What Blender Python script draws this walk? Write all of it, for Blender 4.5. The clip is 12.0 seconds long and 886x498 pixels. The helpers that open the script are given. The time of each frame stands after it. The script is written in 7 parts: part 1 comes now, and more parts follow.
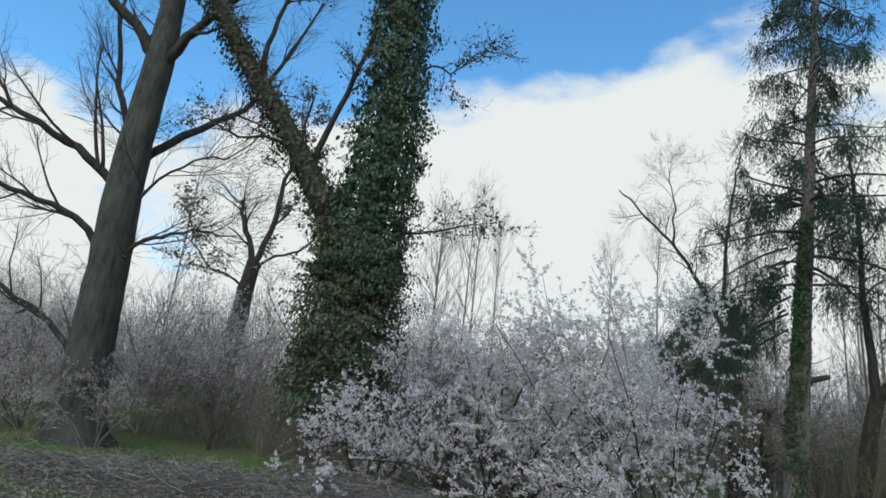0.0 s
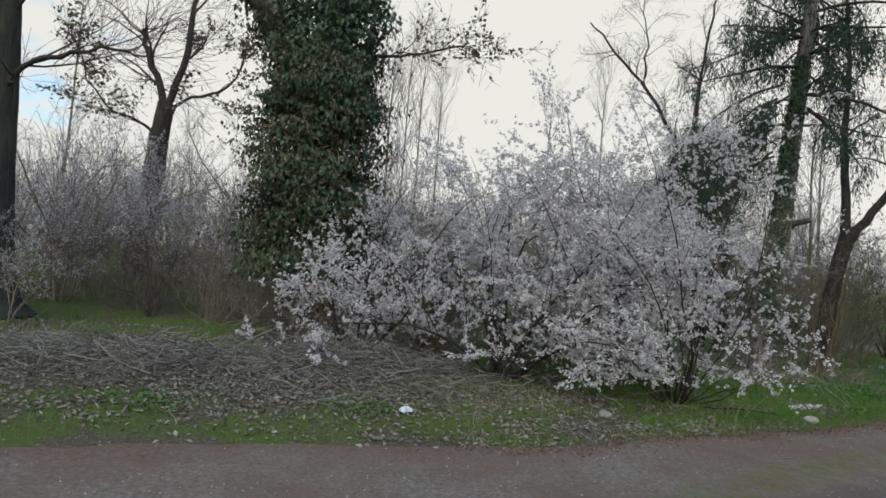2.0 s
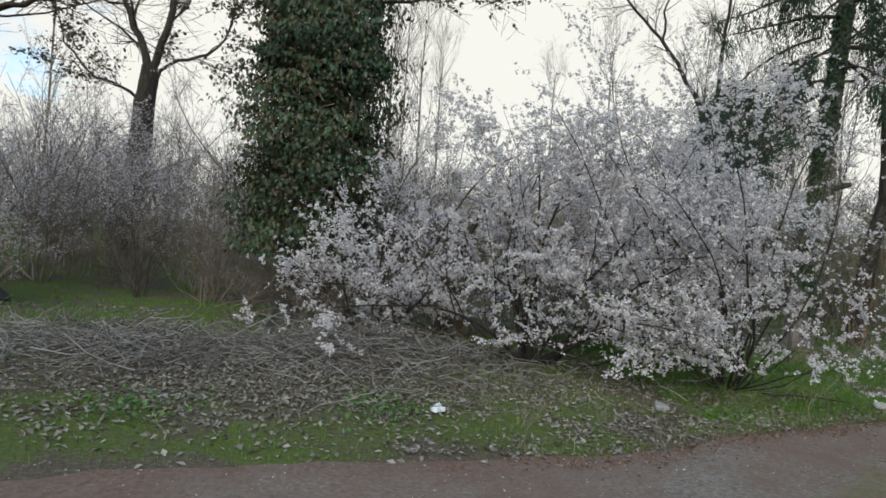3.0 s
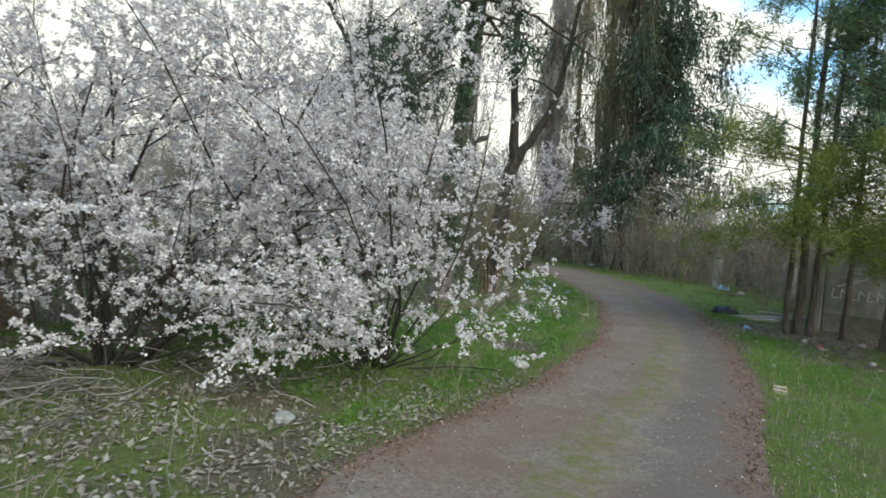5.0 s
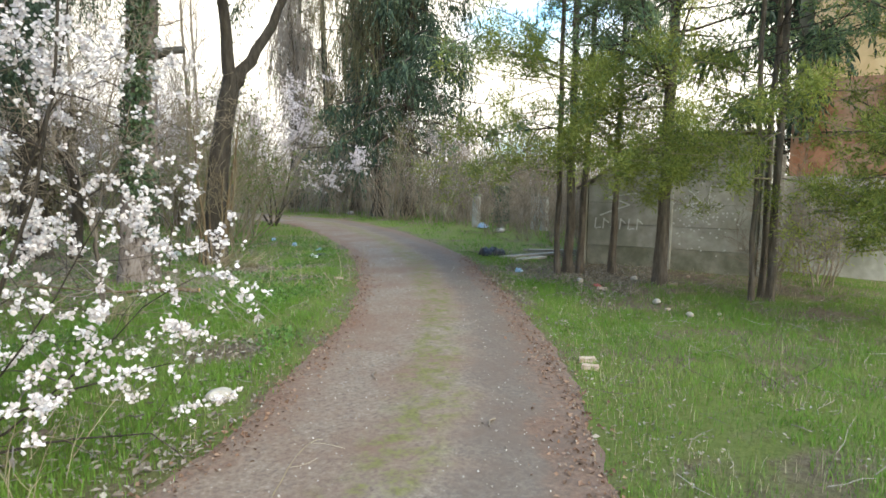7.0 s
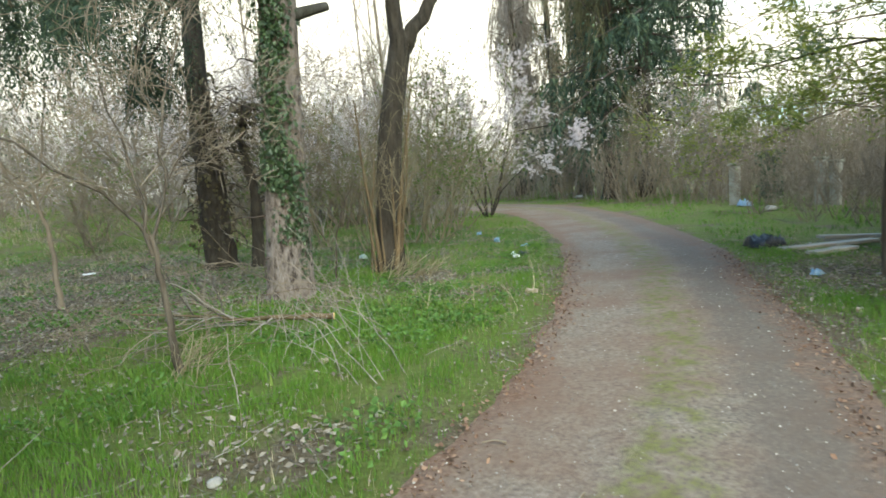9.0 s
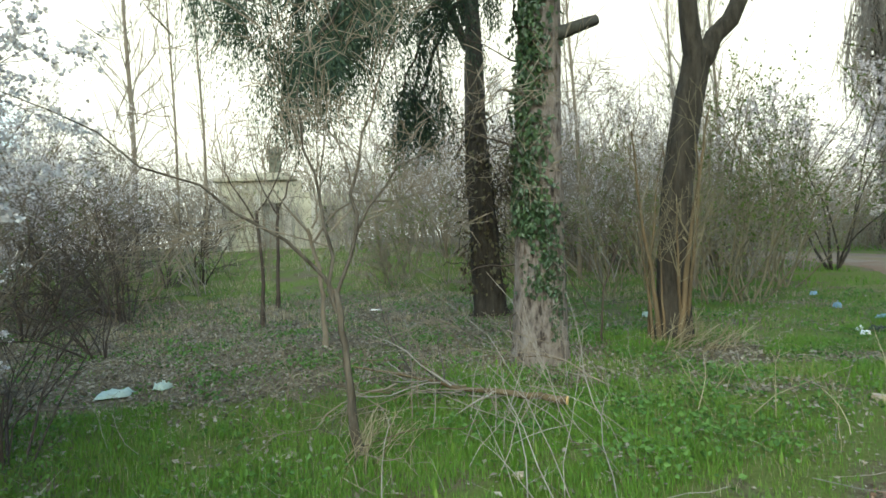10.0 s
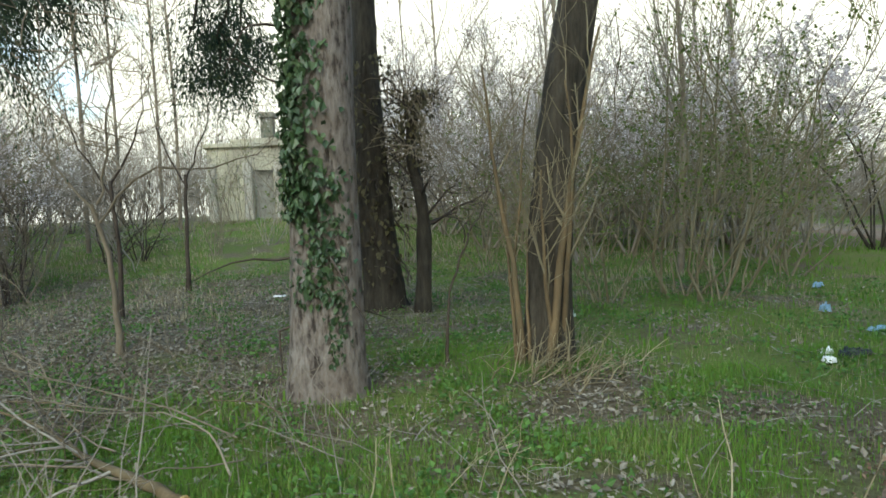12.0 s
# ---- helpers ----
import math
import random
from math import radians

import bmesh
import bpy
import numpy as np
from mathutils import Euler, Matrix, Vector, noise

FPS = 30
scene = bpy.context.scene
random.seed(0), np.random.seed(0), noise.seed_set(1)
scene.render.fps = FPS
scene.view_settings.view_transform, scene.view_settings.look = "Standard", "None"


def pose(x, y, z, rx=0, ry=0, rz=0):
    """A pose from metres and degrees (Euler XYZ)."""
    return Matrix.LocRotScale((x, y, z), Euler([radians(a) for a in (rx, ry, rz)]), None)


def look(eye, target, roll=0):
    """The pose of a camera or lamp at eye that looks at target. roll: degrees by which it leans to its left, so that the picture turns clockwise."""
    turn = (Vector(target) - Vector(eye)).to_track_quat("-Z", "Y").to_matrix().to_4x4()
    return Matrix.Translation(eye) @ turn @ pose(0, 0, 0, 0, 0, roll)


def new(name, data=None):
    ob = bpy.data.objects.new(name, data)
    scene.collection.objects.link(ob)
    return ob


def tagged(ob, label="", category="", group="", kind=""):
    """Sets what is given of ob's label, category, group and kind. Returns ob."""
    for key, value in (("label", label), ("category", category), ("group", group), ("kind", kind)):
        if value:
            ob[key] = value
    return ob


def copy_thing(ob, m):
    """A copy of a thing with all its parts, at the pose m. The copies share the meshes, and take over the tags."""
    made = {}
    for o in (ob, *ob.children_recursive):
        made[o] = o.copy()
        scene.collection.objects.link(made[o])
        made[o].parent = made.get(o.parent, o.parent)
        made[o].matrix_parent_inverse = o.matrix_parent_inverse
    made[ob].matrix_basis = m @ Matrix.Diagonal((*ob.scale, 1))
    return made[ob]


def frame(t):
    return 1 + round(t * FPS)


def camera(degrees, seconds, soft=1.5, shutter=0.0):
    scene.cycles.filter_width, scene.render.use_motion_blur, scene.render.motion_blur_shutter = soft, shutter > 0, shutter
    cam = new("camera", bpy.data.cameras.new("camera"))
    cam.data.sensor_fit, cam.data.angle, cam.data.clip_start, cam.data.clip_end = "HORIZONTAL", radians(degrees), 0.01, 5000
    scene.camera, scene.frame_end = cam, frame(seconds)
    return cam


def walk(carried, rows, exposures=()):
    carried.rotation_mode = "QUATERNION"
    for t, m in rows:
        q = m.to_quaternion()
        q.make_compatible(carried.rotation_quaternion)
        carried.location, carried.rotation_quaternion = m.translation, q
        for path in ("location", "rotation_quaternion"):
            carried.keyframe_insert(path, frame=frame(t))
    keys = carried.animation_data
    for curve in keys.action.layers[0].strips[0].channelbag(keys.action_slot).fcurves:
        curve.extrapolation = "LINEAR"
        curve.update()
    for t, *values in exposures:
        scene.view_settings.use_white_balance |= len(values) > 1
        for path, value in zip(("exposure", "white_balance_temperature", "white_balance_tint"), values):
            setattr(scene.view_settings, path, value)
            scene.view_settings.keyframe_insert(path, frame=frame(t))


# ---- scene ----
cam = camera(71.5, 12.0, 1.6, 0.1)
PATH = [
    (0, (0.291, 0.007, 1.773), (0.213, 1.943, 2.267), 7.8),
    (0.5, (-0.093, 0.449, 1.784), (-0.274, 2.37, 2.312), 7.2),
    (1, (-0.453, 0.838, 1.712), (-0.617, 2.823, 1.894), 5.4),
    (1.5, (-0.676, 1.381, 1.676), (-0.597, 3.377, 1.778), 5.6),
    (2, (-1.021, 1.936, 1.613), (-0.762, 3.918, 1.685), 5.9),
    (2.5, (-1.27, 2.624, 1.611), (-1.021, 4.609, 1.634), 5.7),
    (2.7, (-1.307, 2.82, 1.609), (-1.061, 4.805, 1.604), 5.5),
    (4.3, (-0.522, 4.128, 1.628), (0.292, 5.954, 1.566), 4.9),
    (4.5, (-0.362, 4.356, 1.64), (0.542, 6.138, 1.564), 5.0),
    (5, (0.082, 4.859, 1.638), (1.331, 6.42, 1.566), 4.7),
    (5.5, (0.666, 5.324, 1.582), (2.124, 6.69, 1.488), 3.2),
    (6, (1.282, 5.752, 1.571), (2.887, 6.94, 1.445), 1.8),
    (6.5, (1.918, 6.116, 1.551), (3.626, 7.142, 1.378), 1.3),
    (6.7, (2.174, 6.259, 1.571), (3.902, 7.249, 1.382), 1.1),
    (8.3, (4.374, 7.325, 1.386), (6.062, 8.363, 1.113), -0.6),
    (8.5, (4.611, 7.447, 1.373), (6.227, 8.595, 1.107), -1.3),
    (9, (5.261, 7.921, 1.431), (6.489, 9.482, 1.203), -3.5),
    (9.5, (5.9, 8.412, 1.447), (6.629, 10.266, 1.274), -4.8),
    (10, (6.434, 8.852, 1.455), (6.768, 10.824, 1.411), -2.7),
    (10.5, (7.186, 9.336, 1.476), (7.319, 11.331, 1.445), -1.1),
    (11, (7.92, 9.719, 1.466), (8.051, 11.714, 1.408), -1.0),
    (11.5, (8.574, 10.117, 1.446), (8.717, 12.109, 1.335), -1.5),
    (12, (9.237, 10.552, 1.455), (9.357, 12.543, 1.312), -2.7),
]
EXPOSURES = [(0, -0.18, 6500, 2), (0.8, -0.45, 6600, 3), (1.5, -0.32, 6900, 6), (2.7, -0.1, 7100, 6), (4.5, 0.33, 7200, 2), (5.5, 0.69, 7350, 2), (6.5, 1.14, 7750, 5.5), (8.5, 1.35, 8000, 6.5), (9.5, 1.12, 7750, -9), (11, 0.78, 7500, -2), (12, 0.81, 7500, -4)]
walk(cam, [(t, look(eye, target, roll)) for t, eye, target, roll in PATH], EXPOSURES)

# ---- sky and sun ----
SUN_ELEV, SUN_AZ = radians(42), radians(200)
world = bpy.data.worlds.new("sky")
scene.world = world
world.use_nodes = True


# direction, cosine of the rim, more (+) or less (-) cloud
CLOUD_BANKS = [
    ((-0.06, 0.77, 0.63), 0.93, -0.09),
    ((-0.55, 0.68, 0.49), 0.955, -0.08),
    ((0.44, 0.72, 0.54), 0.95, 0.12),
    ((0.93, 0.29, 0.24), 0.94, -0.13),
    ((0.97, 0.18, 0.17), 0.96, -0.03),
]


def sky_nodes(nt):
    nt.nodes.clear()
    out = nt.nodes.new("ShaderNodeOutputWorld")
    bg = nt.nodes.new("ShaderNodeBackground")
    sky = nt.nodes.new("ShaderNodeTexSky")
    sky.sky_type, sky.sun_disc, sky.sun_elevation, sky.sun_rotation = "NISHITA", False, SUN_ELEV, SUN_AZ
    sky.air_density, sky.dust_density, sky.ozone_density = 1.0, 0.6, 2.0
    coord = nt.nodes.new("ShaderNodeTexCoord")
    mapping = nt.nodes.new("ShaderNodeMapping")
    mapping.inputs["Scale"].default_value = (1.0, 1.0, 2.2)
    mapping.inputs["Location"].default_value = (1.35, 0.6, 0.3)
    cloud = nt.nodes.new("ShaderNodeTexNoise")
    cloud.inputs["Scale"].default_value, cloud.inputs["Detail"].default_value, cloud.inputs["Roughness"].default_value = 1.5, 10.0, 0.55
    split = nt.nodes.new("ShaderNodeSeparateXYZ")
    low = nt.nodes.new("ShaderNodeMapRange")
    low.inputs["From Min"].default_value, low.inputs["From Max"].default_value = 0.30, 0.56
    low.inputs["To Min"].default_value, low.inputs["To Max"].default_value = 0.19, -0.10
    add = nt.nodes.new("ShaderNodeMath")
    # broad banks of cloud and clear gaps between them
    total = add.outputs[0]
    for direction, edge, amount in CLOUD_BANKS:
        dot = nt.nodes.new("ShaderNodeVectorMath")
        dot.operation = "DOT_PRODUCT"
        dot.inputs[1].default_value = Vector(direction).normalized()
        lobe = nt.nodes.new("ShaderNodeMapRange")
        lobe.interpolation_type = "SMOOTHSTEP"
        lobe.inputs["From Min"].default_value, lobe.inputs["From Max"].default_value = edge, 1.0
        lobe.inputs["To Max"].default_value = amount
        more = nt.nodes.new("ShaderNodeMath")
        nt.links.new(coord.outputs["Generated"], dot.inputs[0])
        nt.links.new(dot.outputs["Value"], lobe.inputs["Value"])
        nt.links.new(total, more.inputs[0])
        nt.links.new(lobe.outputs["Result"], more.inputs[1])
        total = more.outputs[0]
    ramp = nt.nodes.new("ShaderNodeMapRange")
    ramp.interpolation_type = "SMOOTHSTEP"
    ramp.inputs["From Min"].default_value, ramp.inputs["From Max"].default_value = 0.47, 0.57
    white = nt.nodes.new("ShaderNodeRGB")
    white.outputs[0].default_value = (9.5, 9.65, 9.9, 1)
    gain = nt.nodes.new("ShaderNodeVectorMath")
    gain.operation = "MULTIPLY"
    gain.inputs[1].default_value = (1.5, 2.5, 3.0)
    mix = nt.nodes.new("ShaderNodeMix")
    mix.data_type = "RGBA"
    bg.inputs["Strength"].default_value = 0.1
    link = nt.links.new
    link(coord.outputs["Generated"], mapping.inputs["Vector"])
    link(mapping.outputs["Vector"], cloud.inputs["Vector"])
    link(coord.outputs["Generated"], split.inputs[0])
    link(split.outputs["Z"], low.inputs["Value"])
    link(cloud.outputs["Fac"], add.inputs[0])
    link(low.outputs["Result"], add.inputs[1])
    link(total, ramp.inputs["Value"])
    link(sky.outputs["Color"], gain.inputs[0])
    link(ramp.outputs["Result"], mix.inputs["Factor"])
    link(gain.outputs[0], mix.inputs["A"])
    link(white.outputs[0], mix.inputs["B"])
    link(mix.outputs["Result"], bg.inputs["Color"])
    link(bg.outputs[0], out.inputs[0])


sky_nodes(world.node_tree)
sun = new("sun", bpy.data.lights.new("sun", "SUN"))
sun.data.energy, sun.data.angle, sun.data.color = 2.1, radians(60), (1.0, 0.96, 0.9)
to_sun = Vector((math.sin(SUN_AZ) * math.cos(SUN_ELEV), math.cos(SUN_AZ) * math.cos(SUN_ELEV), math.sin(SUN_ELEV)))
sun.matrix_world = look(to_sun * 60, (0, 0, 0))

# ---- materials ----


def ramp_node(nt, stops):
    node = nt.nodes.new("ShaderNodeValToRGB")
    while len(node.color_ramp.elements) < len(stops):
        node.color_ramp.elements.new(0.5)
    for e, (p, c) in zip(node.color_ramp.elements, stops):
        e.position, e.color = p, (*c, 1)
    return node


def noise_node(nt, scale, detail=6.0, rough=0.6, stretch=None, dist=0.0):
    coord = nt.nodes.new("ShaderNodeTexCoord")
    node = nt.nodes.new("ShaderNodeTexNoise")
    node.inputs["Scale"].default_value, node.inputs["Detail"].default_value = scale, detail
    node.inputs["Roughness"].default_value, node.inputs["Distortion"].default_value = rough, dist
    if stretch:
        m = nt.nodes.new("ShaderNodeMapping")
        m.inputs["Scale"].default_value = stretch
        nt.links.new(coord.outputs["Object"], m.inputs["Vector"])
        nt.links.new(m.outputs["Vector"], node.inputs["Vector"])
    else:
        nt.links.new(coord.outputs["Object"], node.inputs["Vector"])
    return node


def blank(name, rough=0.9):
    mat = bpy.data.materials.new(name)
    mat.use_nodes = True
    nt = mat.node_tree
    b = nt.nodes["Principled BSDF"]
    b.inputs["Roughness"].default_value = rough
    b.inputs["Specular IOR Level"].default_value = 0.25
    return mat, nt, b


def surface(name, stops, scale, rough=0.9, bump=0.3, bump_scale=None, stretch=None, stain=None, metal=0.0, depth=0.02):
    """Noise-coloured surface with fine relief and a second, larger scale of stains."""
    mat, nt, b = blank(name, rough)
    b.inputs["Metallic"].default_value = metal
    n1 = noise_node(nt, scale, 8, 0.65, stretch)
    r = ramp_node(nt, stops)
    nt.links.new(n1.outputs["Fac"], r.inputs[0])
    colour = r.outputs[0]
    if stain:
        n2 = noise_node(nt, stain[0], 5, 0.6)
        r2 = ramp_node(nt, [(0.42, (0, 0, 0)), (0.62, (1, 1, 1))])
        nt.links.new(n2.outputs["Fac"], r2.inputs[0])
        mix = nt.nodes.new("ShaderNodeMix")
        mix.data_type = "RGBA"
        mix.inputs["B"].default_value = (*stain[1], 1)
        mul = nt.nodes.new("ShaderNodeMath")
        mul.operation = "MULTIPLY"
        mul.inputs[1].default_value = stain[2]
        nt.links.new(r2.outputs[0], mul.inputs[0])
        nt.links.new(mul.outputs[0], mix.inputs["Factor"])
        nt.links.new(colour, mix.inputs["A"])
        colour = mix.outputs["Result"]
    nt.links.new(colour, b.inputs["Base Color"])
    if bump:
        n3 = noise_node(nt, bump_scale or scale * 3, 6, 0.7, stretch)
        bp = nt.nodes.new("ShaderNodeBump")
        bp.inputs["Strength"].default_value, bp.inputs["Distance"].default_value = bump, depth
        nt.links.new(n3.outputs["Fac"], bp.inputs["Height"])
        nt.links.new(bp.outputs[0], b.inputs["Normal"])
    return mat


def leafy(name, stops, translucent=0.3, rough=0.6, spec=0.25, patch=0.0):
    """Thin leaves or petals: each piece its own tone, some light passing through."""
    mat, nt, b = blank(name, rough)
    b.inputs["Specular IOR Level"].default_value = spec
    geo = nt.nodes.new("ShaderNodeNewGeometry")
    r = ramp_node(nt, stops)
    source = geo.outputs["Random Per Island"]
    if patch:
        n = noise_node(nt, patch, 3, 0.6)
        mixv = nt.nodes.new("ShaderNodeMath")
        mixv.operation = "MULTIPLY_ADD"
        mixv.inputs[1].default_value = 0.55
        half = nt.nodes.new("ShaderNodeMath")
        half.operation = "MULTIPLY_ADD"
        half.inputs[1].default_value, half.inputs[2].default_value = 1.4, -0.45
        nt.links.new(n.outputs["Fac"], half.inputs[0])
        nt.links.new(source, mixv.inputs[0])
        nt.links.new(half.outputs[0], mixv.inputs[2])
        source = mixv.outputs[0]
    nt.links.new(source, r.inputs[0])
    nt.links.new(r.outputs[0], b.inputs["Base Color"])
    tr = nt.nodes.new("ShaderNodeBsdfTranslucent")
    mix = nt.nodes.new("ShaderNodeMixShader")
    mix.inputs[0].default_value = translucent
    out = nt.nodes["Material Output"]
    nt.links.new(r.outputs[0], tr.inputs["Color"])
    nt.links.new(b.outputs[0], mix.inputs[1])
    nt.links.new(tr.outputs[0], mix.inputs[2])
    nt.links.new(mix.outputs[0], out.inputs["Surface"])
    return mat


def bark(name, dark, light, scale=9.0, bump=0.8, moss=None):
    return surface(name, [(0.3, dark), (0.52, tuple((a + b) / 2 for a, b in zip(dark, light))), (0.72, light)], scale, 0.95, bump, scale * 1.6,
                   stretch=(1, 1, 0.22), stain=moss, depth=0.04)


M_BARK_GREY = bark("grey_furrowed_bark", (0.015, 0.014, 0.013), (0.10, 0.095, 0.088), 8, 1.0, (1.1, (0.10, 0.11, 0.07), 0.35))
M_BARK_DARK = bark("dark_bark", (0.018, 0.015, 0.012), (0.085, 0.072, 0.058), 14, 0.9)
M_BARK_PINK = surface("flaky_spruce_bark", [(0.38, (0.04, 0.031, 0.028)), (0.46, (0.15, 0.125, 0.116)), (0.62, (0.26, 0.228, 0.216))], 20, 0.95, 1.0, 20,
                      stretch=(1, 1, 0.35), stain=(1.6, (0.19, 0.15, 0.13), 0.5), depth=0.04)
M_BARK_THUJA = bark("stringy_brown_bark", (0.045, 0.037, 0.030), (0.19, 0.16, 0.13), 14, 0.9)
M_BARK_TAN = bark("smooth_tan_bark", (0.06, 0.043, 0.028), (0.19, 0.135, 0.08), 10, 0.4, (2.0, (0.13, 0.11, 0.07), 0.4))
M_TWIG_DARK = surface("dark_twig", [(0.3, (0.035, 0.026, 0.022)), (0.7, (0.09, 0.07, 0.06))], 6, 0.9, 0)
M_TWIG_BROWN = surface("brown_twig", [(0.3, (0.12, 0.095, 0.072)), (0.7, (0.29, 0.24, 0.19))], 2, 0.9, 0)
M_TWIG_GREY = surface("grey_brown_twig", [(0.3, (0.15, 0.13, 0.115)), (0.7, (0.34, 0.30, 0.265))], 2, 0.9, 0)
M_TWIG_OLIVE = surface("olive_twig", [(0.3, (0.12, 0.10, 0.066)), (0.7, (0.28, 0.24, 0.165))], 2, 0.9, 0)
M_STICK = leafy("dead_sticks", [(0.0, (0.06, 0.05, 0.043)), (0.5, (0.155, 0.138, 0.124)), (1.0, (0.33, 0.30, 0.27))], 0.0, 0.9)
M_PETAL = leafy("white_petals", [(0.0, (0.52, 0.47, 0.475)), (0.6, (0.70, 0.66, 0.66)), (1.0, (0.84, 0.805, 0.80))], 0.3, 0.7)
M_PETAL_FAR = leafy("pale_pink_petals", [(0.0, (0.54, 0.48, 0.49)), (1.0, (0.78, 0.72, 0.74))], 0.45, 0.7)
M_IVY = leafy("ivy_leaves", [(0.0, (0.022, 0.042, 0.02)), (0.6, (0.04, 0.078, 0.034)), (1.0, (0.075, 0.115, 0.05))], 0.15, 0.4, 0.4)
M_IVY_BROWN = leafy("withered_ivy_leaves", [(0.0, (0.055, 0.042, 0.028)), (0.6, (0.095, 0.085, 0.048)), (1.0, (0.15, 0.13, 0.075))], 0.2, 0.7)
M_NEEDLE = leafy("spruce_needles", [(0.0, (0.018, 0.036, 0.026)), (0.7, (0.042, 0.075, 0.048)), (1.0, (0.085, 0.115, 0.058))], 0.15, 0.6)
M_STRAND = leafy("hanging_twigs", [(0.0, (0.05, 0.05, 0.028)), (0.5, (0.09, 0.09, 0.045)), (1.0, (0.16, 0.145, 0.08))], 0.15, 0.8)
M_THUJA = leafy("thuja_sprays", [(0.0, (0.045, 0.075, 0.028)), (0.5, (0.18, 0.225, 0.055)), (1.0, (0.35, 0.375, 0.095))], 0.5, 0.6, patch=0.9)
M_THUJA_DARK = leafy("dark_thuja_sprays", [(0.0, (0.085, 0.14, 0.09)), (0.6, (0.165, 0.245, 0.135)), (1.0, (0.24, 0.32, 0.13))], 0.5, 0.6)
M_GRASS = leafy("spring_grass", [(0.0, (0.052, 0.125, 0.02)), (0.45, (0.105, 0.225, 0.03)), (0.8, (0.155, 0.262, 0.05)), (1.0, (0.26, 0.29, 0.11))], 0.35, 0.6, patch=0.7)
M_WEED = leafy("nettle_leaves", [(0.0, (0.05, 0.115, 0.028)), (1.0, (0.125, 0.235, 0.06))], 0.3, 0.6)
M_STRAW = leafy("dry_grass", [(0.0, (0.19, 0.155, 0.095)), (1.0, (0.46, 0.40, 0.28))], 0.3, 0.8)
M_DEAD_LEAF = leafy("fallen_leaves", [(0.0, (0.10, 0.082, 0.066)), (0.5, (0.22, 0.193, 0.162)), (0.85, (0.28, 0.25, 0.212)), (1.0, (0.34, 0.31, 0.265))], 0.1, 0.85)
M_LITTER = leafy("reddish_leaf_litter", [(0.0, (0.08, 0.05, 0.035)), (0.6, (0.19, 0.11, 0.076)), (1.0, (0.30, 0.20, 0.145))], 0.1, 0.9)
M_BUD = leafy("young_green_leaves", [(0.0, (0.06, 0.10, 0.02)), (1.0, (0.16, 0.22, 0.05))], 0.35, 0.6)
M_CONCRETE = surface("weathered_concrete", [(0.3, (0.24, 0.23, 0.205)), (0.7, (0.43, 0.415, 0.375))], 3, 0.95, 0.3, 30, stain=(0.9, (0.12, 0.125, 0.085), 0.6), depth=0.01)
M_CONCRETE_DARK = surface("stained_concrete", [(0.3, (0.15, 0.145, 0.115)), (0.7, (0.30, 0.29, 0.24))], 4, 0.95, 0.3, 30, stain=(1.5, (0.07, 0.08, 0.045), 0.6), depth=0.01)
M_PEACH = surface("peach_plaster", [(0.3, (0.50, 0.36, 0.21)), (0.7, (0.66, 0.50, 0.31))], 2, 0.9, 0.15, 25, stain=(0.5, (0.42, 0.37, 0.30), 0.6), depth=0.01)
M_PLASTER = surface("flaking_pale_plaster", [(0.3, (0.38, 0.35, 0.31)), (0.7, (0.58, 0.55, 0.50))], 1.5, 0.9, 0.2, 20, stain=(0.7, (0.34, 0.26, 0.2), 0.45), depth=0.01)
M_RUIN = surface("yellowish_ruin_plaster", [(0.3, (0.40, 0.365, 0.28)), (0.7, (0.58, 0.54, 0.43))], 1.2, 0.9, 0.2, 20, stain=(0.8, (0.25, 0.225, 0.19), 0.6), depth=0.01)
M_BRICKWORK = surface("old_brick", [(0.3, (0.20, 0.085, 0.05)), (0.7, (0.36, 0.19, 0.125))], 5, 0.95, 0.5, 30, stain=(1.5, (0.34, 0.29, 0.24), 0.5), depth=0.01)
M_BRICK = surface("pale_dusty_brick", [(0.3, (0.30, 0.215, 0.165)), (0.7, (0.42, 0.33, 0.27))], 14, 0.95, 0.5, 60, stain=(6, (0.55, 0.50, 0.43), 0.5), depth=0.006)
M_STONE = surface("pale_limestone", [(0.3, (0.27, 0.252, 0.222)), (0.7, (0.43, 0.41, 0.37))], 12, 0.9, 0.6, 40, stain=(5, (0.32, 0.26, 0.2), 0.5), depth=0.01)
M_STONE_GREY = surface("grey_stone", [(0.3, (0.17, 0.165, 0.155)), (0.7, (0.36, 0.35, 0.33))], 12, 0.9, 0.6, 40, depth=0.01)
M_CHIP = leafy("gravel_chips", [(0.0, (0.15, 0.13, 0.115)), (0.7, (0.27, 0.245, 0.22)), (1.0, (0.50, 0.47, 0.43))], 0.0, 0.95)
M_WHITE_PLASTIC = surface("dirty_white_plastic", [(0.3, (0.62, 0.64, 0.66)), (0.7, (0.8, 0.82, 0.83))], 15, 0.4, 0.2, 40, stain=(20, (0.5, 0.5, 0.48), 0.4), depth=0.005)
M_BLUE_PLASTIC = surface("blue_plastic", [(0.3, (0.11, 0.21, 0.33)), (0.7, (0.20, 0.34, 0.48))], 15, 0.35, 0.2, 40, stain=(20, (0.35, 0.48, 0.6), 0.4), depth=0.005)
M_TEAL_PLASTIC = surface("pale_green_plastic", [(0.3, (0.27, 0.36, 0.33)), (0.7, (0.46, 0.55, 0.51))], 12, 0.4, 0.3, 40, stain=(14, (0.24, 0.29, 0.25), 0.5), depth=0.01)
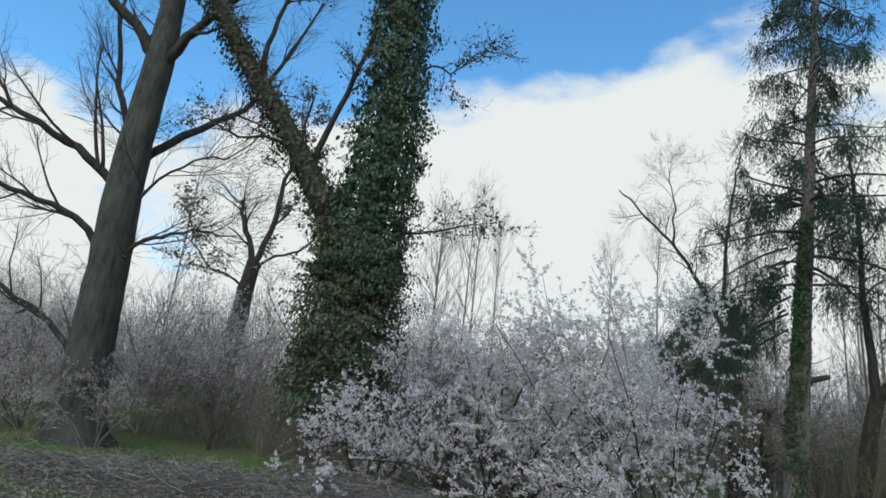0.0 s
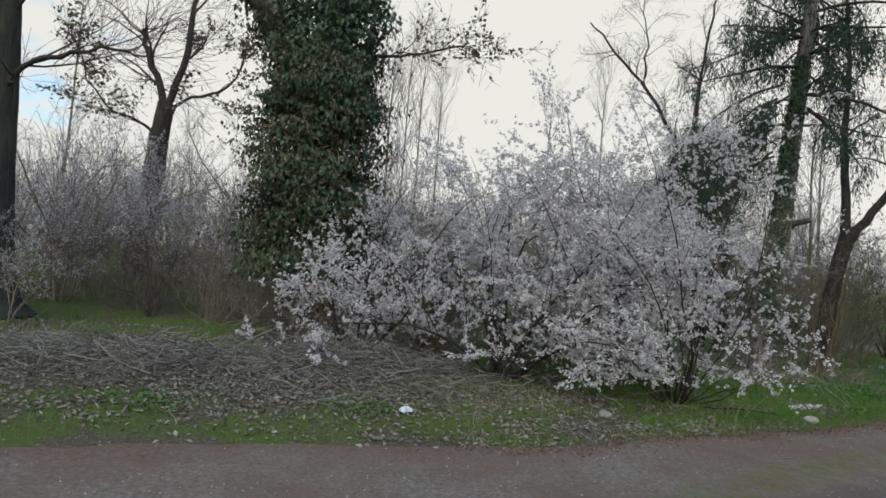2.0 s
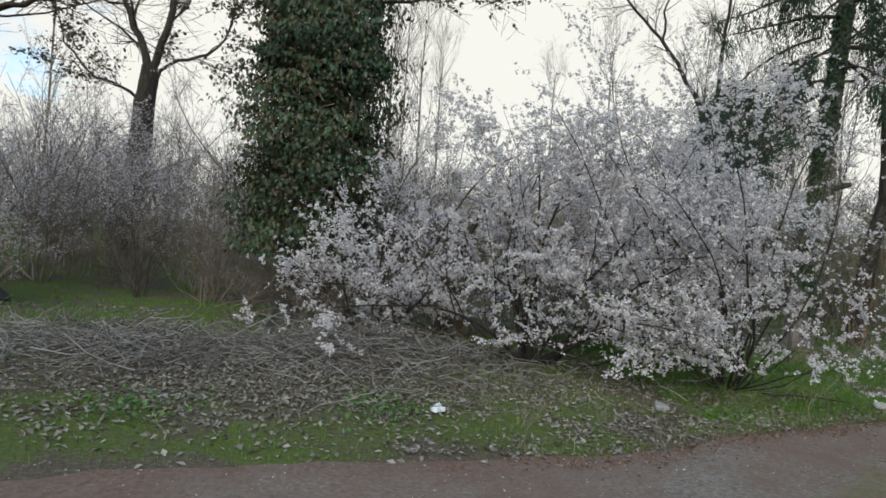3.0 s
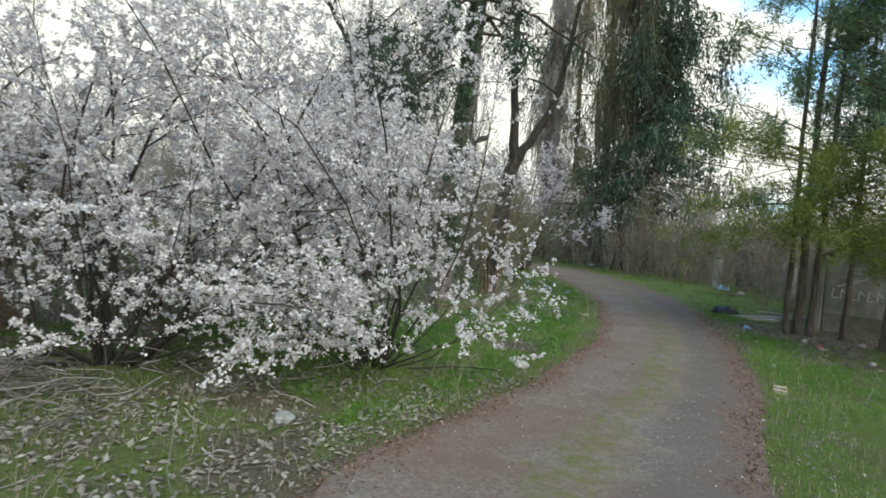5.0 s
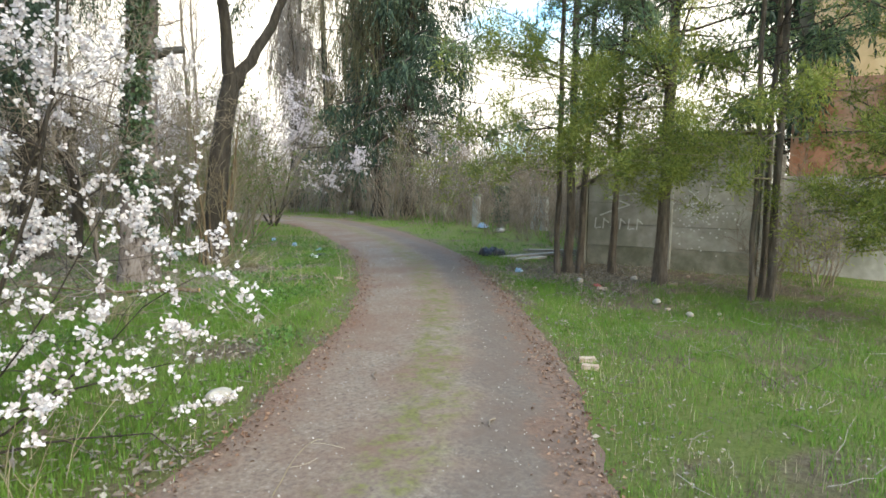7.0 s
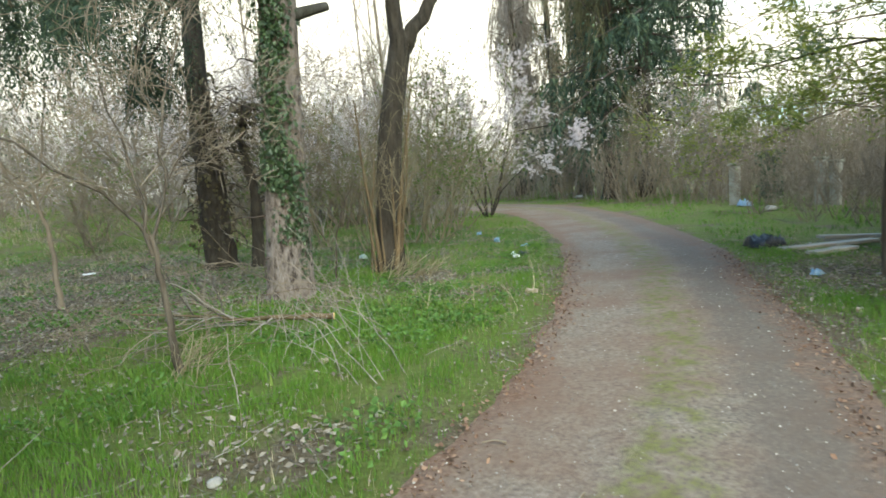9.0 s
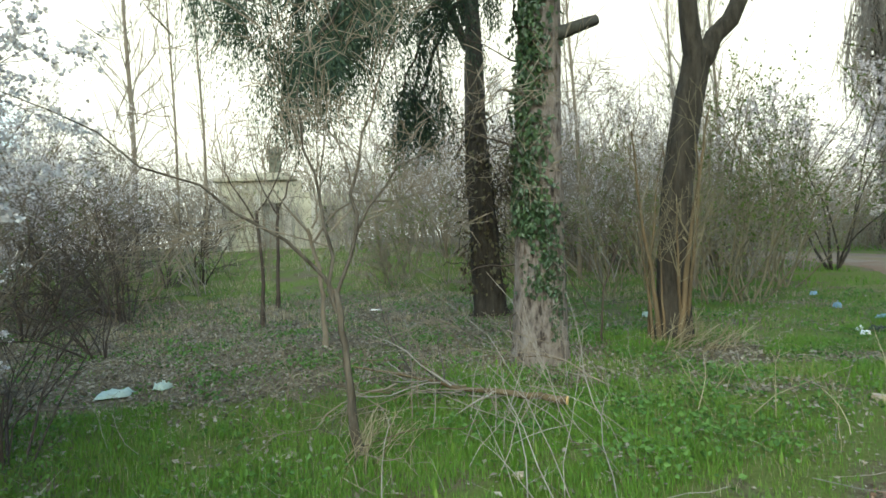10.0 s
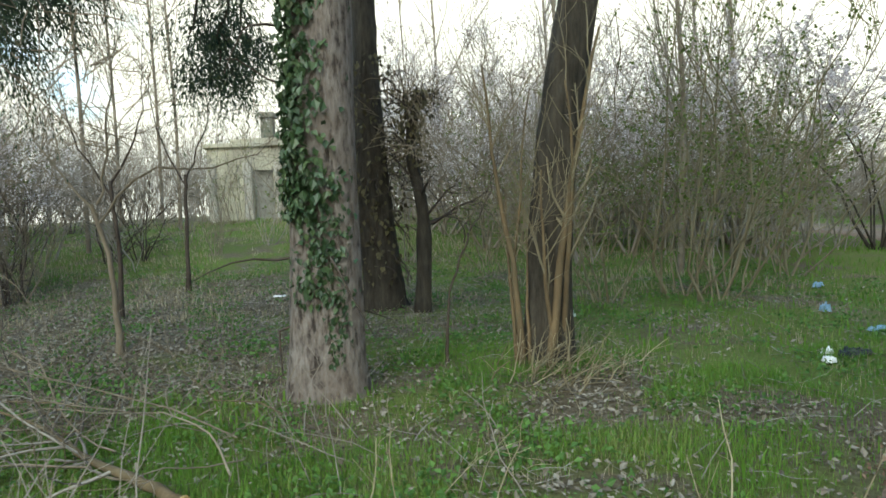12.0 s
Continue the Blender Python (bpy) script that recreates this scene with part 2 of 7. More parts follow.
M_BLACK_PLASTIC = surface("black_plastic", [(0.3, (0.008, 0.008, 0.009)), (0.7, (0.03, 0.03, 0.032))], 15, 0.4, 0.3, 40, depth=0.01)
M_RED = surface("faded_red_plastic", [(0.3, (0.30, 0.07, 0.055)), (0.7, (0.42, 0.14, 0.115))], 15, 0.5, 0.1, 40, depth=0.005)
M_TIMBER = surface("weathered_timber", [(0.3, (0.2, 0.175, 0.15)), (0.7, (0.42, 0.385, 0.34))], 8, 0.9, 0.5, 20, stretch=(0.2, 1, 1), depth=0.01)
M_CUT_WOOD = surface("fresh_cut_wood", [(0.3, (0.5, 0.32, 0.14)), (0.7, (0.68, 0.47, 0.24))], 30, 0.8, 0.2, 60, depth=0.004)
M_VOID = surface("dark_interior", [(0.3, (0.03, 0.027, 0.024)), (0.7, (0.06, 0.055, 0.048))], 3, 0.95, 0)
M_CHALK = surface("pale_graffiti_paint", [(0.3, (0.42, 0.42, 0.40)), (0.7, (0.6, 0.6, 0.57))], 10, 0.9, 0)
M_ROOF = surface("old_roof_sheet", [(0.3, (0.10, 0.085, 0.075)), (0.7, (0.19, 0.165, 0.15))], 4, 0.9, 0.3, 20, depth=0.01)


def ground_material():
    """Soil with moss and grass tint in patches, leaf mould where the leaves lie."""
    mat, nt, b = blank("meadow_soil", 0.97)
    b.inputs["Specular IOR Level"].default_value = 0.1
    fine = noise_node(nt, 24, 10, 0.8)
    soil = ramp_node(nt, [(0.3, (0.055, 0.042, 0.029)), (0.5, (0.13, 0.104, 0.072)), (0.72, (0.24, 0.20, 0.145))])
    green = ramp_node(nt, [(0.3, (0.06, 0.08, 0.02)), (0.5, (0.11, 0.14, 0.04)), (0.75, (0.185, 0.19, 0.08))])
    nt.links.new(fine.outputs["Fac"], soil.inputs[0])
    nt.links.new(fine.outputs["Fac"], green.inputs[0])
    patch = noise_node(nt, 0.75, 6, 0.62)
    att = nt.nodes.new("ShaderNodeAttribute")
    att.attribute_name = "mould"
    sub = nt.nodes.new("ShaderNodeMath")
    sub.operation = "SUBTRACT"
    cover = nt.nodes.new("ShaderNodeMapRange")
    cover.interpolation_type = "SMOOTHSTEP"
    cover.inputs["From Min"].default_value, cover.inputs["From Max"].default_value = 0.36, 0.5
    nt.links.new(patch.outputs["Fac"], sub.inputs[0])
    nt.links.new(att.outputs["Fac"], sub.inputs[1])
    nt.links.new(sub.outputs[0], cover.inputs["Value"])
    mix = nt.nodes.new("ShaderNodeMix")
    mix.data_type = "RGBA"
    nt.links.new(cover.outputs["Result"], mix.inputs["Factor"])
    nt.links.new(soil.outputs[0], mix.inputs["A"])
    nt.links.new(green.outputs[0], mix.inputs["B"])
    nt.links.new(mix.outputs["Result"], b.inputs["Base Color"])
    n3 = noise_node(nt, 40, 6, 0.75)
    bp = nt.nodes.new("ShaderNodeBump")
    bp.inputs["Strength"].default_value, bp.inputs["Distance"].default_value = 0.9, 0.03
    nt.links.new(n3.outputs["Fac"], bp.inputs["Height"])
    nt.links.new(bp.outputs[0], b.inputs["Normal"])
    return mat


def road_material():
    """Trodden earth and grit: grey wheel tracks, a mossy crown, reddish edges."""
    mat, nt, b = blank("earth_track", 0.95)
    b.inputs["Specular IOR Level"].default_value = 0.15
    link = nt.links.new
    fine = noise_node(nt, 28, 8, 0.75)
    grit = ramp_node(nt, [(0.34, (0.095, 0.08, 0.07)), (0.5, (0.20, 0.167, 0.138)), (0.68, (0.345, 0.30, 0.255))])
    link(fine.outputs["Fac"], grit.inputs[0])
    uv = nt.nodes.new("ShaderNodeUVMap")
    uv.uv_map = "across"
    sep = nt.nodes.new("ShaderNodeSeparateXYZ")
    link(uv.outputs[0], sep.inputs[0])
    wob = noise_node(nt, 1.6, 5, 0.65)
    shift = nt.nodes.new("ShaderNodeMath")
    shift.operation = "MULTIPLY_ADD"
    shift.inputs[1].default_value = 0.30
    link(wob.outputs["Fac"], shift.inputs[0])
    link(sep.outputs["X"], shift.inputs[2])
    band = ramp_node(nt, [(0.0, (0.3, 0.3, 0.3)), (0.15, (0, 0, 0)), (0.34, (0, 0, 0)), (0.52, (0, 0, 0)), (0.60, (1, 1, 1)), (0.70, (1, 1, 1)), (0.78, (0, 0, 0)), (0.98, (0, 0, 0)), (1.0, (0, 0, 0))])
    link(shift.outputs[0], band.inputs[0])
    red = nt.nodes.new("ShaderNodeMix")
    red.data_type = "RGBA"
    red.inputs["B"].default_value = (0.17, 0.108, 0.08, 1)
    big = noise_node(nt, 0.9, 5, 0.6)
    bigr = ramp_node(nt, [(0.36, (0.1, 0.1, 0.1)), (0.64, (0.85, 0.85, 0.85))])
    link(big.outputs["Fac"], bigr.inputs[0])
    link(bigr.outputs[0], red.inputs["Factor"])
    link(grit.outputs[0], red.inputs["A"])
    moss = ramp_node(nt, [(0.3, (0.085, 0.08, 0.035)), (0.7, (0.19, 0.185, 0.075))])
    link(fine.outputs["Fac"], moss.inputs[0])
    speck = noise_node(nt, 7, 6, 0.7)
    speckr = ramp_node(nt, [(0.44, (0, 0, 0)), (0.6, (1, 1, 1))])
    link(speck.outputs["Fac"], speckr.inputs[0])
    amount = nt.nodes.new("ShaderNodeMath")
    amount.operation = "MULTIPLY"
    link(band.outputs[0], amount.inputs[0])
    link(speckr.outputs[0], amount.inputs[1])
    mix = nt.nodes.new("ShaderNodeMix")
    mix.data_type = "RGBA"
    link(amount.outputs[0], mix.inputs["Factor"])
    link(red.outputs["Result"], mix.inputs["A"])
    link(moss.outputs[0], mix.inputs["B"])
    rut = nt.nodes.new("ShaderNodeMapRange")
    rut.interpolation_type = "SMOOTHSTEP"
    rut.inputs["From Min"].default_value, rut.inputs["From Max"].default_value = 0.72, 0.86
    rut.inputs["To Min"].default_value, rut.inputs["To Max"].default_value = 0.0, 0.55
    link(shift.outputs[0], rut.inputs["Value"])
    damp = nt.nodes.new("ShaderNodeMix")
    damp.data_type = "RGBA"
    damp.inputs["B"].default_value = (0.105, 0.09, 0.08, 1)
    link(rut.outputs["Result"], damp.inputs["Factor"])
    link(mix.outputs["Result"], damp.inputs["A"])
    # red-brown leaf crumbs trodden into both edges
    rim = ramp_node(nt, [(0.0, (0.8, 0.8, 0.8)), (0.20, (0.8, 0.8, 0.8)), (0.30, (0, 0, 0)), (0.96, (0, 0, 0)), (1.0, (0.6, 0.6, 0.6))])
    link(shift.outputs[0], rim.inputs[0])
    crumbs = noise_node(nt, 22, 6, 0.8)
    crumb = ramp_node(nt, [(0.36, (0.085, 0.048, 0.033)), (0.52, (0.185, 0.105, 0.074)), (0.7, (0.30, 0.205, 0.155))])
    link(crumbs.outputs["Fac"], crumb.inputs[0])
    some = noise_node(nt, 3.5, 6, 0.7)
    somer = ramp_node(nt, [(0.36, (0.25, 0.25, 0.25)), (0.6, (1, 1, 1))])
    link(some.outputs["Fac"], somer.inputs[0])
    share = nt.nodes.new("ShaderNodeMath")
    share.operation = "MULTIPLY"
    link(rim.outputs[0], share.inputs[0])
    link(somer.outputs[0], share.inputs[1])
    edge = nt.nodes.new("ShaderNodeMix")
    edge.data_type = "RGBA"
    link(share.outputs[0], edge.inputs["Factor"])
    link(damp.outputs["Result"], edge.inputs["A"])
    link(crumb.outputs[0], edge.inputs["B"])
    link(edge.outputs["Result"], b.inputs["Base Color"])
    n3 = noise_node(nt, 55, 6, 0.75)
    bp = nt.nodes.new("ShaderNodeBump")
    bp.inputs["Strength"].default_value, bp.inputs["Distance"].default_value = 0.6, 0.015
    link(n3.outputs["Fac"], bp.inputs["Height"])
    link(bp.outputs[0], b.inputs["Normal"])
    return mat


M_GROUND, M_ROAD = ground_material(), road_material()

# ---- mesh tools ----
rng = np.random.default_rng(7)


def raw_mesh(name, V, F, mat, smooth=False):
    """A mesh from arrays: V (n, 3), F (m, 3 or 4)."""
    V, F = np.asarray(V, dtype=np.float32), np.asarray(F, dtype=np.int32)
    me = bpy.data.meshes.new(name)
    n, k = F.shape
    me.vertices.add(len(V))
    me.vertices.foreach_set("co", V.ravel())
    me.loops.add(n * k)
    me.loops.foreach_set("vertex_index", F.ravel())
    me.polygons.add(n)
    me.polygons.foreach_set("loop_start", np.arange(0, n * k, k, dtype=np.int32))
    me.polygons.foreach_set("use_smooth", np.full(n, smooth))
    me.update(calc_edges=True)
    me.validate()
    me.materials.append(mat)
    return me


def put(name, V, F, mat, parent=None, label="", smooth=False):
    ob = new(name, raw_mesh(name, V, F, mat, smooth))
    if parent:
        ob.parent = parent
    if label:
        ob["label"] = label
    return ob


def part(name, bm, mat, parent=None, label="", smooth=False):
    me = bpy.data.meshes.new(name)
    for f in bm.faces:
        f.smooth = smooth
    bm.to_mesh(me)
    bm.free()
    me.materials.append(mat)
    ob = new(name, me)
    if parent:
        ob.parent = parent
    if label:
        ob["label"] = label
    return ob


def empty(name, x=0.0, y=0.0, z=0.0):
    ob = new(name)
    ob.location = (x, y, z)
    return ob


def join(pieces):
    """Joins [(V, F), ...] of equal face size."""
    Vs, Fs, o = [], [], 0
    for V, F in pieces:
        Vs.append(V)
        Fs.append(F + o)
        o += len(V)
    return np.concatenate(Vs), np.concatenate(Fs)


def norm(a):
    return a / np.maximum(np.linalg.norm(a, axis=-1, keepdims=True), 1e-9)


def tubes(P, R, sides):
    """Tapered tubes round n lines of k points: P (n, k, 3), R (n, k)."""
    n, k, _ = P.shape
    T = np.gradient(P, axis=1)
    T = norm(T)
    ref = np.eye(3)[np.abs(T).max(1).argmin(1)][:, None, :]
    A = norm(np.cross(T, ref))
    B = np.cross(T, A)
    ang = np.linspace(0, 2 * np.pi, sides, endpoint=False)
    ring = A[:, :, None, :] * np.cos(ang)[None, None, :, None] + B[:, :, None, :] * np.sin(ang)[None, None, :, None]
    V = (P[:, :, None, :] + ring * R[:, :, None, None]).reshape(-1, 3)
    base = (np.arange(n) * k * sides)[:, None, None]
    i = (np.arange(k - 1) * sides)[None, :, None]
    j = np.arange(sides)[None, None, :]
    jn = (j + 1) % sides
    F = np.stack([base + i + j, base + i + jn, base + i + sides + jn, base + i + sides + j], -1).reshape(-1, 4)
    return V, F


def line(points, k, wob=0.0):
    """One line through a few points, resampled smoothly to k points; shape (1, k, 3)."""
    p = np.array(points, dtype=float)
    s = np.linspace(0, len(p) - 1, k)
    i = np.clip(s.astype(int), 0, len(p) - 2)
    f = (s - i)[:, None]
    p0, p1, p2, p3 = p[np.maximum(i - 1, 0)], p[i], p[i + 1], p[np.minimum(i + 2, len(p) - 1)]
    q = 0.5 * (2 * p1 + (p2 - p0) * f + (2 * p0 - 5 * p1 + 4 * p2 - p3) * f ** 2 + (3 * p1 - p0 - 3 * p2 + p3) * f ** 3)
    if wob:
        q[1:] += rng.normal(0, wob, (k - 1, 3))
    return q[None]


def grow(P, R, m, t0, t1, angle, length, k=5, up=0.0, wob=0.15, rfac=0.5, shrink=0.5, tip=0.35, rmax=9.0, flat=1.0):
    """m side branches on every line of P, between t0 and t1 of its length."""
    n, kp, _ = P.shape
    t = rng.uniform(t0, t1, (n, m))
    s = t * (kp - 1)
    i = np.clip(s.astype(int), 0, kp - 2)
    f = (s - i)[..., None]
    rows = np.arange(n)[:, None]
    base = P[rows, i] * (1 - f) + P[rows, i + 1] * f
    rad = R[rows, i] * (1 - f[..., 0]) + R[rows, i + 1] * f[..., 0]
    tan = norm(P[rows, i + 1] - P[rows, i])
    rand = rng.normal(0, 1, tan.shape) * np.array([1, 1, flat])
    perp = norm(rand - (rand * tan).sum(-1, keepdims=True) * tan)
    a = np.radians(rng.uniform(*angle, (n, m)))[..., None]
    d = norm(np.cos(a) * tan + np.sin(a) * perp)
    L = rng.uniform(*length, (n, m)) * (1 - shrink * t)
    d, base, L, rad = d.reshape(-1, 3), base.reshape(-1, 3), L.ravel(), rad.ravel()
    pts = [base]
    for _ in range(k - 1):
        d = norm(d + rng.normal(0, wob, d.shape) + np.array([0, 0, up]))
        pts.append(pts[-1] + d * (L / (k - 1))[:, None])
    r0 = np.minimum(rad * rfac, rmax)
    return np.stack(pts, 1), r0[:, None] * np.linspace(1, tip, k)[None]


def along(P, count, t0=0.0, t1=1.0, jitter=0.02):
    """count points scattered along the lines of P."""
    n, k, _ = P.shape
    j = rng.integers(0, n, count)
    s = rng.uniform(t0, t1, count) * (k - 1)
    i = np.clip(s.astype(int), 0, k - 2)
    f = (s - i)[:, None]
    return P[j, i] * (1 - f) + P[j, i + 1] * f + rng.normal(0, jitter, (count, 3))


def turns(n, tilt=1.0):
    """n random frames (n, 3, 3); tilt 0 keeps the third axis upright."""
    z = norm(rng.normal(0, 1, (n, 3)) * tilt + np.array([0, 0, 1.0]) * (1 - tilt))
    x = norm(np.cross(z, rng.normal(0, 1, (n, 3))))
    return np.stack([x, np.cross(z, x), z], -1)


def scatter(points, template, faces, size, M):
    """Copies of a small template at points, sized and turned."""
    T = np.asarray(template, float)
    V = np.einsum("nij,kj->nki", M, T) * size[:, None, None] + points[:, None, :]
    F = np.asarray(faces)[None] + (np.arange(len(points)) * len(T))[:, None, None]
    return V.reshape(-1, 3), F.reshape(-1, np.asarray(faces).shape[1])


PENTA = [(math.cos(a) * 0.5, math.sin(a) * 0.5, z) for a, z in zip(np.linspace(0, 2 * np.pi, 5, endpoint=False), (0.10, -0.10, 0.08, -0.05, 0.02))]
PENTA_F = [(0, 1, 2), (0, 2, 3), (0, 3, 4)]
LEAF = [(0, -0.5, 0), (0.36, -0.08, 0.10), (0, 0.5, -0.06), (-0.36, -0.08, 0.10)]
LEAF_F = [(0, 1, 2), (0, 2, 3)]
DRY_LEAF = [(0, -0.5, 0.02), (0.30, -0.04, 0.14), (0.02, 0.5, 0.06), (-0.27, 0.07, 0.10), (0, 0, -0.03)]
DRY_LEAF_F = [(0, 1, 4), (1, 2, 4), (2, 3, 4), (3, 0, 4)]
SPRIG = [(0, 0, 0), (0.10, 0.45, 0.04), (0, 1.0, 0), (-0.10, 0.45, -0.04)]
SPRIG_F = [(0, 1, 2), (0, 2, 3)]
BLADE = [(-0.5, 0, 0), (0.5, 0, 0), (0.3, 0.12, 0.6), (-0.3, 0.12, 0.6), (0, 0.42, 1.0)]
BLADE_F = [(0, 1, 2), (0, 2, 3), (3, 2, 4)]

# ---- the ground and the track ----
NORTH = [(-60, -4), (-26, 1.5), (-9, 5.6), (-3.4, 6.95), (-1.4, 7.5), (0.1, 7.7), (1.65, 8.1), (2.6, 8.55), (3.9, 9.0), (5.1, 9.45), (6.7, 10.2), (8.5, 11.15), (10.4, 12.5), (13.0, 14.6), (15.6, 17.1),
         (19.6, 21.9), (21.6, 25.6), (22.4, 31), (20, 38)]
SOUTH = [(-58, -10), (-25, -3.4), (-9, 0.6), (-4, 1.6), (-1, 2.4), (1.2, 3.8), (2.6, 5.2), (3.7, 6.1), (5.2, 6.95), (6.9, 7.7), (8.7, 8.65), (10.5, 9.8), (13.1, 11.6), (15.4, 13.2), (18.6, 16.3),
         (22.2, 20.2), (25.4, 25.2), (26.4, 31.5), (24.5, 39)]


def road_edges(n=260):
    a, b = line([(*p, 0) for p in NORTH], n)[0], line([(*p, 0) for p in SOUTH], n)[0]
    return a, b


EDGE_N, EDGE_S = road_edges()
ROAD_MID = (EDGE_N + EDGE_S) / 2
ROAD_HALF = sum(np.linalg.norm(ROAD_MID[:, None] - edge[None], axis=2).min(1) for edge in (EDGE_N, EDGE_S)) / 2


def road_gap(x, y):
    """Metres outside the track's edge (negative on the track)."""
    x, y = np.asarray(x, float).ravel(), np.asarray(y, float).ravel()
    best = np.full(len(x), 1e9)
    for i in range(0, len(x), 20000):
        d = np.hypot(x[i:i + 20000, None] - ROAD_MID[None, :, 0], y[i:i + 20000, None] - ROAD_MID[None, :, 1]) - ROAD_HALF[None]
        best[i:i + 20000] = d.min(1)
    side = np.hypot(x - 0.6, (y + 2.0) * 0.5) - 2.6
    return np.minimum(best, side)


def wave(x, y):
    return (np.sin(x * 1.7 + 0.6 * y) + np.sin(y * 2.1 - 0.8 * x + 1.0) + np.sin(x * 0.63 + 2.0) * np.sin(y * 0.71)) / 3


def height(x, y):
    """The lie of the ground: low bumps, a bank of cut brushwood, flat on the track."""
    x, y = np.asarray(x, float), np.asarray(y, float)
    g = road_gap(x, y).reshape(x.shape)
    soft = np.clip(g / 1.2, 0, 1)
    h = 0.05 * wave(x, y) * soft + 0.03 * soft
    h += 0.16 * np.exp(-((x + 3.4) / 2.2) ** 2 - ((y - 9.9) / 1.0) ** 2) * soft
    h += 0.22 * np.exp(-((x + 0.8) / 1.2) ** 2 - ((y - 10.7) / 0.8) ** 2) * soft
    rise, side = np.clip((y - 21) / 13, 0, 1), np.clip((16 - x) / 6, 0, 1)
    h += 1.15 * rise ** 2 * (3 - 2 * rise) * side ** 2 * (3 - 2 * side) * soft
    return h - 0.025 * (g < -0.08)


def mould_at(x, y):
    """How far leaf mould keeps the grass down, 0 to 1."""
    m = 0.7 * np.exp(-((x + 3.3) / 3.2) ** 2 - ((y - 9.9) / 1.6) ** 2)
    m += 0.08 * np.exp(-((x - 2.0) / 3.0) ** 2 - ((y - 8.8) / 0.6) ** 2)
    m += 0.46 * np.exp(-((x - 4.4) / 5.6) ** 4 - ((y - 19.4) / 4.3) ** 4)
    m += 0.25 * np.exp(-((x - 2.6) / 1.9) ** 2 - ((y - 16.0) / 1.9) ** 2)
    m += 0.7 * np.exp(-((x - 14.0) / 2.4) ** 2 - ((y - 8.9) / 2.6) ** 2)
    m += 0.35 * np.exp(-((x + 4) / 9) ** 2 - ((y - 19) / 4.5) ** 2)
    m += 0.15 * np.exp(-((x - 5.2) / 2.4) ** 2 - ((y - 15.6) / 1.7) ** 2)
    m += 0.5 * np.exp(-((x - 10.6) / 0.6) ** 2 - ((y - 15.1) / 0.35) ** 2)
    m += 0.6 * np.exp(-((x - 11.4) / 0.7) ** 2 - ((y - 14.3) / 0.3) ** 2)
    m += 0.4 * np.exp(-((x - 10.2) / 0.6) ** 2 - ((y - 13.5) / 0.3) ** 2)
    m += 0.45 * np.exp(-((x - 10.3) / 0.55) ** 2 - ((y - 14.5) / 0.35) ** 2)
    m += 0.5 * np.exp(-((x - 6.5) / 0.55) ** 2 - ((y - 11.0) / 0.3) ** 2)
    m += 0.4 * np.exp(-((x - 9.2) / 0.9) ** 2 - ((y - 6.4) / 0.5) ** 2)
    return m


def axis(lo, hi, a, b, step):
    """Fine steps between a and b, ever longer ones out to lo and hi."""
    fine = np.arange(a, b + step / 2, step)
    left, right, d = [a], [b], step
    while left[-1] > lo or right[-1] < hi:
        d *= 1.3
        left.append(left[-1] - d)
        right.append(right[-1] + d)
    return np.concatenate([left[:0:-1], fine, right[1:]])


def make_ground():
    xs, ys = axis(-700, 700, -13, 22, 0.27), axis(-700, 700, -3, 26, 0.27)
    X, Y = np.meshgrid(xs, ys, indexing="ij")
    Z = height(X, Y)
    nx, ny = X.shape
    V = np.stack([X, Y, Z], -1).reshape(-1, 3)
    i, j = np.meshgrid(np.arange(nx - 1), np.arange(ny - 1), indexing="ij")
    a = (i * ny + j).ravel()
    F = np.stack([a, a + ny, a + ny + 1, a + 1], -1)
    ob = put("ground", V, F, M_GROUND, smooth=True)
    att = ob.data.attributes.new("mould", "FLOAT", "POINT")
    att.data.foreach_set("value", (mould_at(V[:, 0], V[:, 1]) * 0.36 + 0.08 * np.exp(-(np.maximum(road_gap(V[:, 0], V[:, 1]), 0) / 0.16) ** 2)).astype(np.float32))
    tagged(ob, "mossy grass ground with leaf mould and bare soil", "ground", kind="structure")


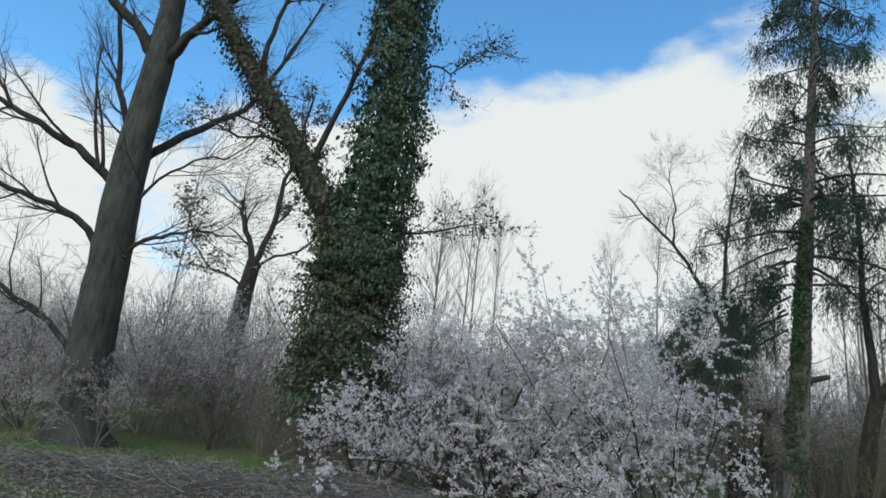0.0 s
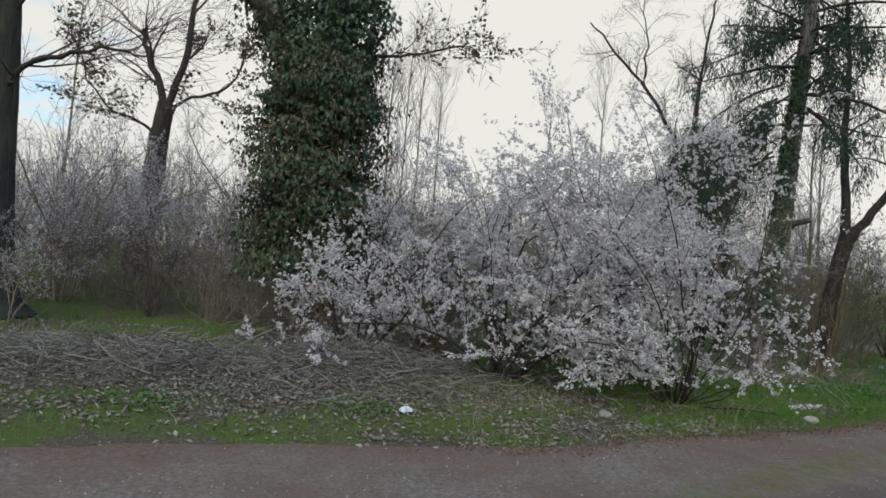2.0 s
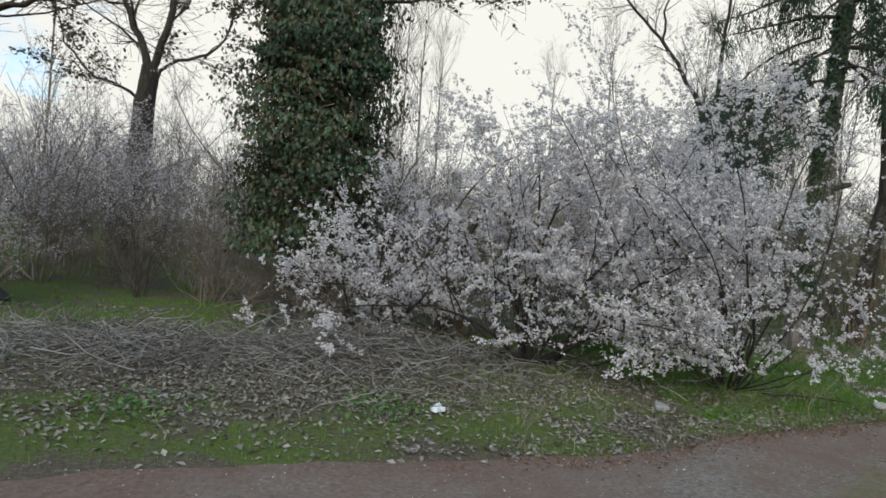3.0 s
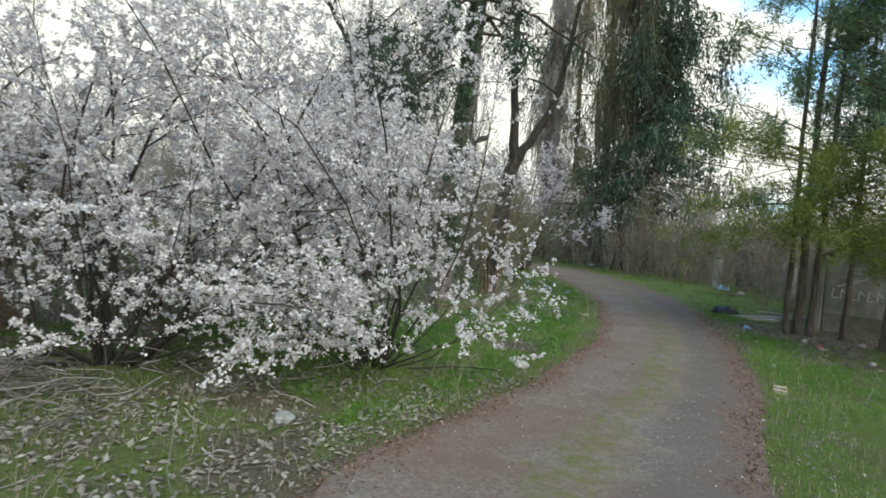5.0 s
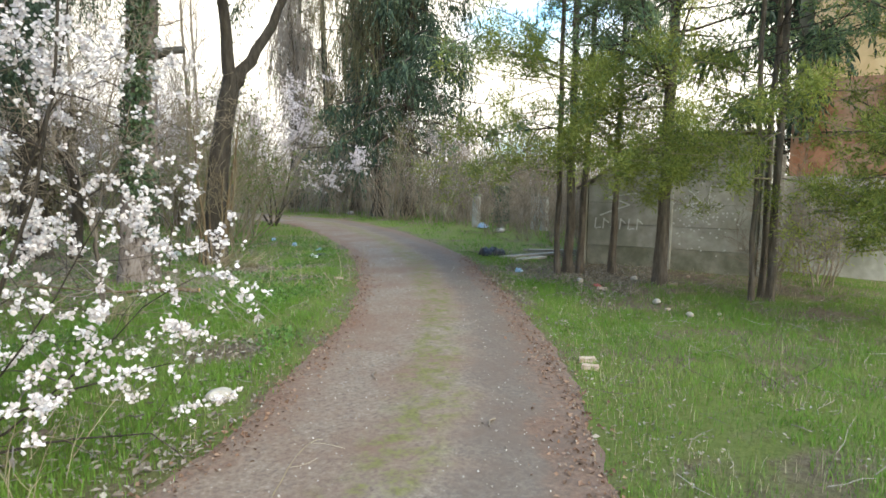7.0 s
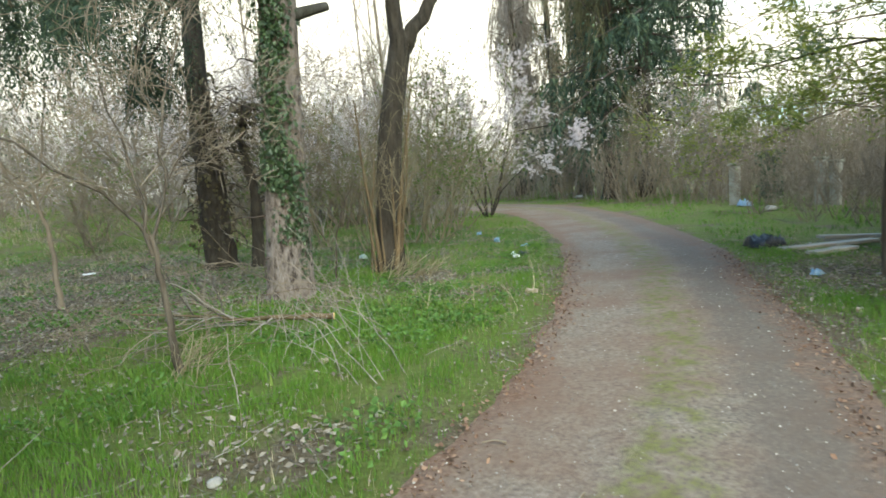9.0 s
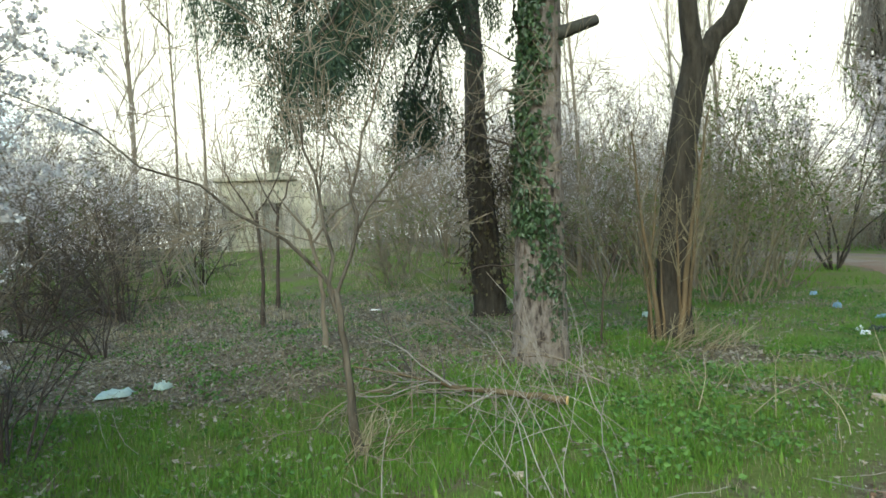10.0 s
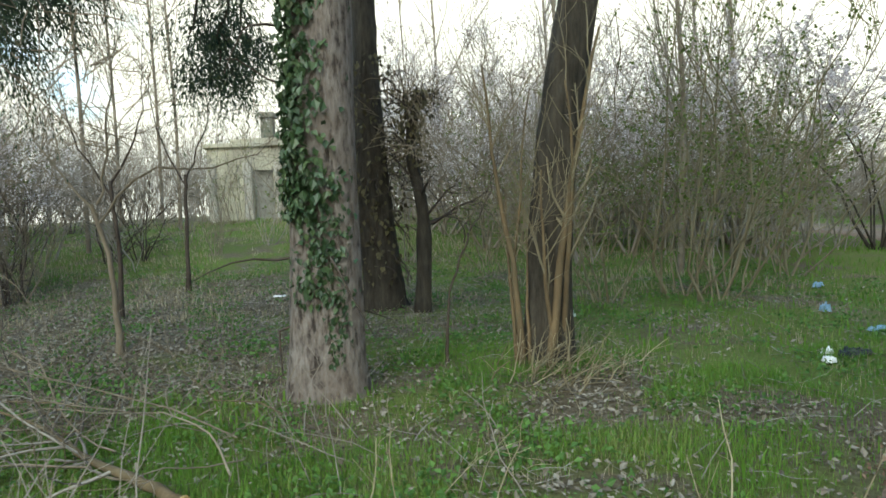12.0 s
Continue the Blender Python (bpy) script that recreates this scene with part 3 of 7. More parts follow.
def make_road():
    n, m = 420, 22
    a, b = line([(*p, 0) for p in NORTH], n)[0], line([(*p, 0) for p in SOUTH], n)[0]
    s = np.arange(n)
    ragged = lambda q: 0.05 + 0.035 * np.sin(s * 0.17 + q) + 0.02 * np.sin(s * 0.43 + 2 * q) + rng.normal(0, 0.006, n)
    out = norm(a - b)
    a, b = a + out * ragged(0.3)[:, None], b - out * ragged(1.9)[:, None]
    u = np.linspace(0, 1, m)
    P = a[:, None] * (1 - u)[None, :, None] + b[:, None] * u[None, :, None]
    P[..., 2] = 0.004 + 0.014 * np.sin(u * np.pi)[None] + 0.012 * np.exp(-((u - 0.5) / 0.12) ** 2)[None] + 0.006 * wave(P[..., 0] * 2, P[..., 1] * 2)
    P[:, 0, 2] = P[:, -1, 2] = -0.012
    i, j = np.meshgrid(np.arange(n - 1), np.arange(m - 1), indexing="ij")
    q = (i * m + j).ravel()
    F = np.stack([q, q + 1, q + m + 1, q + m], -1)
    ob = put("road", P.reshape(-1, 3), F, M_ROAD, smooth=True)
    layer = ob.data.uv_layers.new(name="across")
    idx = np.zeros(len(ob.data.loops), dtype=np.int32)
    ob.data.loops.foreach_get("vertex_index", idx)
    layer.data.foreach_set("uv", np.stack([u[idx % m], (idx // m) * 0.1], -1).astype(np.float32).ravel())
    tagged(ob, "grey-brown earth track with a mossy middle", "road", kind="structure")
    # the trodden apron that joins the track from the south
    k = 40
    ang = np.linspace(0, 2 * np.pi, k, endpoint=False)
    rim = 1 + 0.05 * np.sin(ang * 5) + 0.03 * np.sin(ang * 11)
    V = np.concatenate([[(0.6, -2.0, 0.0)], np.stack([0.6 + 2.7 * np.cos(ang) * rim, -2.0 + 5.4 * np.sin(ang) * rim, np.full(k, -0.012)], -1)])
    F = np.array([(0, 1 + i, 1 + (i + 1) % k) for i in range(k)])
    ob = put("road", V, F, M_ROAD, smooth=True)
    layer = ob.data.uv_layers.new(name="across")
    layer.data.foreach_set("uv", np.full(len(ob.data.loops) * 2, 0.25, dtype=np.float32))
    tagged(ob, "trodden earth apron beside the track", "road", kind="structure")


make_ground()
make_road()


def at_ground(x, y):
    return float(height(np.array([x]), np.array([y]))[0])


# ---- trees ----


def tree_object(name, x, y, label, category="tree", group=""):
    return tagged(empty(name, x, y, at_ground(x, y) - 0.03), label, category, group)


def stem(ob, name, P, R, sides, mat, flare=0.0, label="", gnarl=0.06):
    """A thick stem with a flared foot and an uneven girth."""
    V, F = tubes(P, R, sides)
    k = P.shape[1]
    W = V.reshape(P.shape[0], k, sides, 3)
    C = P[:, :, None, :]
    lump = 1 + gnarl * np.sin(np.arange(sides) * 2 * np.pi / sides * 3 + np.arange(k)[:, None] * 0.35)[None, :, :, None] + rng.normal(0, gnarl * 0.4, (P.shape[0], k, sides, 1))
    if flare:
        h = np.maximum(P[:, :, None, 2:3], 0)
        lump += flare * np.exp(-h / 0.28) * (1 + 0.35 * np.sin(np.arange(sides) * 2 * np.pi / sides * 4)[None, None, :, None])
    W = C + (W - C) * lump
    return put(name, W.reshape(-1, 3), F, mat, ob, label, smooth=True)


def twigs(ob, name, sets, mat, label=""):
    return tagged(put(name, *join([tubes(P, R, s) for P, R, s in sets]), mat, ob, label, smooth=True), kind="stuff")


def plum(name, x, y, stems, reach, tall, flowers, petal, label, size=0.03, group="", lean=(0, 0), spread=(25, 68), sub=(9, 9, 5), east=9.0, south=-9.0, skirt=(), first=0.16, shrink=0.4, girth=(0.018, 0.034), dense=2.8):
    """A flowering plum: arching stems, layered side branches, twigs set with blossom."""
    ob = tree_object(name, x, y, label, "tree", group)
    az = np.linspace(0, 2 * np.pi, stems, endpoint=False) + rng.uniform(-0.35, 0.35, stems)
    tilt = np.radians(rng.uniform(*spread, stems))
    az, tilt = np.concatenate([az, [a for a, _ in skirt]]), np.concatenate([tilt, np.radians([t for _, t in skirt])])
    stems = len(az)
    d = np.stack([np.sin(tilt) * np.cos(az) + lean[0], np.sin(tilt) * np.sin(az) + lean[1], np.cos(tilt)], -1)
    L = rng.uniform(0.75, 1.05, stems) * np.where(tilt > 0.75, reach, tall)
    pts = [np.stack([np.cos(az) * 0.10, np.sin(az) * 0.10, np.zeros(stems)], -1)]
    d = norm(d)
    for i in range(8):
        d = norm(d + rng.normal(0, 0.15, d.shape) + np.array([0, 0, -0.05 if i > 3 else 0.04]))
        pts.append(pts[-1] + d * (L / 8)[:, None])
    P0 = np.stack(pts, 1)
    P0[..., 0] = np.where(P0[..., 0] > 0, east * np.tanh(P0[..., 0] / east), P0[..., 0])
    P0[..., 1] = np.where(P0[..., 1] < 0, south * np.tanh(P0[..., 1] / south), P0[..., 1])
    R0 = np.concatenate([rng.uniform(*girth, stems - len(skirt)), rng.uniform(0.007, 0.011, len(skirt))])[:, None] * np.linspace(1, 0.25, 9)[None]
    P1, R1 = grow(P0, R0, sub[0], first, 1.0, (35, 80), (reach * 0.35, reach * 0.66), 8, -0.015, 0.12, 0.6, shrink, 0.3, flat=0.32)
    inside = lambda P, z: (P[:, -1, 2] > z) & (P[:, :, 2].min(1) > 0.06) & (P[:, -1, 0] < east) & (P[:, -1, 1] > south)
    keep = inside(P1, 0.30)
    P1, R1 = P1[keep], R1[keep]
    P2, R2 = grow(P1, R1, sub[1], 0.12, 1.0, (30, 70), (0.4, 1.1), 6, 0.01, 0.12, 0.55, 0.4, 0.4, flat=0.22)
    keep = inside(P2, 0.26)
    P2, R2 = P2[keep], R2[keep]
    P3, R3 = grow(P2, R2, sub[2], 0.1, 1.0, (35, 80), (0.05, 0.17), 2, 0.08, 0.12, 0.6, 0.3, 0.5)
    for i in range(stems):
        stem(ob, "stem", P0[i:i + 1], R0[i:i + 1], 7, M_BARK_DARK, 0.4)
    for i in range(len(P1)):
        put("branch", *tubes(P1[i:i + 1], R1[i:i + 1], 4), M_TWIG_DARK, ob, smooth=True)
    twigs(ob, "twig_spray", [(P2, R2, 3), (P3, R3, 3)], M_TWIG_DARK)
    full = rng.random(len(P2)) < 0.7
    tufts = int(flowers * 1.4 / 4)
    centre = np.concatenate([along(P3, int(tufts * 0.42), 0.1, 1.0, 0.010), along(P2[full], int(tufts * 0.50), 0.15, 1.0, 0.010), along(P1, int(tufts * 0.07), 0.3, 1.0, 0.02)])
    centre = centre[rng.random(len(centre)) < np.interp(centre[:, 2], [0, dense, dense + 1.7], [1.0, 1.0, 0.28])]
    each = rng.integers(2, 7, len(centre))
    pos = np.repeat(centre, each, 0) + rng.normal(0, 0.5 * size, (each.sum(), 3))
    n = len(pos)
    put("blossom", *scatter(pos, PENTA, PENTA_F, rng.uniform(0.75, 1.25, n) * size, turns(n)), petal, ob, "white five-petalled blossom")
    return ob


def bare_crown(ob, P0, R0, counts, lengths, mat, up=0.03, angle=(25, 60), t0=0.3, wob=0.14, fine=0.5):
    """Three orders of leafless branches on the stems P0."""
    P1, R1 = grow(P0, R0, counts[0], t0, 1.0, angle, lengths[0], 8, up, wob, 0.45, 0.45, 0.3)
    P2, R2 = grow(P1, R1, counts[1], 0.2, 1.0, angle, lengths[1], 6, up, wob, fine, 0.4, 0.35)
    P3, R3 = grow(P2, R2, counts[2], 0.15, 1.0, angle, lengths[2], 4, up, wob, fine, 0.4, 0.5)
    twigs(ob, "branch_crown", [(P1, R1, 5), (P2, R2, 3)], mat)
    twigs(ob, "twig_spray", [(P3, np.maximum(R3, 0.003), 3)], mat)
    return P1, P2, P3


def big_left_tree():
    ob = tree_object("bare_tree", -7.45, 13.6, "tall leafless grey-barked tree with forking limbs and a flared foot")
    P = line([(0, 0, 0), (-0.2, 0, 2.0), (-0.34, 0, 4.2), (-0.42, 0, 6.2), (-0.42, 0, 9.2), (-0.6, 0.2, 11.5), (-0.5, 0.5, 16)], 34)
    R = np.interp(P[0, :, 2], [0, 1, 4, 9, 16], [0.56, 0.5, 0.43, 0.34, 0.10])[None]
    stem(ob, "trunk", P, R, 18, M_BARK_GREY, 0.45)
    limbs = [[(-0.45, 0, 5.6), (-1.3, -0.2, 6.3), (-2.4, -0.4, 6.85), (-4.1, -0.6, 7.6), (-6, -0.4, 8.8)],
             [(-0.3, 0, 3.9), (-1.1, -0.3, 4.7), (-2.2, -0.5, 5.15), (-3.5, -0.7, 5.4), (-5.2, -0.8, 5.6)],
             [(-0.2, 0, 3.9), (0.35, -0.3, 4.3), (1.1, -0.5, 4.6), (1.95, -0.6, 4.8), (2.5, -0.6, 4.75)],
             [(-0.2, 0, 5.2), (0.5, -0.3, 5.9), (1.4, -0.5, 6.5), (2.2, -0.5, 6.7), (2.7, -0.4, 7.3)],
             [(-0.4, 0, 8.7), (0.2, -0.2, 9.6), (0.7, -0.3, 10.3), (1.4, -0.3, 11.2), (2.0, -0.2, 13.0)],
             [(-0.45, 0, 9.0), (-1.0, -0.2, 9.8), (-2.2, -0.4, 10.8), (-3.6, -0.5, 12.0), (-5, -0.5, 14.0)],
             [(-0.5, 0.2, 1.4), (-1.1, 0.3, 2.2), (-2.6, 0.3, 3.0), (-4.2, 0.2, 3.7), (-6, 0.2, 5.0)],
             [(-0.4, 0.3, 6.5), (0.2, 1.4, 8.0), (1.0, 2.6, 9.5), (1.6, 3.4, 12), (2, 4, 14)],
             [(-0.4, 0.3, 5.5), (-1.4, 1.2, 7.5), (-2.6, 2.0, 9.5), (-3.4, 2.4, 12), (-4, 3, 14)]]
    thick = [0.125, 0.10, 0.06, 0.04, 0.15, 0.16, 0.09, 0.12, 0.12]
    PL = np.concatenate([line(l, 16, 0.03) for l in limbs])
    RL = np.array(thick)[:, None] * np.linspace(1, 0.22, 16)[None]
    for i in range(len(limbs)):
        stem(ob, "limb", PL[i:i + 1], RL[i:i + 1], 9, M_BARK_DARK)
    bare_crown(ob, PL, RL, (11, 7, 6), ((1.2, 3.2), (0.7, 1.7), (0.35, 0.9)), M_TWIG_DARK, 0.06, (25, 50), 0.15, 0.10)


def ivy_leaves(ob, P, R, count, size, mat, t0=0.0, t1=1.0, thick=0.25, side=None, name="ivy", label="dark green ivy leaves", spread=1.0):
    """Ivy leaves standing off the bark of stem P, hanging tip down."""
    _, k, _ = P.shape
    s = rng.uniform(t0, t1, count) * (k - 1)
    i = np.clip(s.astype(int), 0, k - 2)
    f = (s - i)
    c = P[0, i] * (1 - f)[:, None] + P[0, i + 1] * f[:, None]
    r = R[0, i] * (1 - f) + R[0, i + 1] * f
    az = rng.uniform(0, 2 * np.pi, count) if side is None else rng.normal(side, spread, count)
    lump = 1 + 0.3 * np.sin(s * 1.3 + az * 2) + 0.3 * np.sin(s * 3.1 - az * 3) + 0.25 * np.sin(s * 7.3 + az * 5)
    out = np.stack([np.cos(az), np.sin(az), np.zeros(count)], -1)
    pos = c + out * (r + rng.beta(1.6, 1.6, count) * thick * lump)[:, None]
    z = norm(out + rng.normal(0, 0.5, (count, 3)) + np.array([0, 0, 0.3]))
    x = norm(np.cross(np.array([0, 0, 1.0]) + rng.normal(0, 0.3, (count, 3)), z))
    M = np.stack([x, np.cross(z, x), z], -1)
    M[:, :, 1] *= -1
    return put(name, *scatter(pos, LEAF, LEAF_F, rng.uniform(0.6, 1.3, count) * size, M), mat, ob, label)


def ivy_tree():
    ob = tree_object("ivy_tree", -1.95, 13.0, "forked tree smothered in dark green ivy")
    P = line([(0, 0, 0), (-0.03, 0, 2.2), (-0.05, 0, 4.6), (0.15, 0, 7.4), (0.0, 0.1, 11.2), (-0.1, 0.3, 15)], 34)
    R = np.interp(P[0, :, 2], [0, 2, 6, 11, 15], [0.42, 0.38, 0.33, 0.25, 0.10])[None]
    stem(ob, "trunk", P, R, 16, M_BARK_GREY, 0.35)
    Q = line([(-0.1, 0, 3.6), (-0.6, 0, 5.0), (-1.8, 0, 6.9), (-3.3, 0, 8.8), (-4.6, 0, 10.7), (-6, 0.2, 13.5)], 26)
    S = np.linspace(0.34, 0.12, 26)[None]
    stem(ob, "limb", Q, S, 12, M_BARK_GREY)
    body = np.interp(P[0, :, 2], [0, 1.5, 3, 5, 7, 9, 11, 15], [0.05, 0.35, 0.75, 0.68, 0.42, 0.32, 0.24, 0.12])[None]
    ivy_leaves(ob, P, R + body * 0.40, 27000, 0.10, M_IVY, 0.36, 1.0, 0.46)
    ivy_leaves(ob, P, R + body * 0.35, 10000, 0.07, M_IVY_BROWN, 0.12, 0.44, 0.75, name="withered_ivy", label="brownish withered ivy leaves and stems")
    ivy_leaves(ob, P, R + body * 0.25, 15000, 0.085, M_IVY, 0.12, 0.40, 0.65)
    ivy_leaves(ob, Q, S, 5000, 0.10, M_IVY_BROWN, 0.0, 1.0, 0.40, name="withered_ivy", label="sparse withered ivy")
    ivy_leaves(ob, Q, S, 1500, 0.10, M_IVY, 0.0, 0.8, 0.30)
    PL = np.concatenate([line([(-1.5, 0, 6.6), (-1.2, -0.2, 7.6), (-0.7, -0.3, 9.2), (-0.5, -0.3, 11), (-0.3, -0.2, 13)], 14, 0.03),
                         line([(-1.8, 0, 6.9), (-2.6, -0.3, 7.1), (-3.2, -0.4, 7.0), (-3.8, -0.4, 7.3), (-4.3, -0.4, 7.2)], 14, 0.03),
                         line([(0.3, 0, 4.9), (0.9, -0.3, 5.3), (1.5, -0.4, 5.35), (2.2, -0.5, 5.6), (2.6, -0.5, 5.5)], 14, 0.03),
                         line([(0.4, 0, 9.0), (0.9, -0.2, 9.4), (1.4, -0.2, 9.3), (1.9, -0.2, 9.8), (2.2, -0.2, 9.7)], 14, 0.03),
                         line([(0.2, 0, 11.0), (-0.6, -0.2, 11.6), (-1.4, -0.2, 11.9), (-1.9, -0.2, 12.6), (-2.4, 0, 13.4)], 14, 0.03),
                         line([(-3.0, 0, 8.4), (-3.0, -0.2, 9.5), (-2.7, -0.3, 10.7), (-2.4, -0.3, 12), (-2.2, -0.2, 14)], 14, 0.03)])
    RL = np.array([0.09, 0.04, 0.035, 0.035, 0.06, 0.08])[:, None] * np.linspace(1, 0.25, 14)[None]
    P1, P2, P3 = bare_crown(ob, PL, RL, (8, 5, 5), ((0.5, 1.5), (0.4, 0.9), (0.2, 0.5)), M_TWIG_DARK, 0.03, (25, 60), 0.2)
    twigs(ob, "limb_crown", [(PL, RL, 6)], M_BARK_DARK)
    # a wild tangle of climbing stems up the lower trunk
    n = 160
    az = rng.uniform(0, 2 * np.pi, n)
    z0 = rng.uniform(0.3, 4.5, n)
    base = np.stack([np.cos(az) * 0.45, np.sin(az) * 0.45, z0], -1)
    pts, d = [base], norm(np.stack([np.cos(az) * 0.5, np.sin(az) * 0.5, rng.uniform(-0.4, 0.9, n)], -1))
    for _ in range(6):
        d = norm(d + rng.normal(0, 0.28, d.shape) + np.array([0, 0, -0.08]))
        pts.append(pts[-1] + d * rng.uniform(0.08, 0.2, (n, 1)))
    T = np.stack(pts, 1)
    twigs(ob, "climber_tangle", [(T, np.full((n, 7), 0.007), 3)], M_TWIG_BROWN)
    n = 2600
    pos = np.concatenate([along(P2, n // 2, 0, 1, 0.05), along(P1, n // 2, 0, 1, 0.06)])
    put("withered_foliage", *scatter(pos, LEAF, LEAF_F, rng.uniform(0.05, 0.09, n), turns(n)), M_IVY_BROWN, ob, "sparse brown leaves")


def dead_tree():
    ob = tree_object("dead_tree", -9.2, 26.0, "dark bare tree with a broken forked top", "tree")
    P = line([(0, 0, 0), (0.2, 0, 3), (0.25, 0, 5.2), (0.4, 0, 6.4)], 16)
    stem(ob, "trunk", P, np.linspace(0.42, 0.30, 16)[None], 12, M_BARK_DARK, 0.3, gnarl=0.1)
    PL = np.concatenate([line([(0.35, 0, 6.0), (0.0, 0, 7.2), (-0.5, 0, 8.2), (-0.7, 0, 8.9), (-0.8, 0, 9.2)], 14, 0.05),
                         line([(0.4, 0, 6.3), (0.9, 0, 8.0), (1.0, 0, 10.0), (1.2, 0, 12.0), (1.6, 0, 14.5)], 14, 0.05),
                         line([(0.4, 0, 6.2), (1.4, 0, 6.8), (2.4, 0, 7.2), (3.0, 0, 8.6), (3.6, 0, 9.6)], 14, 0.05),
                         line([(0.2, 0, 5.2), (-0.6, 0, 5.6), (-1.6, 0, 6.0), (-2.5, 0, 7.2), (-3, 0, 8.4)], 14, 0.05)])
    RL = np.array([0.16, 0.15, 0.07, 0.06])[:, None] * np.linspace(1, 0.3, 14)[None]
    twigs(ob, "limb_crown", [(PL, RL, 7)], M_BARK_DARK)
    P1, P2, P3 = bare_crown(ob, PL, RL, (10, 6, 4), ((1.2, 3.0), (0.6, 1.5), (0.4, 0.8)), M_TWIG_DARK, 0.05, (25, 55), 0.2)
    pos = along(P2[len(P2) // 4:], 2600, 0, 1, 0.12)
    put("withered_foliage", *scatter(pos, LEAF, LEAF_F, rng.uniform(0.10, 0.18, 2600), turns(2600)), M_IVY_BROWN, ob, "clinging brown leaves")


def droop(ob, P, R, count, length, width, mat, name="needle_foliage", label="", t0=0.25, fuzz=0.42):
    """Hanging sprays below the branches P, each a drooping strand set with short side sprigs."""
    n = count
    base = along(P, n, t0, 1.0, 0.03)
    L = rng.uniform(*length, n)
    d = norm(rng.normal(0, 0.35, (n, 3)) + np.array([0, 0, -1.0]))
    tip = base + d * L[:, None]
    m = 7
    t = rng.uniform(0.05, 1.0, (n, m))
    pos = (base[:, None] * (1 - t[..., None]) + tip[:, None] * t[..., None]).reshape(-1, 3)
    y = norm(d[:, None] * 1.0 + rng.normal(0, fuzz, (n, m, 3))).reshape(-1, 3)
    x = norm(np.cross(y, rng.normal(0, 1, y.shape)))
    M = np.stack([x, y, np.cross(x, y)], -1)
    size = (rng.uniform(0.7, 1.3, n * m) * width * np.repeat(1.25 - t.ravel() * 0.5, 1))
    put(name, *scatter(pos, SPRIG, SPRIG_F, size, M), mat, ob, label)


def conifer(name, x, y, tall, trunk, r0, boughs, reach, first, label, sprays, width=0.20, length=(0.3, 0.9), needle=None, lean=(0, 0), sides=10):
    """A spruce whose boughs sag and hang with long drooping sprays."""
    ob = tree_object(name, x, y, label)
    P = line([(0, 0, 0), (lean[0] * 0.3, lean[1] * 0.3, tall * 0.3), (lean[0] * 0.6, lean[1] * 0.6, tall * 0.6), (lean[0], lean[1], tall)], 30)
    R = np.linspace(r0, 0.03, 30)[None] ** 1.0
    stem(ob, "trunk", P, R, sides, trunk, 0.16)
    t = np.sort(rng.uniform(first / tall, 0.98, boughs))
    base = np.stack([np.interp(t * 29, np.arange(30), P[0, :, c]) for c in range(3)], -1)
    az = np.arange(boughs) * 2.4 + rng.uniform(-0.5, 0.5, boughs)
    L = reach * (1 - (t - first / tall) / (1 - first / tall) * 0.75) * rng.uniform(0.55, 1.1, boughs)
    d = np.stack([np.cos(az), np.sin(az), rng.uniform(-0.1, 0.3, boughs)], -1)
    pts = [base]
    for i in range(7):
        d = norm(d + rng.normal(0, 0.07, d.shape) + np.array([0, 0, -0.10 if i < 4 else 0.04]))
        pts.append(pts[-1] + d * (L / 7)[:, None])
    PB = np.stack(pts, 1)
    RB = (0.012 + 0.012 * L)[:, None] * np.linspace(1, 0.25, 8)[None]
    P2, R2 = grow(PB, RB, 6, 0.25, 1.0, (35, 70), (0.4, 1.0), 5, -0.06, 0.10, 0.5, 0.4, 0.4, flat=0.5)
    twigs(ob, "bough_crown", [(PB, RB, 5), (P2, R2, 3)], M_TWIG_DARK)
    droop(ob, np.concatenate([PB[:, ::2][:, :4], P2[:, :4]]), None, sprays, length, width, needle or M_NEEDLE, label="dark drooping needle sprays", fuzz=0.18)
    return ob, P, R


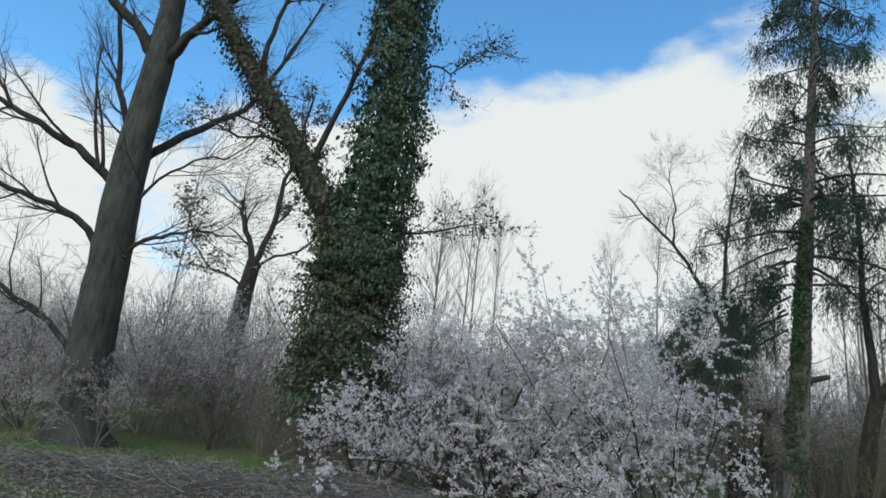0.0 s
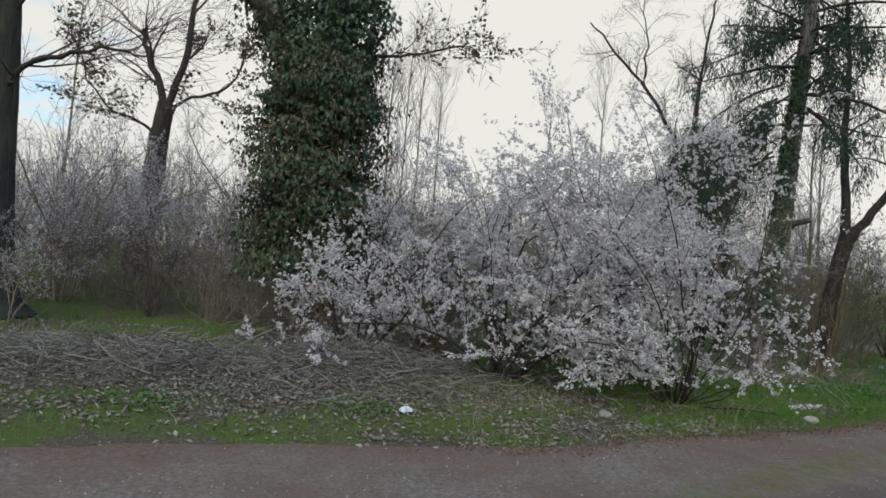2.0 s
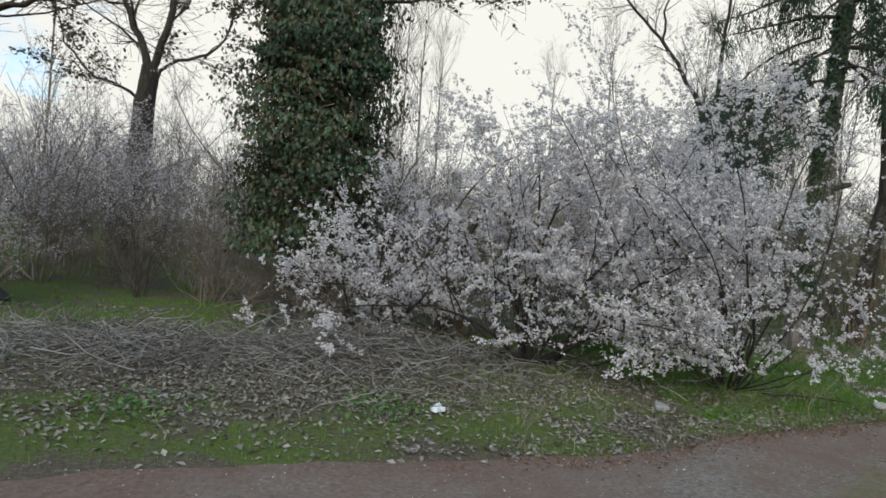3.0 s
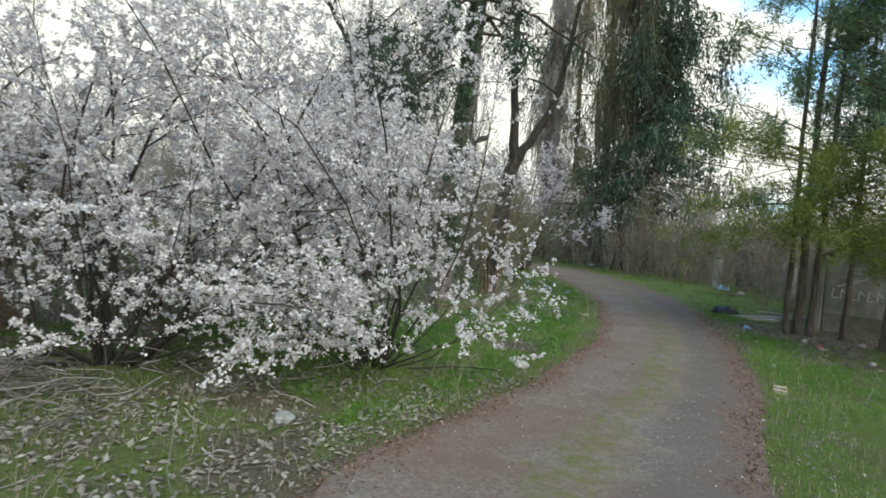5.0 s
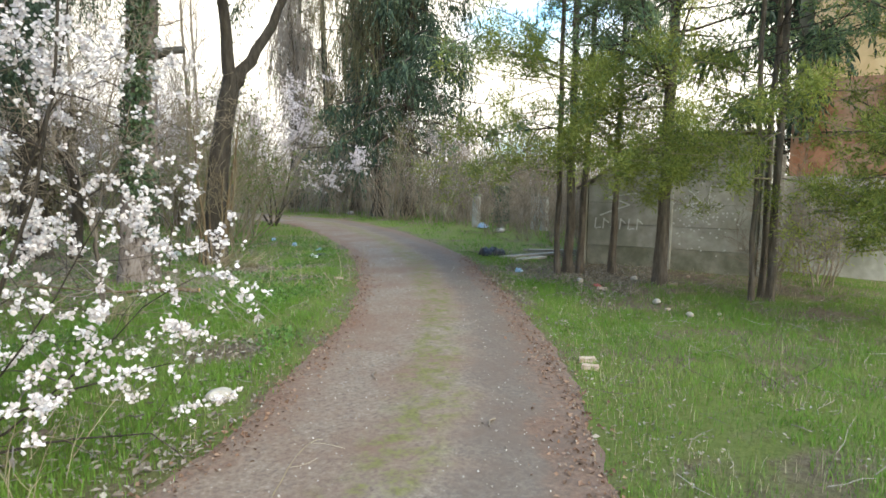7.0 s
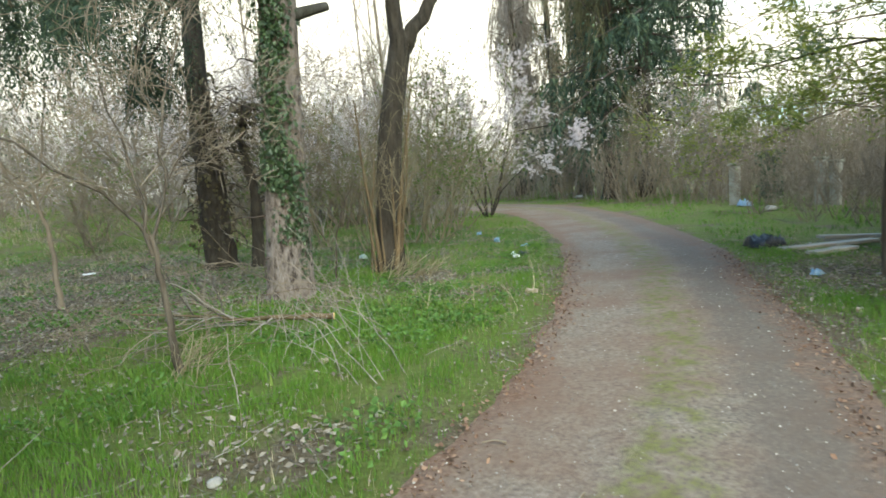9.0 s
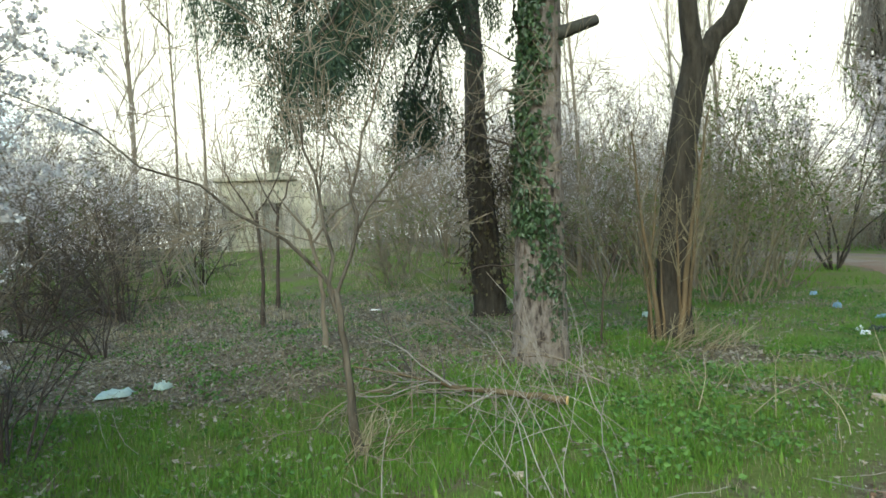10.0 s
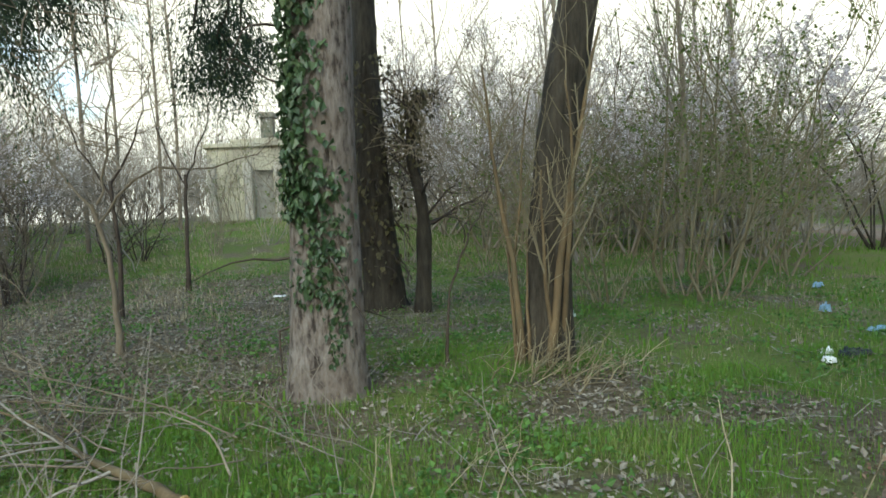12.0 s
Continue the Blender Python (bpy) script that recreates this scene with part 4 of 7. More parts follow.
def spruce():
    ob, P, R = conifer("spruce", 8.58, 15.42, 17, M_BARK_PINK, 0.295, 72, 3.4, 6.4, "old spruce with flaky pinkish bark and an ivy-clad trunk", 11000, 0.10, (0.25, 1.1), lean=(0.6, -0.5), sides=20)
    ivy_leaves(ob, P, R, 3600, 0.075, M_IVY, 0.115, 0.5, 0.08, side=-2.5, spread=0.55)
    ivy_leaves(ob, P, R, 420, 0.06, M_IVY, 0.07, 0.14, 0.04, side=-1.55, spread=0.42)
    ivy_leaves(ob, P, R, 130, 0.05, M_IVY, 0.03, 0.08, 0.03, side=-1.2, spread=0.16)
    stub = line([(0.15, -0.2, 3.52), (0.45, -0.28, 3.62), (0.7, -0.32, 3.7)], 7)
    stem(ob, "stub", stub, np.linspace(0.085, 0.055, 7)[None], 9, M_BARK_GREY)
    # low boughs that hang over the clearing
    low = [[(-0.1, 0, 6.2), (-0.8, -0.1, 5.7), (-1.4, -0.2, 4.7), (-1.9, -0.3, 3.9), (-2.4, -0.3, 3.3)], [(-0.1, 0.1, 5.9), (-0.8, 0.3, 5.4), (-1.5, 0.5, 4.6), (-2.0, 0.6, 3.9), (-2.5, 0.6, 3.5)],
           [(-0.1, -0.1, 5.6), (-0.7, -0.3, 5.2), (-1.3, -0.5, 4.5), (-1.8, -0.6, 3.9), (-2.3, -0.6, 3.4)], [(-0.1, 0.1, 6.6), (-0.8, 0.3, 6.1), (-1.7, 0.5, 5.4), (-2.4, 0.5, 4.7), (-3.1, 0.5, 4.1)],
           [(-0.1, 0, 6.9), (-0.9, 0.1, 6.5), (-1.8, 0.0, 5.8), (-2.5, -0.2, 5.0), (-3.0, -0.2, 4.3)], [(-0.1, 0.1, 5.3), (-0.3, 0.5, 5.0), (-0.8, 0.9, 4.3), (-1.1, 1.2, 3.7), (-1.3, 1.3, 3.2)],
           [(-0.05, 0.1, 4.8), (-0.2, 0.6, 4.6), (-0.7, 1.0, 4.1), (-1.0, 1.3, 3.4), (-1.1, 1.5, 2.9)],
           [(-0.05, 0.1, 5.2), (-0.3, 0.7, 5.0), (-0.7, 1.3, 4.5), (-0.9, 1.8, 3.9), (-1.0, 2.1, 3.3)]]
    PB = np.concatenate([line(q, 12, 0.03) for q in low])
    RB = np.full((len(low), 1), 0.032) * np.linspace(1, 0.3, 12)[None]
    for i in range(len(low)):
        put("bough", *tubes(PB[i:i + 1], RB[i:i + 1], 6), M_TWIG_DARK, ob, smooth=True)
    P2, R2 = grow(PB, RB, 16, 0.18, 1.0, (35, 75), (0.45, 1.2), 5, -0.03, 0.12, 0.4, 0.3, 0.4, flat=0.5)
    twigs(ob, "bough_spray", [(P2, R2, 3)], M_TWIG_DARK)
    west, north = np.concatenate([PB[:5, 4:9], P2[:80]]), np.concatenate([PB[5:, 5:10], P2[80:]])
    droop(ob, west, None, 15000, (0.3, 1.25), 0.05, M_NEEDLE, "needle_curtain", label="dark hanging needle sprays", t0=0.1, fuzz=0.2)
    droop(ob, north, None, 3600, (0.2, 0.8), 0.05, M_NEEDLE, "needle_curtain", label="dark hanging needle sprays", t0=0.1, fuzz=0.3)
    # dead lower branches
    n = 13
    az, z = rng.uniform(0, 2 * np.pi, n), rng.uniform(0.5, 4, n)
    d = np.stack([np.cos(az), np.sin(az), rng.uniform(-0.2, 0.3, n)], -1)
    pts = [np.stack([np.cos(az) * 0.2, np.sin(az) * 0.2, z], -1)]
    for _ in range(5):
        d = norm(d + rng.normal(0, 0.32, d.shape))
        pts.append(pts[-1] + d * 0.17)
    D = np.stack(pts, 1)
    twigs(ob, "dead_branch_whorl", [(D, np.full((n, 1), 0.012) * np.linspace(1, 0.3, 6)[None], 4)], M_TWIG_DARK)


def forked_tree():
    ob = tree_object("forked_tree", 10.38, 15.85, "dark forked tree with tan suckers and dry stalks round its foot")
    P = line([(0.06, 0, 0), (0.14, 0.0, 1.3), (0.30, -0.02, 2.5), (0.50, -0.05, 3.55)], 18)
    stem(ob, "trunk", P, np.linspace(0.20, 0.165, 18)[None], 14, M_BARK_DARK, 0.35)
    PL = np.concatenate([line([(0.46, -0.05, 3.35), (0.40, -0.05, 4.2), (0.3, 0, 5.6), (0.2, 0, 7.5), (0.2, 0.3, 10)], 16, 0.02),
                         line([(0.50, -0.05, 3.35), (1.0, -0.1, 4.1), (1.7, -0.2, 5.2), (2.2, -0.1, 7.0), (2.8, 0, 9.5)], 16, 0.02)])
    RL = np.array([0.135, 0.125])[:, None] * np.linspace(1, 0.25, 16)[None]
    for i in range(2):
        stem(ob, "limb", PL[i:i + 1], RL[i:i + 1], 10, M_BARK_DARK)
    bare_crown(ob, PL, RL, (12, 7, 5), ((1.0, 2.6), (0.6, 1.2), (0.3, 0.6)), M_TWIG_DARK, 0.02, (25, 60), 0.3)
    hung, _ = grow(PL[:, 6:], RL[:, 6:], 12, 0.1, 1.0, (35, 80), (0.5, 1.6), 6, -0.1)
    droop(ob, hung, None, 420, (0.3, 1.3), 0.07, M_STRAND, "withered_curtain", label="olive-brown hanging shoots on the upper limbs", fuzz=0.25)
    # suckers from the foot
    n = 9
    az = np.array([-2.9, -2.5, -2.2, -1.5, -1.25, -0.9, -0.3, 0.2, 2.6])
    d = norm(np.stack([np.cos(az) * 0.03 + 0.03, np.sin(az) * 0.03, np.ones(n)], -1))
    pts, L = [np.stack([np.cos(az) * 0.23, np.sin(az) * 0.21, np.zeros(n)], -1)], np.array([1.6, 2.6, 1.2, 2.9, 1.7, 2.4, 1.9, 2.6, 2.4])
    for i in range(11):
        d = norm(d + rng.normal(0, 0.05, d.shape) + np.array([0, 0, 0.03]))
        pts.append(pts[-1] + d * (L / 11)[:, None])
    S = np.stack(pts, 1)
    RS = np.array([0.022, 0.035, 0.018, 0.042, 0.025, 0.03, 0.02, 0.028, 0.02])[:, None] * np.linspace(1, 0.25, 12)[None]
    for i in range(n):
        stem(ob, "sucker", S[i:i + 1], RS[i:i + 1], 8, M_BARK_TAN, gnarl=0.03)
    P1, R1 = grow(S, RS, 6, 0.35, 1.0, (18, 42), (0.5, 1.3), 6, 0.06, 0.12, 0.5, 0.4, 0.3)
    P2, R2 = grow(P1, R1, 5, 0.2, 1.0, (25, 60), (0.25, 0.7), 4, 0.04, 0.12, 0.55, 0.3, 0.5)
    twigs(ob, "sucker_crown", [(P1, R1, 4), (P2, np.maximum(R2, 0.002), 3)], M_TWIG_OLIVE)


def dark_trunk_tree():
    ob = tree_object("dark_tree", 8.86, 19.0, "dark tree trunk wrapped in dead climber stems")
    P = line([(0.05, 0, 0), (0.0, 0, 1.5), (-0.04, 0, 3.2), (-0.03, 0, 4.6), (0.0, 0.2, 6.0)], 26)
    R = np.interp(P[0, :, 2], [0, 3, 6], [0.27, 0.19, 0.10])[None]
    stem(ob, "trunk", P, R, 12, M_BARK_DARK, 0.3, gnarl=0.12)
    n = 70
    z0, az = rng.uniform(0.3, 3.2, n), rng.uniform(0, 2 * np.pi, n)
    pts = [np.stack([np.cos(az) * 0.2, np.sin(az) * 0.2, z0], -1)]
    d = norm(np.stack([np.cos(az), np.sin(az), rng.uniform(-0.6, 1.2, n)], -1))
    for _ in range(7):
        d = norm(d + rng.normal(0, 0.4, d.shape) + np.array([0, 0, -0.1]))
        pts.append(pts[-1] + d * 0.09)
    T = np.stack(pts, 1)
    twigs(ob, "climber_tangle", [(T, np.full((n, 8), 0.009), 3)], M_TWIG_DARK)
    ivy_leaves(ob, P, R, 700, 0.08, M_IVY_BROWN, 0.08, 0.55, 0.22, name="withered_ivy", label="dark withered leaves")
    PL = np.concatenate([line([(-0.1, 0.2, 4.6), (-0.7, 0.8, 6.4), (-1.6, 1.3, 8.0), (-2.6, 1.4, 9.0), (-3.6, 1.3, 9.8)], 16, 0.03),
                         line([(-0.1, 0.2, 5.0), (-0.2, 0.5, 6.8), (-0.1, 0.6, 8.6), (0.1, 0.6, 10.4), (0.3, 0.6, 11.5)], 16, 0.03),
                         line([(-1.6, 1.3, 8.0), (-1.7, 1.3, 8.9), (-1.6, 1.3, 9.6), (-1.9, 1.3, 10.4), (-1.8, 1.2, 11)], 16, 0.03)])
    RL = np.array([0.085, 0.08, 0.04])[:, None] * np.linspace(1, 0.22, 16)[None]
    for i in range(3):
        stem(ob, "limb", PL[i:i + 1], RL[i:i + 1], 7, M_BARK_DARK)
    bare_crown(ob, PL, RL, (12, 6, 5), ((0.7, 2.0), (0.5, 1.1), (0.3, 0.6)), M_TWIG_DARK, 0.03, (25, 60), 0.15)


def leaning_stump():
    ob = tree_object("leaning_stump", 0.1, 13.9, "leaning broken trunk with torn orange-brown wood", "stump")
    P = line([(0.55, 0, 0), (0.2, -0.02, 0.5), (-0.12, -0.03, 0.95), (-0.3, -0.03, 1.3)], 14)
    stem(ob, "trunk", P, np.interp(np.linspace(0, 1, 14), [0, 0.7, 1.0], [0.25, 0.19, 0.07])[None], 14, M_BARK_TAN, 0.3, gnarl=0.16)
    Q = line([(0.3, 0.02, 0.35), (0.4, 0.05, 1.0), (0.7, 0.1, 1.9), (1.2, 0.1, 2.6)], 12)
    stem(ob, "limb", Q, np.linspace(0.09, 0.03, 12)[None], 9, M_BARK_DARK)


def broken_stump():
    ob = tree_object("broken_stump", 9.42, 18.6, "broken-off mossy stump with dark stems", "stump")
    P = line([(0, 0, 0), (0.08, 0, 1.2), (-0.05, 0.05, 2.2), (0.1, 0, 2.9)], 12)
    stem(ob, "trunk", P, np.linspace(0.10, 0.05, 12)[None], 10, M_BARK_DARK, 0.3, gnarl=0.2)
    ivy_leaves(ob, P, np.full((1, 12), 0.06), 500, 0.07, M_IVY_BROWN, 0.55, 1.0, 0.25, name="withered_ivy", label="clump of dark withered leaves")
    bare_crown(ob, P, np.full((1, 12), 0.05), (14, 5, 4), ((0.5, 1.2), (0.3, 0.7), (0.2, 0.4)), M_TWIG_DARK, 0.03, (40, 80), 0.3)


def sapling(x, y, trunk_pts, forks, radius, label, counts=(7, 5, 4), lengths=((0.5, 1.3), (0.3, 0.7), (0.15, 0.35)), mat=None, up=0.02):
    ob = tree_object("sapling", x, y, label, "sapling")
    P = line(trunk_pts, 14, 0.008)
    stem(ob, "trunk", P, np.linspace(radius, radius * 0.7, 14)[None], 9, mat or M_BARK_TAN, 0.5)
    PL = np.concatenate([line(f, 12, 0.02) for f in forks])
    RL = np.full((len(forks), 1), radius * 0.5) * np.linspace(1, 0.14, 12)[None]
    twigs(ob, "limb_crown", [(PL, RL, 6)], mat or M_TWIG_BROWN)
    bare_crown(ob, PL, RL, counts, lengths, M_TWIG_BROWN, up, (30, 60), 0.2, 0.13, 0.55)
    return ob


def shrub_mesh(stems, tall, spread, orders, mat, r=0.014, buds=0, blossom=0, bud_mat=None):
    """A bare many-stemmed shrub; returned as an empty with its parts, at the origin."""
    ob = empty("shrub")
    az = rng.uniform(0, 2 * np.pi, stems)
    rr = rng.uniform(0, 0.28, stems)
    tilt = np.abs(rng.normal(0, spread, stems))
    d = norm(np.stack([np.cos(az) * np.sin(tilt), np.sin(az) * np.sin(tilt), np.cos(tilt)], -1))
    L = tall * rng.uniform(0.55, 1.05, stems)
    pts = [np.stack([np.cos(az) * rr, np.sin(az) * rr, np.zeros(stems)], -1)]
    for _ in range(7):
        d = norm(d + rng.normal(0, 0.17, d.shape) + np.array([0, 0, 0.05]))
        pts.append(pts[-1] + d * (L / 7)[:, None])
    P = np.stack(pts, 1)
    R = rng.uniform(0.6, 1.4, stems)[:, None] * r * np.linspace(1, 0.3, 8)[None]
    P1, R1 = grow(P, R, orders[0], 0.2, 1.0, (20, 55), (tall * 0.22, tall * 0.5), 3, 0.05, 0.14, 0.55, 0.5, 0.35)
    P2, R2 = grow(P1, R1, orders[1], 0.15, 1.0, (20, 60), (tall * 0.1, tall * 0.26), 2, 0.04, 0.14, 0.6, 0.4, 0.5)
    for i in range(stems):
        put("stem", *tubes(P[i:i + 1], R[i:i + 1], 4), mat, ob, smooth=True)
    twigs(ob, "twig_spray", [(P1, np.maximum(R1, 0.0045), 3), (P2, np.maximum(R2, 0.0032), 3)], mat)
    if buds:
        pos = along(P2, buds, 0.2, 1, 0.02)
        put("young_foliage", *scatter(pos, LEAF, LEAF_F, rng.uniform(0.03, 0.065, buds), turns(buds)), bud_mat or M_BUD, ob, "small green spring leaves")
    if blossom:
        pos = np.concatenate([along(P2, blossom, 0.1, 1, 0.04)])
        put("blossom", *scatter(pos, LEAF, LEAF_F, rng.uniform(0.032, 0.052, blossom), turns(blossom)), M_PETAL_FAR, ob, "hazy pale pink blossom")
    return ob


def thuja(x, y, trunks, tall, reach, first, sprays, label, mat, low_mat=None, low=0, low_z=(1.0, 2.6), toward=None):
    ob = tree_object("thuja", x, y, label)
    sets = []
    for dx, dy, r in trunks:
        P = line([(dx, dy, 0), (dx * 1.3, dy * 1.3, tall * 0.35), (dx * 1.5 + 0.1, dy * 1.5, tall * 0.7), (dx * 1.2, dy * 1.2, tall)], 22, 0.012)
        R = np.linspace(r * 0.85, 0.015, 22)[None]
        stem(ob, "trunk", P, R, 10, M_BARK_THUJA, 0.35, gnarl=0.12)
        sets.append((P, R))
    PT, RT = np.concatenate([a for a, _ in sets]), np.concatenate([b for _, b in sets])
    P1, R1 = grow(PT, RT, int(125 / len(trunks)), first / tall, 0.97, (45, 85), (reach * 0.5, reach * 1.15), 7, -0.01, 0.10, 0.3, 0.55, 0.3)
    P2, R2 = grow(P1, np.maximum(R1, 0.008), 6, 0.25, 1.0, (25, 60), (0.3, 0.7), 4, 0.03, 0.10, 0.5, 0.3, 0.4)
    twigs(ob, "branch_crown", [(P1, R1, 4), (P2, R2, 3)], M_TWIG_DARK)

    def spray(Q, n, size, m, name):
        base = along(Q, n, 0.2, 1.0, 0.05)
        y = norm(rng.normal(0, 0.8, (n, 3)) + np.array([0, 0, 0.25]))
        pos = np.repeat(base, 5, 0) + np.repeat(y, 5, 0) * rng.uniform(0, 0.18, (n * 5, 1)) + rng.normal(0, 0.022, (n * 5, 3))
        yy = norm(np.repeat(y, 5, 0) + rng.normal(0, 0.38, (n * 5, 3)))
        xx = norm(np.cross(yy, rng.normal(0, 1, yy.shape)))
        M = np.stack([xx, yy, np.cross(xx, yy)], -1)
        put(name, *scatter(pos, SPRIG, SPRIG_F, rng.uniform(0.6, 1.4, n * 5) * size, M), m, ob, "flat scaly green sprays")

    spray(P2, int(sprays * 5.2), 0.085, mat, "foliage")
    if low:
        az = rng.normal(toward, 0.9, low)
        z = rng.uniform(*low_z, low)
        d = norm(np.stack([np.cos(az), np.sin(az), np.full(low, -0.05)], -1))
        pts = [np.stack([np.cos(az) * 0.1, np.sin(az) * 0.1, z], -1)]
        for _ in range(5):
            d = norm(d + rng.normal(0, 0.12, d.shape))
            pts.append(pts[-1] + d * reach * 0.2)
        B = np.stack(pts, 1)
        twigs(ob, "low_branch_crown", [(B, np.full((low, 1), 0.012) * np.linspace(1, 0.3, 6)[None], 4)], M_TWIG_BROWN)
        B2, _ = grow(B, np.full((low, 6), 0.01), 7, 0.3, 1, (25, 60), (0.2, 0.5), 4)
        spray(B2, low * 170, 0.062, low_mat or mat, "low_foliage")
    return ob


def ivy_column(x, y, tall, radius, label, strands, mat, leaves, leaf_mat):
    """A tall far tree clad in ivy, with long hanging shoots."""
    ob = tree_object("ivy_clad_tree", x, y, label)
    P = line([(0, 0, 0), (0.2, 0, tall * 0.3), (-0.1, 0.2, tall * 0.65), (0.1, 0, tall)], 26)
    R = np.linspace(0.35, 0.08, 26)[None]
    stem(ob, "trunk", P, R, 10, M_BARK_DARK, 0.3)
    P1, R1 = grow(P, R, 46, 0.15, 1.0, (35, 85), (radius * 0.6, radius * 1.3), 6, 0.06, 0.12, 0.3, 0.5, 0.3)
    twigs(ob, "branch_crown", [(P1, R1, 4)], M_TWIG_DARK)
    if strands:
        top = along(P1, strands, 0.3, 1.0, 0.1)
        d = norm(rng.normal(0, 0.25, (strands, 3)) + np.array([0, 0, -0.7]))
        L = rng.uniform(1.2, 4.0, strands)
        pts = [top]
        for _ in range(3):
            d = norm(d + rng.normal(0, 0.05, d.shape) + np.array([0, 0, -0.5]))
            pts.append(pts[-1] + d * (L / 3)[:, None])
        H = np.stack(pts, 1)
        ok = H[:, -1, 2] > 1.5
        H = H[ok]
        RH = rng.uniform(0.014, 0.028, len(H))[:, None] * np.linspace(1, 0.5, 4)[None]
        H1, RH1 = grow(H, RH, 2, 0.2, 0.9, (8, 30), (0.4, 1.1), 3, -0.3, 0.08, 0.7)
        twigs(ob, "shoot_curtain", [(H, RH, 3), (H1, RH1, 3)], mat, "long hanging olive-brown shoots")
    if leaves:
        ivy_leaves(ob, P, R + radius * 0.25, int(leaves * 1.5), 0.16, leaf_mat, 0.08, 1.0, radius * 0.9)
    return ob


big_left_tree()
ivy_tree()
dead_tree()
plum("flowering_plum", 1.35, 11.6, 13, 4.1, 3.9, 76000, M_PETAL, "wide flowering plum thicket covered in white blossom", 0.025, spread=(12, 76), sub=(8, 9, 4), south=-2.2, skirt=((-2.6, 66), (-2.2, 72), (-1.8, 62), (-1.5, 74), (-1.2, 66), (-0.8, 72), (-0.4, 64), (-2.9, 60)))
plum("flowering_plum", -0.95, 11.6, 7, 1.8, 3.5, 17000, M_PETAL, "small flowering plum leaning against the ivy-covered trunk", 0.024, spread=(8, 58), sub=(9, 8, 4), south=-1.6)
plum("flowering_plum", 3.8, 10.6, 16, 2.5, 4.7, 60000, M_PETAL, "upright flowering plum with hanging white lower branches", 0.024, spread=(2, 42), sub=(9, 9, 4), east=1.3, south=-1.8, skirt=((-1.0, 62), (-0.6, 56), (-0.8, 70), (-2.7, 72), (-2.4, 78), (-2.1, 70), (-1.7, 64), (-1.2, 54), (-2.9, 66)), first=0.30, shrink=0.1, girth=(0.010, 0.019), dense=3.6)
plum("flowering_plum", 19.7, 23.6, 8, 1.8, 5.8, 17000, M_PETAL_FAR, "distant flowering plum in full white blossom beside the track", 0.038, spread=(4, 34), sub=(9, 8, 3), first=0.5, girth=(0.02, 0.035), dense=5.0)
spruce()
forked_tree()
leaning_stump()
dark_trunk_tree()
broken_stump()
thuja(13.75, 10.1, [(0, 0, 0.10), (-0.20, 0.12, 0.065), (0.14, -0.2, 0.075)], 11.5, 2.8, 2.4, 3100, "many-stemmed thuja with yellow-green lower sprays", M_THUJA_DARK, M_THUJA, 44, (1.9, 3.9), 3.4)
thuja(12.8, 8.25, [(0, 0, 0.12)], 11.5, 2.0, 3.0, 1350, "single-trunked thuja before the concrete shed", M_THUJA_DARK, M_THUJA, 22, (1.7, 3.6), 3.0)
thuja(14.1, 9.35, [(0, 0, 0.08)], 7.0, 1.4, 2.2, 900, "slender thuja close to the shed wall", M_THUJA_DARK)
thuja(12.5, 6.7, [(0, 0, 0.065), (0.2, 0.1, 0.055), (-0.15, 0.22, 0.045)], 12, 2.1, 2.6, 1350, "dense dark thuja beside the shed", M_THUJA_DARK, M_THUJA, 14, (1.5, 3.2), 2.6)
thuja(11.7, 4.7, [(0, 0, 0.10)], 9, 1.9, 1.4, 1900, "bright yellow-green thuja with low sprays", M_THUJA, M_THUJA, 28, (0.9, 3.2), 2.6)
conifer("spruce", 30.5, 24.5, 25, M_BARK_DARK, 0.35, 96, 6.0, 3.5, "tall spruce with long hanging dark sprays", 9500, 0.26, (0.7, 3.0))
conifer("spruce", 17.5, 6.0, 13, M_BARK_DARK, 0.25, 50, 3.0, 2.5, "dark spruce behind the shed", 3000, 0.26, (0.4, 1.2))
ivy_column(29.3, 25.6, 22, 3.6, "tall tree hung with long dark olive curtains", 1500, M_STRAND, 900, M_IVY)
ivy_column(38.5, 37, 22, 2.6, "tall tree curtained with hanging brown shoots", 900, M_TWIG_OLIVE, 0, M_IVY)
ivy_column(35.0, 31.5, 21, 2.2, "tall tree with hanging shoots and ivy", 1200, M_TWIG_OLIVE, 1800, M_IVY)
ivy_column(34.5, 27.8, 15, 2.0, "far tree thickly clad in dark ivy", 0, M_STRAND, 6500, M_IVY)
ivy_column(41.5, 42, 22, 2.6, "tall far tree with hanging brown shoots", 1100, M_TWIG_GREY, 0, M_IVY)
ivy_column(33.0, 35.0, 19, 2.2, "tall tree hung with thin olive-brown shoots", 1100, M_TWIG_GREY, 0, M_IVY)

